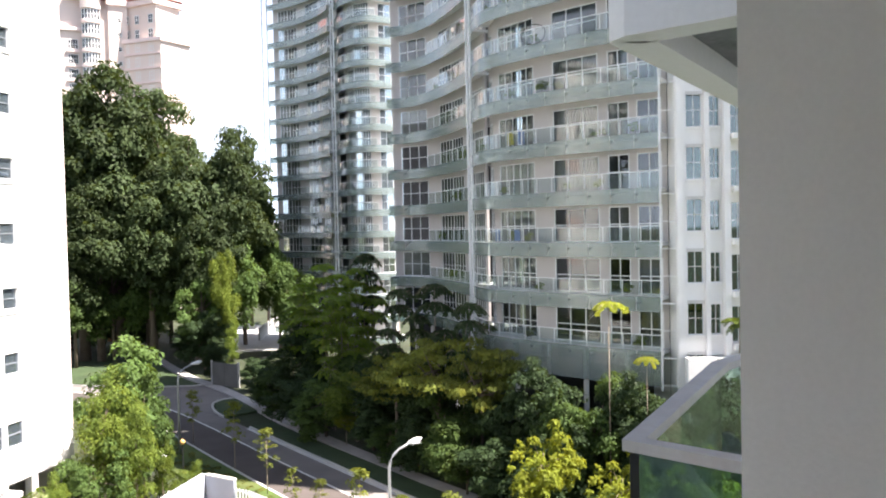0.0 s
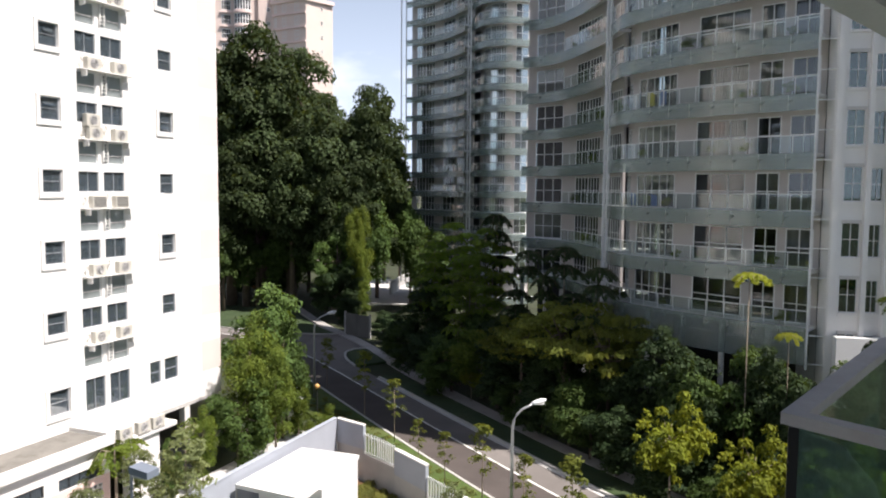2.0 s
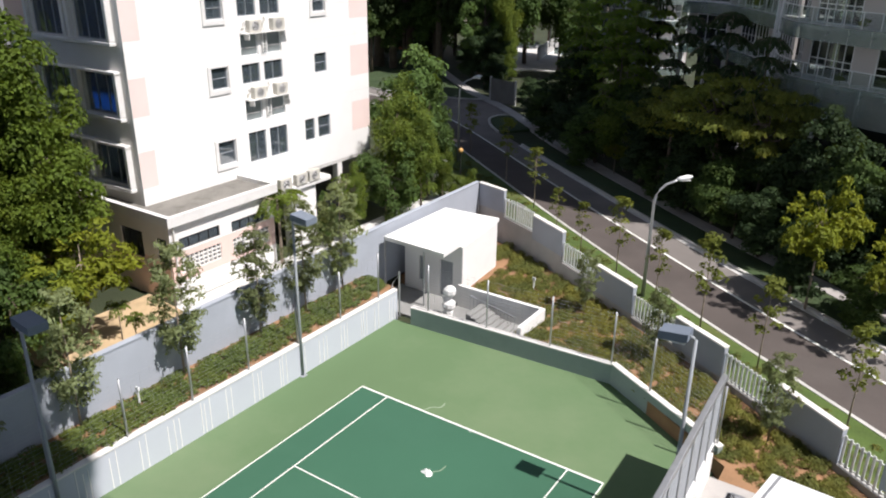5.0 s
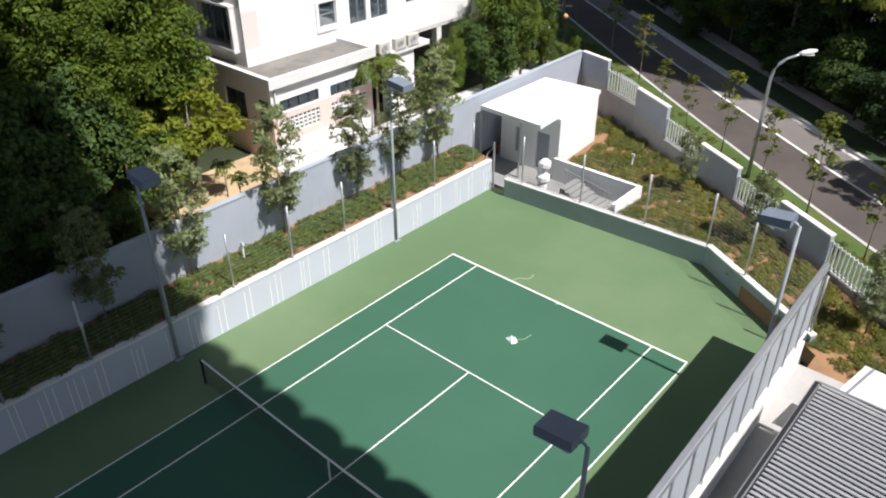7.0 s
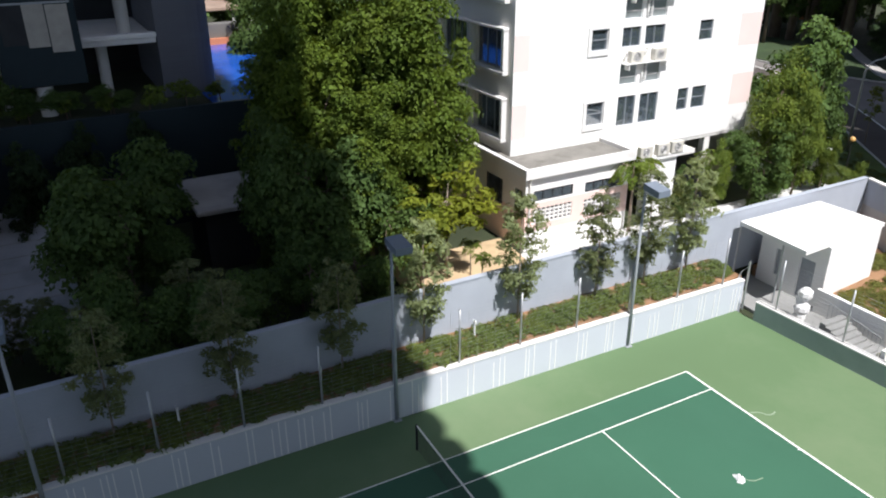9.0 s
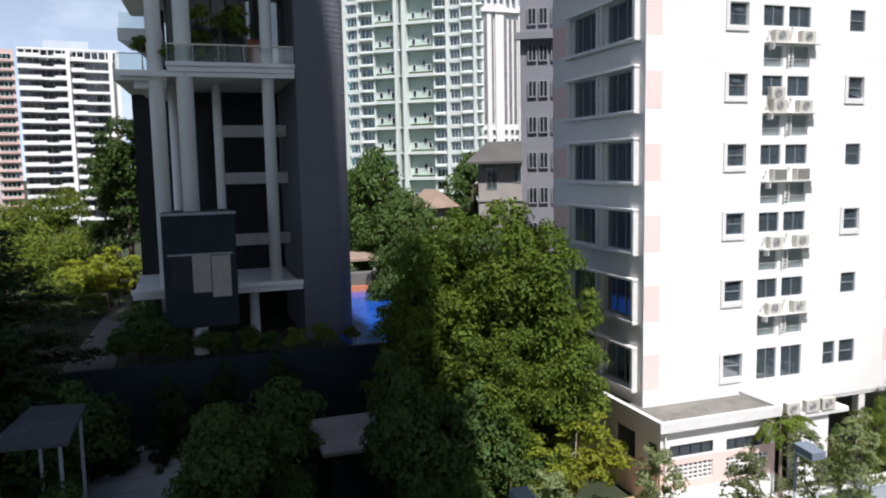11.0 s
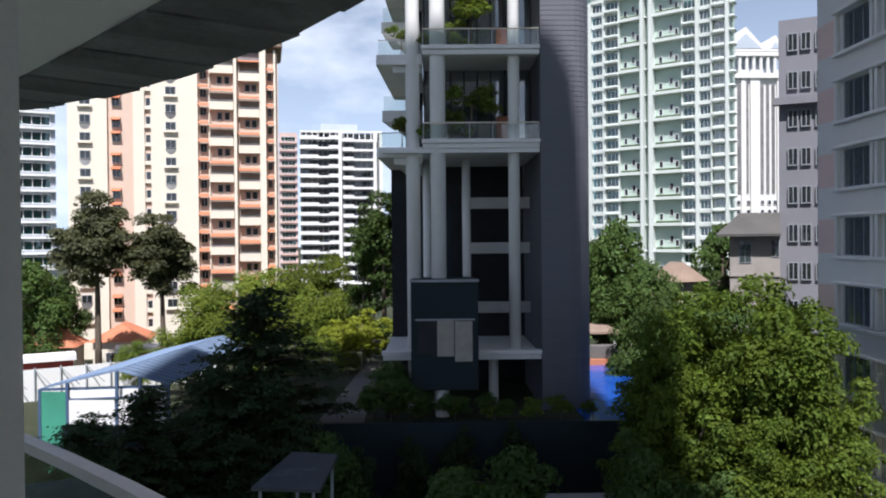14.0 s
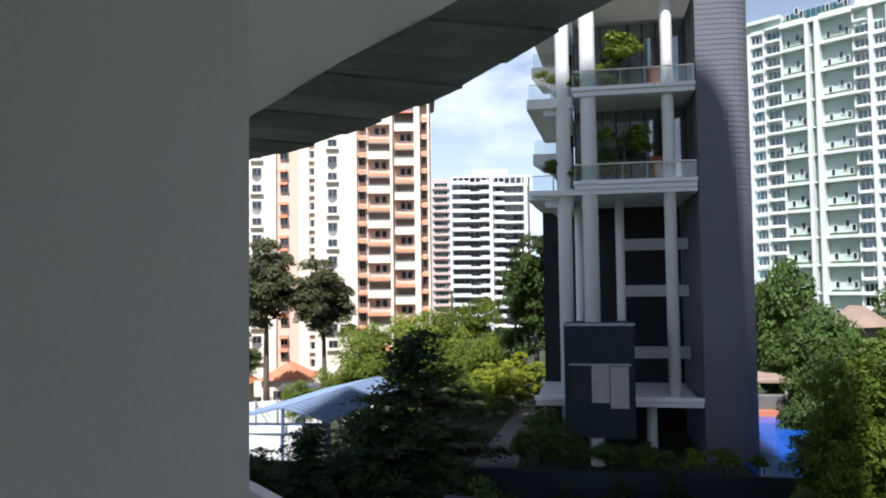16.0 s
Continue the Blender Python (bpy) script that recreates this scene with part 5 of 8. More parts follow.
part("side_wall", Geo().prism([EX(-0.35, 0.25, 0)[:2], EX(-0.15, 0.25, 0)[:2], EX(-0.15, 9, 0)[:2], EX(-0.35, 9, 0)[:2]], 3, 47.5), M["white"], ew)
part("pilaster", Geo().prism([EX(1.37, -0.28, 0)[:2], EX(1.64, -0.28, 0)[:2], EX(1.64, -0.005, 0)[:2], EX(1.37, -0.005, 0)[:2]], 3, 47.5), M["white"], ew)
part("pilaster", Geo().prism([EX(2.46, -0.5, 0)[:2], EX(2.84, -0.5, 0)[:2], EX(2.84, -0.005, 0)[:2], EX(2.46, -0.005, 0)[:2]], 3, 47.5), M["white"], ew)
part("pilaster", Geo().prism([EX(3.92, -0.3, 0)[:2], EX(4.12, -0.3, 0)[:2], EX(4.12, -0.005, 0)[:2], EX(3.92, -0.005, 0)[:2]], 3, 47.5), M["offwhite"], ew)
part("pilaster", Geo().prism([EX(-0.3, -0.12, 0)[:2], EX(0.05, -0.12, 0)[:2], EX(0.05, -0.005, 0)[:2], EX(-0.3, -0.005, 0)[:2]], 3, 47.5), M["white"], ew)
for u0, z0, u1, z1 in eh:
    window(ew, pose(*EX(u0, 0.08, z0), 0, 0, 12), u1 - u0, z1 - z0, 3 if u1 - u0 > 1 else 2, 2, M["white_steel"], M["teal_pane"], 0.5)
    part("sill", Geo().prism([EX(u0 - 0.03, -0.14, 0)[:2], EX(u1 + 0.03, -0.14, 0)[:2], EX(u1 + 0.03, -0.004, 0)[:2], EX(u0 - 0.03, -0.004, 0)[:2]], z0 - 0.14, z0 - 0.01), M["white"], ew)
plan = lambda a, b, c, d: [EX(a, c, 0)[:2], EX(b, c, 0)[:2], EX(b, d, 0)[:2], EX(a, d, 0)[:2]]
for k in range(13):
    z = 7.1 + EP * k
    part("spandrel", Geo().prism(plan(0.28, 1.3, -0.1, -0.004), z - 0.75, z - 0.55), M["pale_concrete"], ew)
    part("balcony_slab", Geo().prism(plan(2.88, 3.9, -0.9, -0.004), z - 0.35, z), M["white"], ew)
    part("balcony_slab", Geo().prism(plan(4.15, 8.2, -1.3, -0.004), z - 0.35, z), M["white"], ew)
    part("skirt_panel", Geo().prism(plan(4.15, 8.2, -1.36, -1.32), z - 0.75, z + 0.05), M["frost"], ew)
    part("balcony_rail", Geo().prism(plan(4.15, 8.2, -1.34, -1.28), z + 0.95, z + 1.02), M["white_steel"], ew)
    part("rail_glass", Geo().prism(plan(4.15, 8.2, -1.32, -1.305), z + 0.08, z + 0.95), M["rail_glass"], ew)
    for i in range(5):
        part("rail_post", Geo().prism(plan(4.18 + 0.98 * i, 4.23 + 0.98 * i, -1.33, -1.29), z, z + 0.95), M["white_steel"], ew)
pd = thing("podium_wall", "white podium wall with palm shadows", "wall", 0, 0, 0)
part("podium", Geo().prism([EX(0, -1.0, 0)[:2], EX(8, -1.0, 0)[:2], EX(8, -0.3, 0)[:2], EX(0, -0.3, 0)[:2]], 1.0, 9.5), M["white"], pd)
# columns and shaded undercroft below the lowest band
un = thing("undercroft", "shaded undercroft with slim columns below the glass bands", "undercroft", 0, 0, 0)
# near-black back wall: undercroft shade put into its colour
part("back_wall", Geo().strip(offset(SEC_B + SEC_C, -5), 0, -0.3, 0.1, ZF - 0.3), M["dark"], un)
part("edge_beam", Geo().strip(offset(SEC_C, -0.05), 0, -0.3, ZF - 2.2, ZF - 0.97), M["frost"], un, "lower frosted glass band")
for ln in (SEC_B, SEC_C):
    for i in range(6):
        (px, py), h = along(offset(ln, -0.6), length(ln) * i / 6)
        part("column", Geo().tube([(px, py, 0), (px, py, ZF - 0.25)], 0.18, 8), M["offwhite"], un)
# washing and plants on the balconies
random.seed(5)
def clutter(line, s, k, colour, w, h, label, cat):
    (px, py), hd = along(offset(line, -0.25), length(line) * s)
    c = put("balcony_" + cat, None, None, pose(px, py, ZF + P31 * k, 0, 0, math.degrees(hd)), label, cat)
    gg = Geo()
    n = 6
    for i in range(n):
        gg.box(w * i / n, 0.03 * (i % 2), 0.15, w * (i + 1) / n, 0.05 + 0.03 * (i % 2), 0.15 + h * (1 - 0.08 * (i % 3)))
    part("cloth", gg, colour, c)
M["yellow_cloth"] = mat("yellow_cloth", (0.6, 0.5, 0.05), 0.9, 0.1, 2)
M["blue_cloth"] = mat("blue_cloth", (0.12, 0.2, 0.4), 0.9, 0.1, 2)
clutter(SEC_C, 0.33, 4, M["yellow_cloth"], 0.55, 0.95, "yellow towel hung over a balcony rail", "towel")
clutter(SEC_C, 0.39, 4, M["blue_cloth"], 0.5, 1.0, "blue towel hung over a balcony rail", "towel")
clutter(SEC_C, 0.25, 2, M["blue_cloth"], 0.45, 0.9, "dark blue cloth on a balcony", "towel")
clutter(SEC_C, 0.36, 2, M["blue_cloth"], 0.5, 0.8, "dark blue cloth on a balcony", "towel")
ring = thing("round_frame", "large round black hoop leaning on a balcony rail", "hoop", *along(offset(SEC_C, 0.06), length(SEC_C) * 0.5)[0], ZF + P31 * 6 + 0.62, -25)
part("hoop", Geo().tube([(0.95 * math.cos(a * math.pi / 16), 0, 0.68 * math.sin(a * math.pi / 16)) for a in range(33)], 0.035, 6), M["black"], ring)


# ---- the tall dark block on columns, with its terrace and pool ----
random.seed(31)
TX = -45.0
tw = thing("column_tower", "dark residential tower with round white columns and garden balconies", "tower block", TX, 0, 0)
CLAD = [(-0.35, 6.4), (0.0, 6.4), (0.0, 8.1), (-0.04, 8.45), (-0.14, 8.77), (-0.33, 9.06), (-0.6, 9.28), (-0.95, 9.43), (-1.4, 9.5), (-14, 9.5), (-14, 6.4)]
core = part("clad_wall", Geo().prism([(x * 0.997 - 0.02, 6.42 + (y - 6.4) * 0.99) for x, y in CLAD], 7.0, 60), M["slate_tile"], tw, "grey horizontally ribbed cladding with a rounded end")
course = Geo().prism(CLAD, 0, 0.27).mesh("course", M["slate_tile"])
for i in range(176):
    put("course", course, core, pose(0, 0, 7.0 + 0.3 * i))
SL = [11.1, 23.7, 29.26, 34.9, 40.5]
for i, z in enumerate(SL):
    part("slab", Geo().soft(-9, -0.62 if i else -3.1, z - 0.55, 0.0, 6.35, z - 0.25, 0.03), M["white"], tw)
    part("slab_edge", Geo().soft(-0.5, -0.68 if i else -3.16, z - 0.25, 0.12, 6.38, z, 0.03), M["white"], tw)
    if i:
        part("rail_glass", Geo().box(0.02, -0.6, z + 0.05, 0.035, 6.3, z + 0.85), M["rail_glass"], tw)
        part("handrail", Geo().tube([(0.03, -0.6, z + 0.95), (0.03, 6.3, z + 0.95)], 0.045, 6), M["cream"], tw)
        for j in range(6):
            part("rail_post", Geo().box(0.0, -0.6 + 1.37 * j, z, 0.05, -0.55 + 1.37 * j, z + 0.95), M["steel"], tw)
        # the set-back glazing of the storey
        part("glazing", Geo().box(-4.0, -0.6, z, -3.9, 6.3, z + 4.9), M["pane"], tw, "dark full-height glazing")
        for j in range(9):
            part("mullion", Geo().box(-3.9, -0.6 + 0.86 * j, z, -3.8, -0.52 + 0.86 * j, z + 4.9), M["black"], tw)
        # near-black sheet: darkness of the rooms as colour
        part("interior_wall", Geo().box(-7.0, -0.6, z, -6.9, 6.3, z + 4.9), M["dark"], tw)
        part("screen_panel", Geo().box(-3.7, 4.1, z, -3.55, 4.9, z + 1.9), M["orange"], tw, "orange screen panel")
    # the lower wing to the left, half a storey down
    if i:
        zl = z - 0.4
        part("slab", Geo().prism([(-12, -2.9), (-0.8, -3.4), (-0.6, -3.3), (-0.6, -0.66), (-12, -0.66)], [zl - 0.6, zl - 0.6, zl - 0.6, zl - 0.6, zl - 0.6], zl), M["white"], tw)
        part("under_slab", Geo().prism([(-12, -1.6), (-1.0, -2.4), (-1.0, -0.7), (-12, -0.7)], zl - 1.0, zl - 0.6), M["soffit"], tw)
        part("rail_glass", Geo().box(-0.7, -3.25, zl + 0.05, -0.68, -0.7, zl + 0.85), M["rail_glass"], tw)
        part("handrail", Geo().box(-0.72, -3.25, zl + 0.85, -0.66, -0.7, zl + 0.9), M["steel"], tw)
        part("balcony_tray", Geo().prism([(-7.4, -2.7), (-2.9, -3.2), (-2.9, -0.8), (-7.4, -0.8)], [zl + 2.0, zl + 1.9, zl + 1.9, zl + 2.0], zl + 2.6), M["white"], tw)
        part("tray_glass", Geo().box(-2.96, -3.1, zl + 2.6, -2.94, -1.6, zl + 3.5), M["rail_glass"], tw)
        part("tray_under", Geo().prism([(-7.4, -1.8), (-3.4, -2.2), (-3.4, -0.8), (-7.4, -0.8)], zl + 1.4, zl + 1.9), M["soffit"], tw)
        # shade of the lower wing painted as a dark wall
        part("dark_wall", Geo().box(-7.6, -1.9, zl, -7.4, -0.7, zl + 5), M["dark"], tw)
for (y, x, r, a, b) in ((0.28, -0.55, 0.46, 7.0, 60), (-1.22, -0.9, 0.42, 7.5, 60), (4.88, -0.8, 0.35, 11.1, 60), (2.1, -4.0, 0.27, 11.1, 23.2), (-0.46, -4.0, 0.24, 7.5, 23.2), (0.4, 1.2, 0.4, 5.0, 9.3), (3.6, -1.6, 0.3, 7.0, 10.6)):
    part("column", Geo().tube([(x, y, a), (x, y, (a + b) / 2), (x, y, b)], r, 18), M["white"], tw, smooth=True)
# lobby's depth of shade is put into this wall's colour
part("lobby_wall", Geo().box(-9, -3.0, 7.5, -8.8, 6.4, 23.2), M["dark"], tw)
for z in (12.9, 16.8, 19.75):
    part("lobby_beam", Geo().box(-5.0, 2.2, z, -4.6, 6.3, z + 0.72), M["pale_concrete"], tw)
part("lobby_panel", Geo().box(-5.0, -1.0, 12.0, -4.8, 1.2, 20.0), M["dark_clad"], tw)
part("storey_ceiling", Geo().box(-9, -3.0, 22.9, -0.1, 6.35, 23.14), M["soffit"], tw)
bx = part("bay_box", Geo().soft(-2.2, -1.35, 9.1, 1.8, 2.5, 15.4, 0.04), M["dark_clad"], tw, "projecting dark glass box")
part("box_edge", Geo().box(1.8, -1.4, 15.3, 1.9, 2.55, 15.45), M["grey_steel"], bx)
for a, b, z0, z1, mm in ((-0.95, 0.1, 11.2, 13.1, "dark"), (0.14, 1.1, 11.05, 13.1, "curtain"), (1.15, 2.15, 10.75, 13.05, "curtain")):
    part("blind", Geo().box(1.8, a, z0, 1.83, b, z1), M[mm], bx, "lowered pale blind" if mm == "curtain" else "dark open window")
part("window_rail", Geo().box(1.8, -1.1, 13.1, 1.86, 2.3, 13.2), M["grey_steel"], bx)

PZ = 7.5
setting("terrace", Geo().prism([(-41, -14), (-41, 18), (-95, 18), (-95, -14)][::-1], 1.4, PZ), M["forest"], "planted podium terrace around the tower", "terrace")
setting("terrace_path", Geo().prism([(-41.0, -6.7), (-41.0, -4.0), (-64, -4.45), (-64, -5.7)][::-1], PZ - 0.1, PZ + 0.03), M["old_asphalt"], "pale stone path across the terrace", "path")
setting("terrace_wall", Geo().box(-41.0, -20, 1.4, -40.7, 18, PZ + 0.35), M["dark_clad"], "dark low wall along the terrace edge", "wall")
setting("pool_water", Geo().box(-60.5, 8.4, PZ - 0.1, -42.0, 17.5, PZ + 0.06), M["water"], "deep blue swimming pool water", "pool")
setting("pool_edge", Geo().box(-61.0, 8.4, PZ, -60.5, 17.5, PZ + 0.5), M["orange"], "orange tiled far edge of the pool", "pool")
setting("pool_wall", Geo().box(-62.2, 7, PZ, -61.0, 17.5, PZ + 1.5), M["shade_wall"], "grey weathered wall behind the pool", "wall")
sl = thing("service_lane_roof", "low brown walkway roof beyond the pool", "roof", -66, 12, PZ)
part("roof_sheet", Geo().soft(-3, -5, 2.2, 3, 3.5, 2.5, 0.05), M["brown_roof"], sl)
for y in (-4.5, -1, 3):
    part("roof_post", Geo().box(2.5, y, 0, 2.7, y + 0.2, 2.2), M["pale_concrete"], sl)
setting("driveway_west", Geo().prism([(-30.5, -7.5), (-30.5, 0.1), (-40.7, -0.6), (-40.7, -9.5)][::-1], 1.3, [1.56, 1.56, 3.7, 3.7][::-1]), M["wet_paving"], "pale glossy paved ramp below the terrace", "driveway")
joints = Geo()
for i in range(9):
    u = (i + 0.5) / 9
    x = -30.5 - 10.2 * u
    joints.prism([(x, -7.5 - 2 * u), (x - 0.06, -7.5 - 2 * u), (x - 0.06, 0.1 - 0.7 * u), (x, 0.1 - 0.7 * u)][::-1], 1.4 + 2.14 * u, 1.575 + 2.14 * u)
setting("driveway_joints", joints, M["concrete"], "dark drain joints across the ramp", "joint")
# blue panel added on the wall as a painted reflection of the pool
setting("pool_window", Geo().box(-40.69, 10.3, 4.5, -40.64, 10.62, 6.3), M["water"], "narrow blue strip on the terrace wall imitating a pool reflection", "window")
gc = thing("flat_canopy", "weathered grey flat canopy sheet among dark trees", "canopy", -33, -5.6, 0)
part("sheet", Geo().prism([(-0.5, 1.27), (-1.0, -0.83), (3.9, -1.5), (4.2, 1.2)], 8.1, 8.25), M["sheet_grey"], gc)
for x, y in ((-0.5, 1.0), (3.9, 0.9), (3.7, -1.2), (-0.8, -0.6)):
    part("post", Geo().box(x - 0.06, y - 0.06, 1.5, x + 0.06, y + 0.06, 8.1), M["grey_steel"], gc)
pv = thing("pavilion", "low grey-brown pavilion roof in the shade", "pavilion", -35.8, 7.5, 1.5)
part("roof_sheet", Geo().soft(-2.6, -2.2, 3.0, 2.4, 2.6, 3.25, 0.05), M["paving"], pv)
# near-black box stands for the shade under the roof
part("wall", Geo().box(-2.2, -1.8, 0, 2.0, 2.2, 3.0), M["dark"], pv)

# the work shed with a blue-grey roof
sh = thing("site_shed", "open work shed with a blue-grey sheet metal roof", "shed", 0, 0, 0)
R0, R1 = Vector((*polar(112.76, 52), 9.66)), Vector((*polar(105.65, 68), 9.66))
ER, EL = Vector((*polar(109.4, 52), 8.56)), Vector((*polar(117.5, 54.4), 8.5))
for e in (ER, EL):
    vs = [R0, R1, R1 + (e - R0), e]
    part("roof_sheet", Geo().add(vs + [v - Vector((0, 0, 0.07)) for v in vs], [(0, 1, 2, 3), (7, 6, 5, 4), (0, 4, 5, 1), (1, 5, 6, 2), (2, 6, 7, 3), (3, 7, 4, 0)]), M["blue_roof"], sh, "blue-grey ribbed roof sheet")
    ribs = Geo()
    for k in range(1, 24):
        p, q = R0.lerp(R1, k / 24), (e + (R1 - R0) * (k / 24))
        ribs.tube([p + Vector((0, 0, 0.03)), q + Vector((0, 0, 0.03))], 0.03, 4)
    part("roof_ribs", ribs, M["blue_roof"], sh)
for k in (0.0, 0.36, 1.0):
    p = EL.lerp(R0, k)
    part("frame_post", Geo().box(p.x - 0.09, p.y - 0.09, 1.5, p.x + 0.09, p.y + 0.09, p.z - 0.05), M["blue_steel"], sh)
for k in (0.45, 1.0):
    p = R0.lerp(ER, k)
    part("frame_post", Geo().box(p.x - 0.09, p.y - 0.09, 1.5, p.x + 0.09, p.y + 0.09, p.z - 0.05), M["blue_steel"], sh)
part("tie_beam", Geo().strip([EL[:2], ER[:2]], -0.07, 0.07, 8.35, 8.5), M["blue_steel"], sh)
part("tie_beam", Geo().strip([EL.lerp(R0, 0.36)[:2], ER[:2]], -0.06, 0.06, 7.75, 7.87), M["blue_steel"], sh)
part("sheet_wall", Geo().strip([EL.lerp(R0, 0.38)[:2], EL.lerp(R0, 0.97)[:2]], -0.04, 0.04, 3.5, 7.75), M["white"], sh, "white sheeting")
part("sheet_wall", Geo().strip([R0.lerp(ER, 0.03)[:2], R0.lerp(ER, 0.95)[:2]], -0.04, 0.04, 5.6, 7.75), M["white"], sh, "white sheeting")
part("sheet_wall", Geo().strip([EL.lerp(R0, 0.4)[:2], ER[:2]], -0.03, 0.03, 7.87, 8.35), M["white"], sh, "white sheeting")
part("net", Geo().strip([EL[:2], EL.lerp(R0, 0.34)[:2]], -0.03, 0.03, 3.0, 8.3), M["net_green"], sh, "green construction netting")

# hoarding and site cabins
hz_ = thing("site_hoarding", "white site hoarding with steel frames", "hoarding", 0, 0, 0)
HL = [polar(124, 88), polar(112, 90), polar(106, 94)]
part("hoarding_panel", Geo().strip(HL, 0, 0.1, 1.5, 4.75), M["white"], hz_)
for i in range(12):
    (px, py), hh = along(HL, length(HL) * i / 12)
    part("frame_post", Geo().box(px + 0.3, py - 0.06, 1.5, px + 0.42, py + 0.06, 5.0), M["grey_steel"], hz_)
    part("brace", Geo().tube([(px + 0.4, py, 4.85), (px + 0.5, py + 2.0, 3.0)], 0.06, 5), M["grey_steel"], hz_)
for y0, y1, d in ((119.5, 115.5, 94), (112.7, 108.4, 97)):
    cb = thing("site_cabin", "low site cabin with a red band and white roof", "cabin", 0, 0, 0)
    part("wall", Geo().strip([polar(y0, d), polar(y1, d)], 0, -2.5, 1.5, 4.75), M["red"], cb)
    part("roof", Geo().strip([polar(y0 + 0.2, d - 0.5), polar(y1 - 0.2, d - 0.5)], 0, -3.6, 4.75, 5.3), M["white"], cb)

# red-tiled houses
def tiled_house(yaw_, d, w, dep, z0, zw, zr, rz, rm, label):
    hs = thing("house", label, "house", *polar(yaw_, d), z0, rz)
    part("wall", Geo().box(-w / 2, -dep / 2, 0, w / 2, dep / 2, zw), M["cream"], hs)
    o = 0.6
    vs = [(-w / 2 - o, -dep / 2 - o, zw - 0.2), (w / 2 + o, -dep / 2 - o, zw - 0.2), (w / 2 + o, dep / 2 + o, zw - 0.2), (-w / 2 - o, dep / 2 + o, zw - 0.2), (-w / 4, 0, zr), (w / 4, 0, zr)]
    part("roof", Geo().add(vs, [(0, 1, 5, 4), (1, 2, 5), (2, 3, 4, 5), (3, 0, 4), (3, 2, 1, 0)]), rm, hs)
    for s in (-0.25, 0.2):
        window(hs, pose(w * s, -dep / 2 - 0.05, zw * 0.3), 1.2, 1.3, 2, 1)
        window(hs, pose(w / 2 + 0.05, dep * s, zw * 0.3, 0, 0, 90), 1.2, 1.3, 2, 1)
    return hs


tiled_house(117.9, 112, 8, 7, 1.5, 4.7, 7.3, 20, M["orange"], "house with an orange clay tile roof")
tiled_house(116.5, 104, 5, 5, 1.5, 4.0, 5.9, 10, M["orange"], "small house with an orange clay tile roof")
tiled_house(112.3, 106, 6, 6, 1.5, 4.1, 6.0, 10, M["orange"], "small house with an orange clay tile roof")
tiled_house(72.2, 84, 3.6, 3.2, 8.0, 5.4, 7.2, 30, M["brown_roof"], "small house with a brown tiled roof among trees")
dh = thing("dark_roof_house", "low beige house with a dark hipped overhanging roof", "house", *polar(66.6, 69), 1.5, 66)
part("wall", Geo().box(-2.3, -2.0, 0, 1.5, 4.0, 16.3), M["house_wall"], dh)
part("roof", Geo().add([(-3.3, -3.0, 16.3), (1.55, -3.0, 16.3), (1.55, 5.0, 16.3), (-3.3, 5.0, 16.3), (-3.3, -3.0, 16.5), (1.55, -3.0, 16.5), (1.55, 5.0, 16.5), (-3.3, 5.0, 16.5), (-1.6, 0.4, 18.3), (1.55, 0.4, 18.3), (1.55, 1.8, 18.3), (-1.6, 1.8, 18.3)],
                       [(3, 2, 1, 0), (0, 1, 5, 4), (1, 2, 6, 5), (2, 3, 7, 6), (3, 0, 4, 7), (4, 5, 9, 8), (5, 6, 10, 9), (6, 7, 11, 10), (7, 4, 8, 11), (8, 9, 10, 11)]), M["dark_roof"], dh)
part("string_course", Geo().box(-2.4, -2.12, 13.0, 1.5, -2.002, 13.2), M["house_wall"], dh)
for x, w, h in ((-1.6, 0.95, 1.9), (0.85, 0.62, 1.4)):
    window(dh, pose(x, -2.06, 16.0 - h), w, h, 2, 1, M["grey_steel"])


# ---- distant towers ----
def far_block(name, label, yl, yr, d, z0, z1, mm, deep=14, turn=0.0):
    """A block square to the view between two headings; returns it and its frame: u to the right, out towards the viewer."""
    mid = (yl + yr) / 2
    w = 2 * d * math.tan(radians((yl - yr) / 2))
    x, y = polar(mid, d)
    b = thing(name, label, "tower block", x, y, 0, mid + turn)
    part("core", Geo().box(-w / 2, 0.25, -0.12, w / 2, deep, z1), mm, b)
    return b, w


def grid_windows(b, us, zs, w, h, cols=2, fm=None, gm=None, curtain=0.3, y=0.14, rows=1):
    for u in us:
        for z in zs:
            window(b, pose(u - w / 2, y, z), w, h, cols, rows, fm, gm, curtain, 0.08)


# cream tower with orange awnings
ot, W_ = far_block("awning_tower", "cream apartment tower with orange awnings", 115.7, 101.6, 115.0, 1.5, 45.5, M["peach"], 12, -6)
PT = 2.62
for a, c, dd in ((-14.37, -9.25, -0.3), (-5.86, -4.33, -0.1), (-3.4, 2.93, -0.5), (4.4, 4.57, -0.3), (11.58, 12.48, -1.0), (13.6, 13.9, -0.6)):
    part("wall", Geo().box(a, dd, 1.5, c, 0.245, 45.8), M["cream"], ot)
part("pier", Geo().prism([(7.87, 0.24), (7.95, -1.2), (8.35, -1.2), (8.57, 0.24)], 1.5, 46.2), M["cream"], ot, "tapered cream pier")
awn = {}
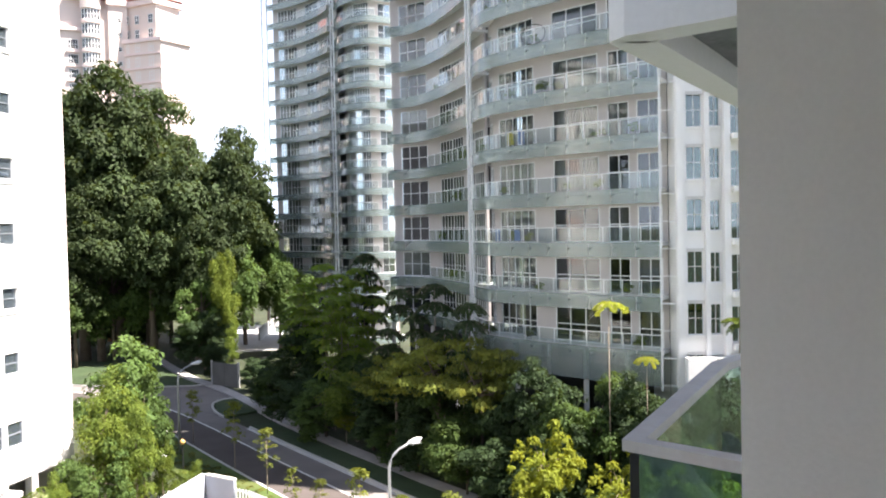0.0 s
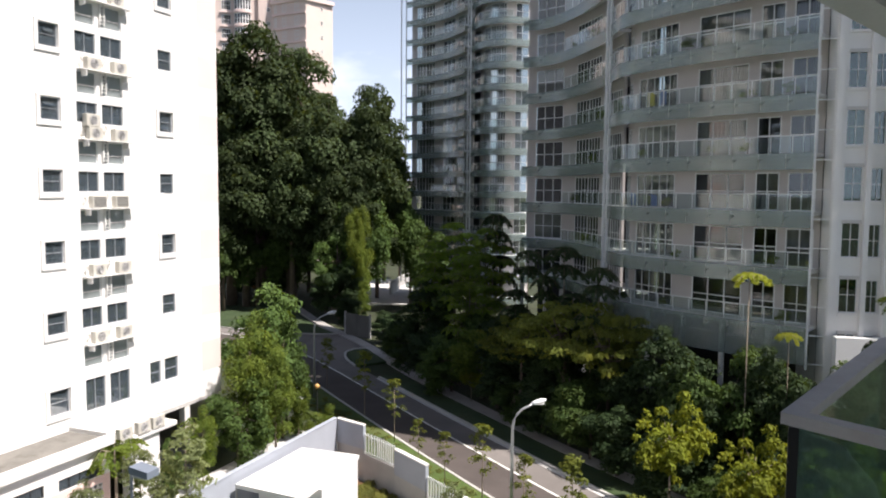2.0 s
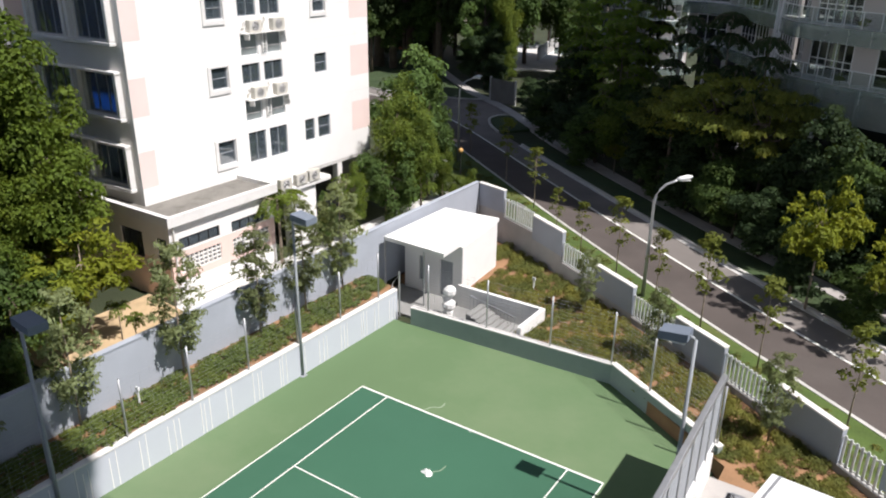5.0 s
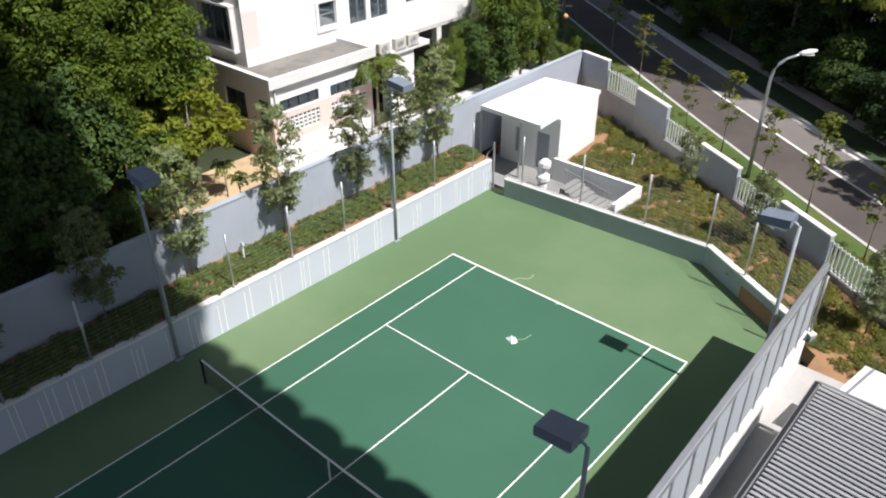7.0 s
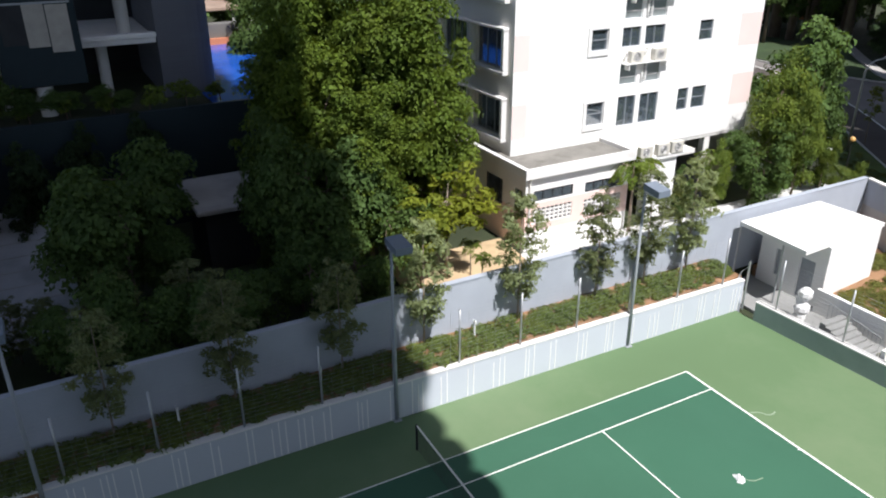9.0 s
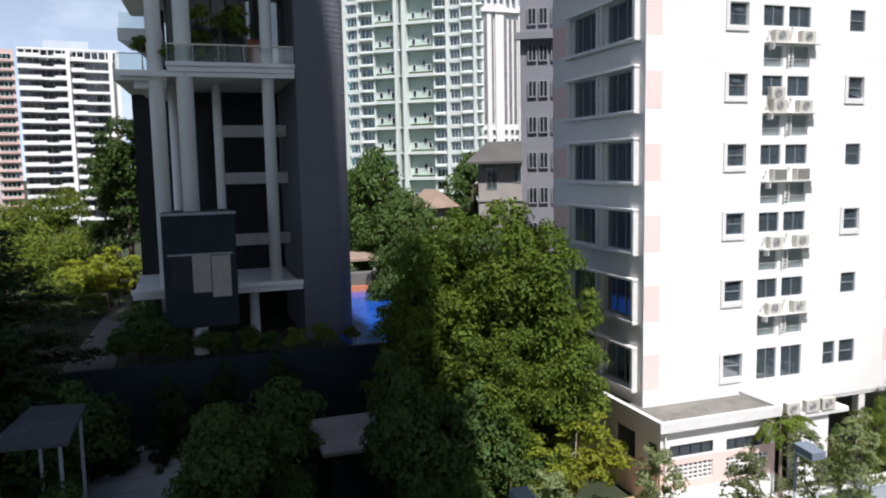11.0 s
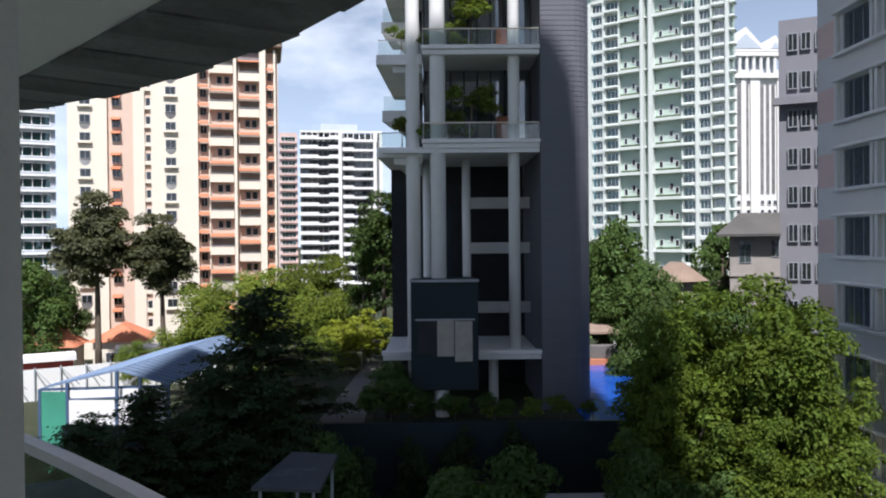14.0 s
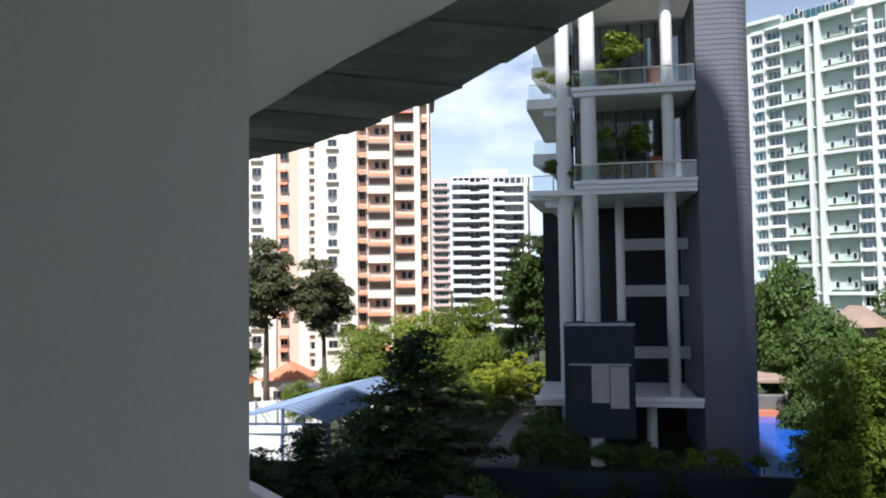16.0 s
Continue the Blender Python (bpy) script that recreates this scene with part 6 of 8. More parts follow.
def awning(u0, u1, z, y=0.0, out=0.9):
    w = round(u1 - u0, 2)
    if (w, out) not in awn:
        awn[(w, out)] = Geo().add([(0, 0, 0), (w, 0, 0), (w, -out, -0.42), (0, -out, -0.42), (0, 0, -0.1), (w, 0, -0.1), (w, -out, -0.5), (0, -out, -0.5)], [(0, 1, 2, 3), (7, 6, 5, 4), (0, 4, 5, 1), (1, 5, 6, 2), (2, 6, 7, 3), (3, 7, 4, 0)]).mesh("awning", M["orange"])
    put("awning", awn[(w, out)], ot, pose(u0, y, z))
bowl = Geo().prism([(0.75 * math.cos(a * math.pi / 8), 0.95 * math.sin(a * math.pi / 8)) for a in range(8, 17)], -0.35, 0).moved(Matrix.Rotation(radians(90), 4, "X")).mesh("planter_bowl", M["dim"])
ledge = Geo().soft(-0.95, -0.45, -0.35, 0.95, 0, 0, 0.05).mesh("window_ledge", M["cream"])
for u, y, z0 in ((-12.1, -0.3, 35.1), (-0.75, -0.5, 36.8)):
    for k in range(14):
        z = z0 + 5.04 - 2.52 * k
        if z < 3:
            break
        window(ot, pose(u - 0.7, y - 0.08, z - 0.55), 1.4, 1.15, 2, 1, M["grey_steel"], M["far_pane"], 0.15, 0.06)
        if k % 2 == 0:
            put("planter_bowl", bowl, ot, pose(u, y - 0.005, z - 0.55))
        else:
            put("window_ledge", ledge, ot, pose(u, y, z - 0.6))
for k in range(9):
    z = 40.5 - 5.0 * k
    for dz in (0.0, -1.95):
        awning(-8.8, -7.5, z + dz, 0.2)
        window(ot, pose(-8.7, 0.16, z + dz - 1.5), 1.1, 1.2, 2, 1, M["trim"], M["far_pane"], 0.1, 0.06)
for k in range(16):
    z = 43.0 - PT * k
    window(ot, pose(-4.2, 0.12, z - 0.6), 0.7, 1.2, 1, 1, M["trim"], M["far_pane"], 0.1, 0.06)
    part("window_ledge", Geo().box(-4.3, -0.12, z - 1.1, -3.4, 0.24, z - 0.65), M["cream"], ot)
    for u0, u1, dz in ((2.95, 4.4, 0.0), (12.5, 13.6, 0.1)):
        awning(u0, u1, z + 0.1 + dz, -0.1, 0.85)
        window(ot, pose(u0 + 0.25, 0.12, z + dz - 1.75), u1 - u0 - 0.5, 1.25, 2, 1, M["trim"], M["far_pane"], 0.15, 0.06)
for u0, u1, z0 in ((4.6, 7.85, 39.96), (8.6, 11.55, 38.95)):
    for k in range(8):
        z = z0 + 5.24 - 5.24 * k
        if z < 4:
            break
        awning(u0, u1, z, -0.3, 1.1)
        # flat darker sheet: the recess shade is its colour
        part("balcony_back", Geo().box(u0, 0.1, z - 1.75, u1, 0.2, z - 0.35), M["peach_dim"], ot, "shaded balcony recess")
        part("balustrade", Geo().box(u0, -0.75, z - 2.95, u1, -0.6, z - 1.95), M["cream"], ot)
        part("balustrade_rail", Geo().box(u0, -0.76, z - 1.8, u1, -0.7, z - 1.72), M["grey_steel"], ot)
        part("balcony_slab", Geo().box(u0, -0.75, z - 3.1, u1, 0.24, z - 2.95), M["cream"], ot)
        for q in (0.3, 0.62):
            window(ot, pose(u0 + (u1 - u0) * q, 0.1, z - 4.55), 0.75, 1.15, 1, 1, M["grey_steel"], M["far_pane"], 0.1, 0.08)
# solid grey box, coloured as the loggia's shade
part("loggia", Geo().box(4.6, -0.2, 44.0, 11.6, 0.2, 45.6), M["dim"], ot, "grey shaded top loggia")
part("roof", Geo().soft(-14.6, -0.8, 45.8, 2.9, 8, 46.8, 0.2).soft(2.9, -1.2, 46.0, 14.9, 9, 46.7, 0.2), M["brown_roof"], ot)
part("roof_hip", Geo().add([(2.9, -1.2, 46.7), (14.9, -1.2, 46.7), (14.9, 9, 46.7), (2.9, 9, 46.7), (7, 4, 49.5), (11, 4, 49.5)], [(0, 1, 5, 4), (1, 2, 5), (2, 3, 4, 5), (3, 0, 4), (3, 2, 1, 0)]), M["brown_roof"], ot)

# white banded block
D = 250.0
# dim grey core carries the shade between the balcony bands
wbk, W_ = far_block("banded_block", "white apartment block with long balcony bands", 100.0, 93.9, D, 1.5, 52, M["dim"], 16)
hw = W_ / 2
for k in range(16):
    z = 4.5 + 3.1 * k
    part("balcony_band", Geo().box(-hw, -1.4, z - 0.1, -0.5, 0.24, z + 0.55), M["white"], wbk)
    part("balcony_band", Geo().box(0.4, -1.4, z - 0.8, hw * 0.8, 0.24, z - 0.15), M["white"], wbk)
    part("parapet", Geo().box(-hw, -1.45, z, -hw * 0.55, -1.35, z + 1.1), M["white"], wbk)
    part("parapet", Geo().box(-hw * 0.3, -1.45, z, -0.5, -1.35, z + 1.1), M["white"], wbk)
    part("parapet", Geo().box(0.4, -1.45, z - 0.7, hw * 0.3, -1.35, z + 0.4), M["white"], wbk)
    window(wbk, pose(-hw + 0.5, 0.1, z + 0.5), hw - 1.5, 2.2, 7, 1, M["grey_steel"], M["far_pane"], 0.6, 0.1)
    window(wbk, pose(1.0, 0.1, z + 0.0), hw * 0.7, 2.0, 5, 1, M["grey_steel"], M["far_pane"], 0.6, 0.1)
for u in (-0.4, hw * 0.82, hw - 0.5):
    part("pier", Geo().box(u - 0.5, -1.5, 1.5, u + 0.5, 0.24, 53), M["white"], wbk)
part("roof_frame", Geo().box(-hw, -1.0, 53.2, hw, 0.24, 53.7).box(-hw, 0.26, 52.0, hw, 10, 53.0), M["white"], wbk)
part("penthouse", Geo().box(-hw * 0.5, 3, 53, hw * 0.4, 9, 56.5), M["haze_grey"], wbk)
for i in range(14):
    part("roof_post", Geo().box(-hw + i * W_ / 14, -0.9, 50.2, -hw + i * W_ / 14 + 0.3, -0.6, 53.2), M["white"], wbk)

# green-tinted white tower
gt, W_ = far_block("balcony_tower", "pale green and white apartment tower with sky terraces", 78.4, 68.4, 177.0, 1.5, 73.0, M["greenish"], 4, -20)
for k in range(24):
    z = 6.2 + 2.925 * k
    top = z > 70
    for a, c in ((-15.9, -13.1), (-12.3, -9.3), (5.75, 8.45), (9.25, 11.7)):
        if top and a > 5:
            continue
        window(gt, pose(a, -0.1, z + 0.3), c - a, 1.9, 3, 1, M["white_steel"], M["teal_pane"], 0.12, 0.1)
        part("spandrel", Geo().box(a, -0.55, z - 0.55, c, 0.0, z + 0.3), M["tower_trim"], gt)
    for a, c in ((-12.5, -9.2), (5.6, 8.2)):
        part("balcony_tray", Geo().soft(a, -1.5, z - 0.5, c, -0.56, z + 0.1, 0.15), M["tower_trim"], gt)
    part("balcony_tray", Geo().soft(12.0, -1.3, z - 0.5, 14.7, 0.2, z + 0.35, 0.25), M["tower_trim"], gt)
    window(gt, pose(12.3, -0.05, z + 0.5), 2.2, 1.7, 2, 1, M["white_steel"], M["haze_pane"], 0.1, 0.1)
    part("end_tray", Geo().soft(15.4, -0.9, z - 0.4, 16.8, 1.6, z + 0.3, 0.3), M["tower_trim"], gt)
for k in range(12):
    z = 9.15 + 5.85 * k
    part("terrace_slab", Geo().box(-8.9, -1.4, z - 0.35, -3.72, 0.24, z + 0.35), M["tower_trim"], gt)
    part("terrace_slab", Geo().box(-0.84, -1.4, z - 0.35, 5.6, 0.24, z + 0.35), M["tower_trim"], gt)
    part("shaft_slab", Geo().box(-2.99, -0.9, z - 0.2, -1.76, 0.24, z + 0.2), M["tower_trim"], gt)
    for a, c in ((-8.6, -4.1), (-0.4, 5.2)):
        part("terrace_planting", Geo().soft(a, -1.2, z + 0.35, c, -0.6, z + 0.75, 0.12), M["planter_green"], gt)
        for q in (0.08, 0.5, 0.72):
            window(gt, pose(a + (c - a) * q, 0.1, z + (1.9 if q == 0.5 else 1.0)), 0.9, 1.5, 1, 1, M["white_steel"], M["far_pane"], 0.0, 0.1)
for a, c, d in ((-16.86, -15.95, 0.9), (-13.1, -12.36, 0.9), (-9.25, -8.92, 0.9), (-3.71, -2.99, 1.7), (-1.76, -0.84, 1.7), (5.42, 5.72, 0.9), (8.45, 9.2, 0.9), (11.7, 12.0, 0.9), (14.86, 15.5, 1.2)):
    part("pier", Geo().box(a, -d, 1.5, c, 0.24, 73.2), M["tower_trim"], gt)
part("roof", Geo().box(-9, -1.6, 72.6, 5.6, 6, 73.4).box(-16.9, -1.2, 75.2, -9.0, 6, 76.0).box(5.6, -1.2, 73.0, 16.5, 6, 73.8), M["tower_trim"], gt)
part("parapet_wall", Geo().box(-16.9, -0.3, 73.0, -9.0, 11, 75.2), M["greenish"], gt)
for i in range(13):
    part("roof_post", Geo().box(-8.6 + 1.1 * i, 0.4, 73.4, -8.5 + 1.1 * i, 0.5, 76.2), M["grey_steel"], gt)
part("roof_screen", Geo().box(-8.7, 0.45, 73.6, 4.8, 0.5, 76.0), M["teal_pane"], gt, "green glass roof screen")
part("roof_turret", Geo().box(5.2, 2, 73.4, 7.0, 5, 78.5).box(10.5, 2, 73.8, 15.5, 8, 77.4), M["tower_trim"], gt)

# white tower with a pediment
D = 300.0
pt, W_ = far_block("pediment_tower", "pale stone tower with a pedimented top", 69.0, 65.0, D, 1.5, 78, M["offwhite"], 18, 25)
hw = W_ / 2
for u in (-0.8, -0.52, -0.24, 0.3, 0.5, 0.7):
    part("dark_strip", Geo().box(hw * u - 0.55, -0.1, 34, hw * u + 0.55, 0.3, 74), M["dim"], pt)
for u in (-0.95, -0.38, -0.05, 0.12, 0.9):
    part("pier", Geo().box(hw * u - 0.9, -0.6, 1.5, hw * u + 0.9, 0.24, 79), M["offwhite"], pt)
part("cornice", Geo().box(-hw - 0.8, -1.2, 76, hw + 0.8, 18.5, 77.4).box(-hw - 0.8, -1.2, 84, hw + 0.8, 18.5, 85.6), M["offwhite"], pt)
for i in range(9):
    part("top_column", Geo().tube([(-hw + i * W_ / 8, -0.2, 77.4), (-hw + i * W_ / 8, -0.2, 84)], 0.65, 8), M["offwhite"], pt)
part("attic", Geo().box(-hw + 1, 1.5, 77.4, hw - 1, 17, 84), M["haze_grey"], pt)
for x0, x1, top in ((-hw - 1, hw * 0.45, 94.5), (hw * 0.35, hw + 1.2, 91.5)):
    xm = (x0 + x1) / 2
    part("pediment", Geo().add([(x0, -1.3, 85.6), (x1, -1.3, 85.6), (xm, -1.3, top), (x0, 18, 85.6), (x1, 18, 85.6), (xm, 18, top)], [(0, 1, 2), (5, 4, 3), (0, 2, 5, 3), (1, 4, 5, 2), (0, 3, 4, 1)]), M["offwhite"], pt)
    part("pediment_face", Geo().prism([(x0 + 2.2, 86.6), (x1 - 2.2, 86.6), (xm, top - 2.4)], 1.32, 1.42).moved(Matrix.Rotation(radians(90), 4, "X")), M["haze_grey"], pt)
grid_windows(pt, [hw * u for u in (-0.8, -0.55, -0.2, 0.3, 0.55, 0.75)], [6 + 3.4 * k for k in range(8)], 1.3, 1.6, 1, M["trim"], M["far_pane"], 0.2, -0.1)

# slim distant towers; the blue-grey ones carry haze in their colour
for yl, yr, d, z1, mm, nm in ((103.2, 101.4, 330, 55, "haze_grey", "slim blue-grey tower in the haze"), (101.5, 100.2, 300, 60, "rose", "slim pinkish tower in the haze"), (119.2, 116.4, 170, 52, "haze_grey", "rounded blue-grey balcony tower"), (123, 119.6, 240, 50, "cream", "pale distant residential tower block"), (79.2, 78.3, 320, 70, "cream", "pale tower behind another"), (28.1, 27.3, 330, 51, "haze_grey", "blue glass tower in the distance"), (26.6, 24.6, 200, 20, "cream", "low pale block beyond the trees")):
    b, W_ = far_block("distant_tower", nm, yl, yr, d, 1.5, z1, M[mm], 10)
    for k in range(int((z1 - 4) / 3.1) if d < 320 or z1 > 60 else 0):
        window(b, pose(-W_ * 0.4, 0.1, 4 + 3.1 * k), W_ * 0.8, 1.9, 4, 1, M["white_steel"], M["teal_pane"], 0.3, 0.15)
        part("band", Geo().box(-W_ / 2, -0.7, 3.2 + 3.1 * k, W_ / 2, 0.24, 3.6 + 3.1 * k), M["white" if d < 200 else mm], b)

# grey block behind the white one
D = 70.0
gb, W_ = far_block("grey_block", "weathered grey apartment block in the shade", 65.4, 60.5, D, 1.5, 36, M["block_grey"], 20, 0)
for k in range(10):
    z = 4.5 + 3.2 * k
    grid_windows(gb, [-1.9, -0.9, 0.2, 1.6], [z], 0.8, 1.5, 2, M["grey_steel"], M["far_pane"], 0.4, 0.05)
part("cornice", Geo().box(-W_ / 2 - 0.4, -0.5, 28.8, W_ / 2, 0.24, 29.4), M["block_grey"], gb)

# pink and white towers over the big trees
pk, W_ = far_block("pink_tower", "pale pink and cream apartment tower with bay windows", 39.5, 35.3, 170.0, 1.5, 66, M["rose_wall"], 16, 0)
P0 = 12.7 / 2
pk_win = lambda b, u, z, w, h, n, y, r=0: window(b, pose(u, y, z, 0, 0, r), w, h, n, 2, M["trim"], M["far_pane"], 0.2, 0.12)
part("wall", Geo().box(-P0, -0.05, 1.5, -P0 + 4.2, 0.24, 59.2), M["rose_wall"], pk)
part("wall", Geo().box(P0 - 3.6, -0.4, 1.5, P0, 0.24, 66), M["rose_wall"], pk)
bow = [(-2.2 + 3.4 * i / 6, -1.2 - 0.75 * math.sin(math.pi * i / 6)) for i in range(7)]
for k in range(18):
    z = 62.3 - 2.95 * k
    if z < 59:
        pk_win(pk, -P0 + 1.5, z - 1.1, 1.9, 2.0, 4, -0.14)
        part("sill_band", Geo().soft(-P0 + 1.2, -0.5, z - 1.75, -P0 + 3.7, -0.06, z - 1.3, 0.08), M["pinkwash"], pk)
    pk_win(pk, -P0 + 4.5, z - 1.1, 1.5, 2.0, 3, 0.1)
    part("sill_band", Geo().soft(-P0 + 4.1, -0.4, z - 1.75, -P0 + 6.3, 0.2, z - 1.3, 0.08), M["pinkwash"], pk)
    part("bow_wall", Geo().strip(bow, 0, -0.3, z - 1.9, z - 1.1), M["rose_wall"], pk)
    part("bow_sill", Geo().strip(bow, 0.3, -0.3, z - 1.75, z - 1.35), M["pinkwash"], pk)
    for i in range(6):
        (ax, ay), (bx, by) = bow[i], bow[i + 1]
        pk_win(pk, ax, z - 1.1, math.dist(bow[i], bow[i + 1]), 2.15, 1, ay, math.degrees(math.atan2(by - ay, bx - ax)))
    pk_win(pk, P0 - 1.9, z - 1.0, 0.8, 0.9, 1, -0.45)
part("bow_core", Geo().box(-2.2, -1.1, 1.5, 1.2, 0.24, 64.5), M["dim"], pk)
part("bow_top", Geo().strip(bow, 0.35, -0.6, 63.4, 65.4), M["rose_wall"], pk)
part("cornice", Geo().soft(-P0 - 0.4, -0.7, 58.9, -P0 + 4.3, 0.24, 59.6, 0.1), M["pinkwash"], pk)
part("cornice", Geo().soft(P0 - 4.0, -0.9, 64.6, P0 + 0.4, 0.24, 65.8, 0.15), M["pinkwash"], pk)
part("roof", Geo().add([(-P0 + 1, -1.5, 65.6), (P0 - 3.8, -2.2, 65.6), (P0 - 3.8, 14, 65.6), (-P0 + 1, 14, 65.6), (-1.5, 5, 73), (0.0, 5, 73)], [(0, 1, 5, 4), (1, 2, 5), (2, 3, 4, 5), (3, 0, 4), (3, 2, 1, 0)]), M["rose_tile"], pk, "rose tiled hipped roof")
# its twin, set corner-on: one flank in shade, the other in full sun
X0, Y0 = polar(33.1, 164.0)
pk2 = thing("pink_tower", "pale pink and cream apartment tower seen corner-on", "tower block", X0, Y0, 0, 33.1)
LF, RF = (-7.2, 5.6), (5.7, 4.2)
part("core", Geo().prism([(0, 0), (RF[0], RF[1]), (RF[0] - 6, 16), (LF[0], 16), (LF[0], LF[1])], 1.5, 57.2), M["rose_wall"], pk2)
part("top_core", Geo().prism([(-0.8, 1.6), (RF[0] - 2.0, RF[1] + 0.6), (RF[0] - 6, 15), (LF[0] + 0.6, 15), (LF[0] + 0.6, LF[1] + 1)], 57.2, 66), M["rose_wall"], pk2)
la, ra = math.degrees(math.atan2(-LF[1], -LF[0])), math.degrees(math.atan2(RF[1], RF[0]))
for k in range(18):
    z = 62.0 - 2.95 * k
    for q, w in ((0.06, 0.7), (0.3, 1.1), (0.66, 1.2)):
        s_ = 0.06 if z < 58 else -0.9
        window(pk2, pose(LF[0] * (1 - q) + 0.06, LF[1] * (1 - q) - 0.06 - s_ + 0.06, z - 1.1, 0, 0, la), w, 1.9, 2, 2, M["trim"], M["far_pane"], 0.2, 0.12)
    if z < 58:
        part("sill_band", Geo().strip([(LF[0] * 0.98, LF[1] * 0.98), (0, 0)], 0.02, 0.35, z - 1.75, z - 1.4), M["pinkwash"], pk2)
        pk_win(pk2, RF[0] * 0.55, z - 0.7, 0.6, 0.8, 1, RF[1] * 0.55 - 0.1, ra)
part("cornice", Geo().strip([LF, (0, 0), RF], -0.3, 0.6, 56.9, 57.7), M["pinkwash"], pk2)
part("cornice", Geo().prism([(-1.2, 0.8), (RF[0] - 1.2, RF[1] + 0.2), (RF[0] - 5, 15.4), (LF[0], 15.4), (LF[0], LF[1] + 0.6)], 64.6, 65.6), M["pinkwash"], pk2)
part("roof", Geo().add([(-1.4, 0.6, 66), (RF[0] - 1.0, RF[1], 66), (RF[0] - 6, 16, 66), (LF[0] - 0.2, 16, 66), (LF[0] - 0.2, LF[1] + 0.4, 66), (-1.5, 9, 73)], [(0, 1, 5), (1, 2, 5), (2, 3, 5), (3, 4, 5), (4, 0, 5), (4, 3, 2, 1, 0)]), M["rose_tile"], pk2, "rose tiled pyramid roof")


# ---- trees and planting ----
rng = np.random.default_rng(7)


def unit(n):
    v = rng.normal(size=(n, 3))
    return v / np.linalg.norm(v, axis=1, keepdims=True)


def leaf_mesh(name, points, normals, size, material, slim=0.45):
    """One small pointed leaf at every point."""
    n = len(points)
    nz = normals / np.linalg.norm(normals, axis=1, keepdims=True)
    t = np.cross(nz, unit(n))
    t /= np.linalg.norm(t, axis=1, keepdims=True) + 1e-9
    b = np.cross(nz, t)
    L = (size * 1.25 * rng.uniform(0.6, 1.3, n))[:, None]
    v = np.stack([points - t * L * 0.4 + b * L * slim, points - t * L * 0.4 - b * L * slim, points + t * L * 0.6 - nz * L * 0.12], 1).reshape(-1, 3)
    me = bpy.data.meshes.new(name)
    me.vertices.add(3 * n)
    me.vertices.foreach_set("co", v.ravel().astype(np.float32))
    me.loops.add(3 * n)
    me.loops.foreach_set("vertex_index", np.arange(3 * n, dtype=np.int32))
    me.polygons.add(n)
    me.polygons.foreach_set("loop_start", np.arange(0, 3 * n, 3, dtype=np.int32))
    me.update()
    me.validate()
    me.materials.append(material)
    return me


def clumps(centre, radii, n, r, low=-0.7, heads=9):
    """Clump centres spread through an uneven crown."""
    m = max(5, n // heads)
    h = unit(m * 4)
    h = h[h[:, 2] > low][:m] * rng.uniform(0.4, 0.84, (m, 1))     # the heads of the main limbs
    i = rng.integers(0, m, n)
    u = unit(n)
    p = h[i] + u * (rng.uniform(0.3, 1.0, n) ** 0.5 * rng.uniform(0.32, 0.55, m)[i])[:, None]
    p[:, 2] = np.maximum(p[:, 2], low - 0.2)
    return np.array(centre) + p * np.array(radii), r * rng.uniform(0.5, 1.3, n)


def sprinkle(c, r, n, flat=0.75):
    """Leaves over the outsides of the clumps, turned outwards and up."""
    i = rng.choice(len(c), n, p=r ** 2 / (r ** 2).sum())
    d = unit(n)
    d[:, 2] = np.where(d[:, 2] < -0.35, -d[:, 2], d[:, 2])
    p = c[i] + d * (1.3 * r[i] * rng.uniform(0.0, 1.0, n) ** 0.3)[:, None] * np.array([1, 1, flat])
    return p, d * 0.75 + unit(n) * 0.5 + np.array([0.1, 0, 0.35])


def trunk_geo(h, r0, c, lean=0.3, limbs=9, r_top=0.35):
    g = Geo()
    pts = [(0, 0, 0), (lean * 0.3, 0, h * 0.3), (lean * 0.5, lean * 0.4, h * 0.62), (lean, lean * 0.2, h)]
    g.tube(pts, [r0 * 1.25, r0, r0 * 0.75, r0 * r_top], 9)
    for i in rng.choice(len(c), min(limbs, len(c)), replace=False):
        k = rng.uniform(0.45, 0.95)
        s = Vector(pts[2]) * k + Vector(pts[3]) * (1 - k) if k < 0.6 else Vector(pts[1]).lerp(Vector(pts[3]), k)
        e = Vector(c[i])
        m = s.lerp(e, 0.5) + Vector((0, 0, 0.08 * h * rng.uniform(-0.3, 0.6)))
        g.tube([s, m, e], [r0 * 0.45, r0 * 0.28, r0 * 0.08], 6)
    return g


def frond(g_pts, g_nrm, base, heading, length_, rise, droop, width, n=26):
    """Leaflets along an arching rib."""
    for k in range(n):
        s = (k + 1) / n
        x = base + np.array([math.cos(heading), math.sin(heading), 0]) * length_ * s * (1 - 0.15 * s) + np.array([0, 0, rise * s - droop * s * s])
        w = width * math.sin(math.pi * min(1, 0.15 + s * 0.85)) + 0.05
        side = np.array([-math.sin(heading), math.cos(heading), -0.25])
        for q in (-1, -0.5, 0.5, 1):
            g_pts.append(x + q * w * side * np.array([1, 1, 1 if q > 0 else -1]))
            g_nrm.append(np.array([0.3 * math.cos(heading), 0.3 * math.sin(heading), 1.0]) + 0.35 * rng.normal(size=3))


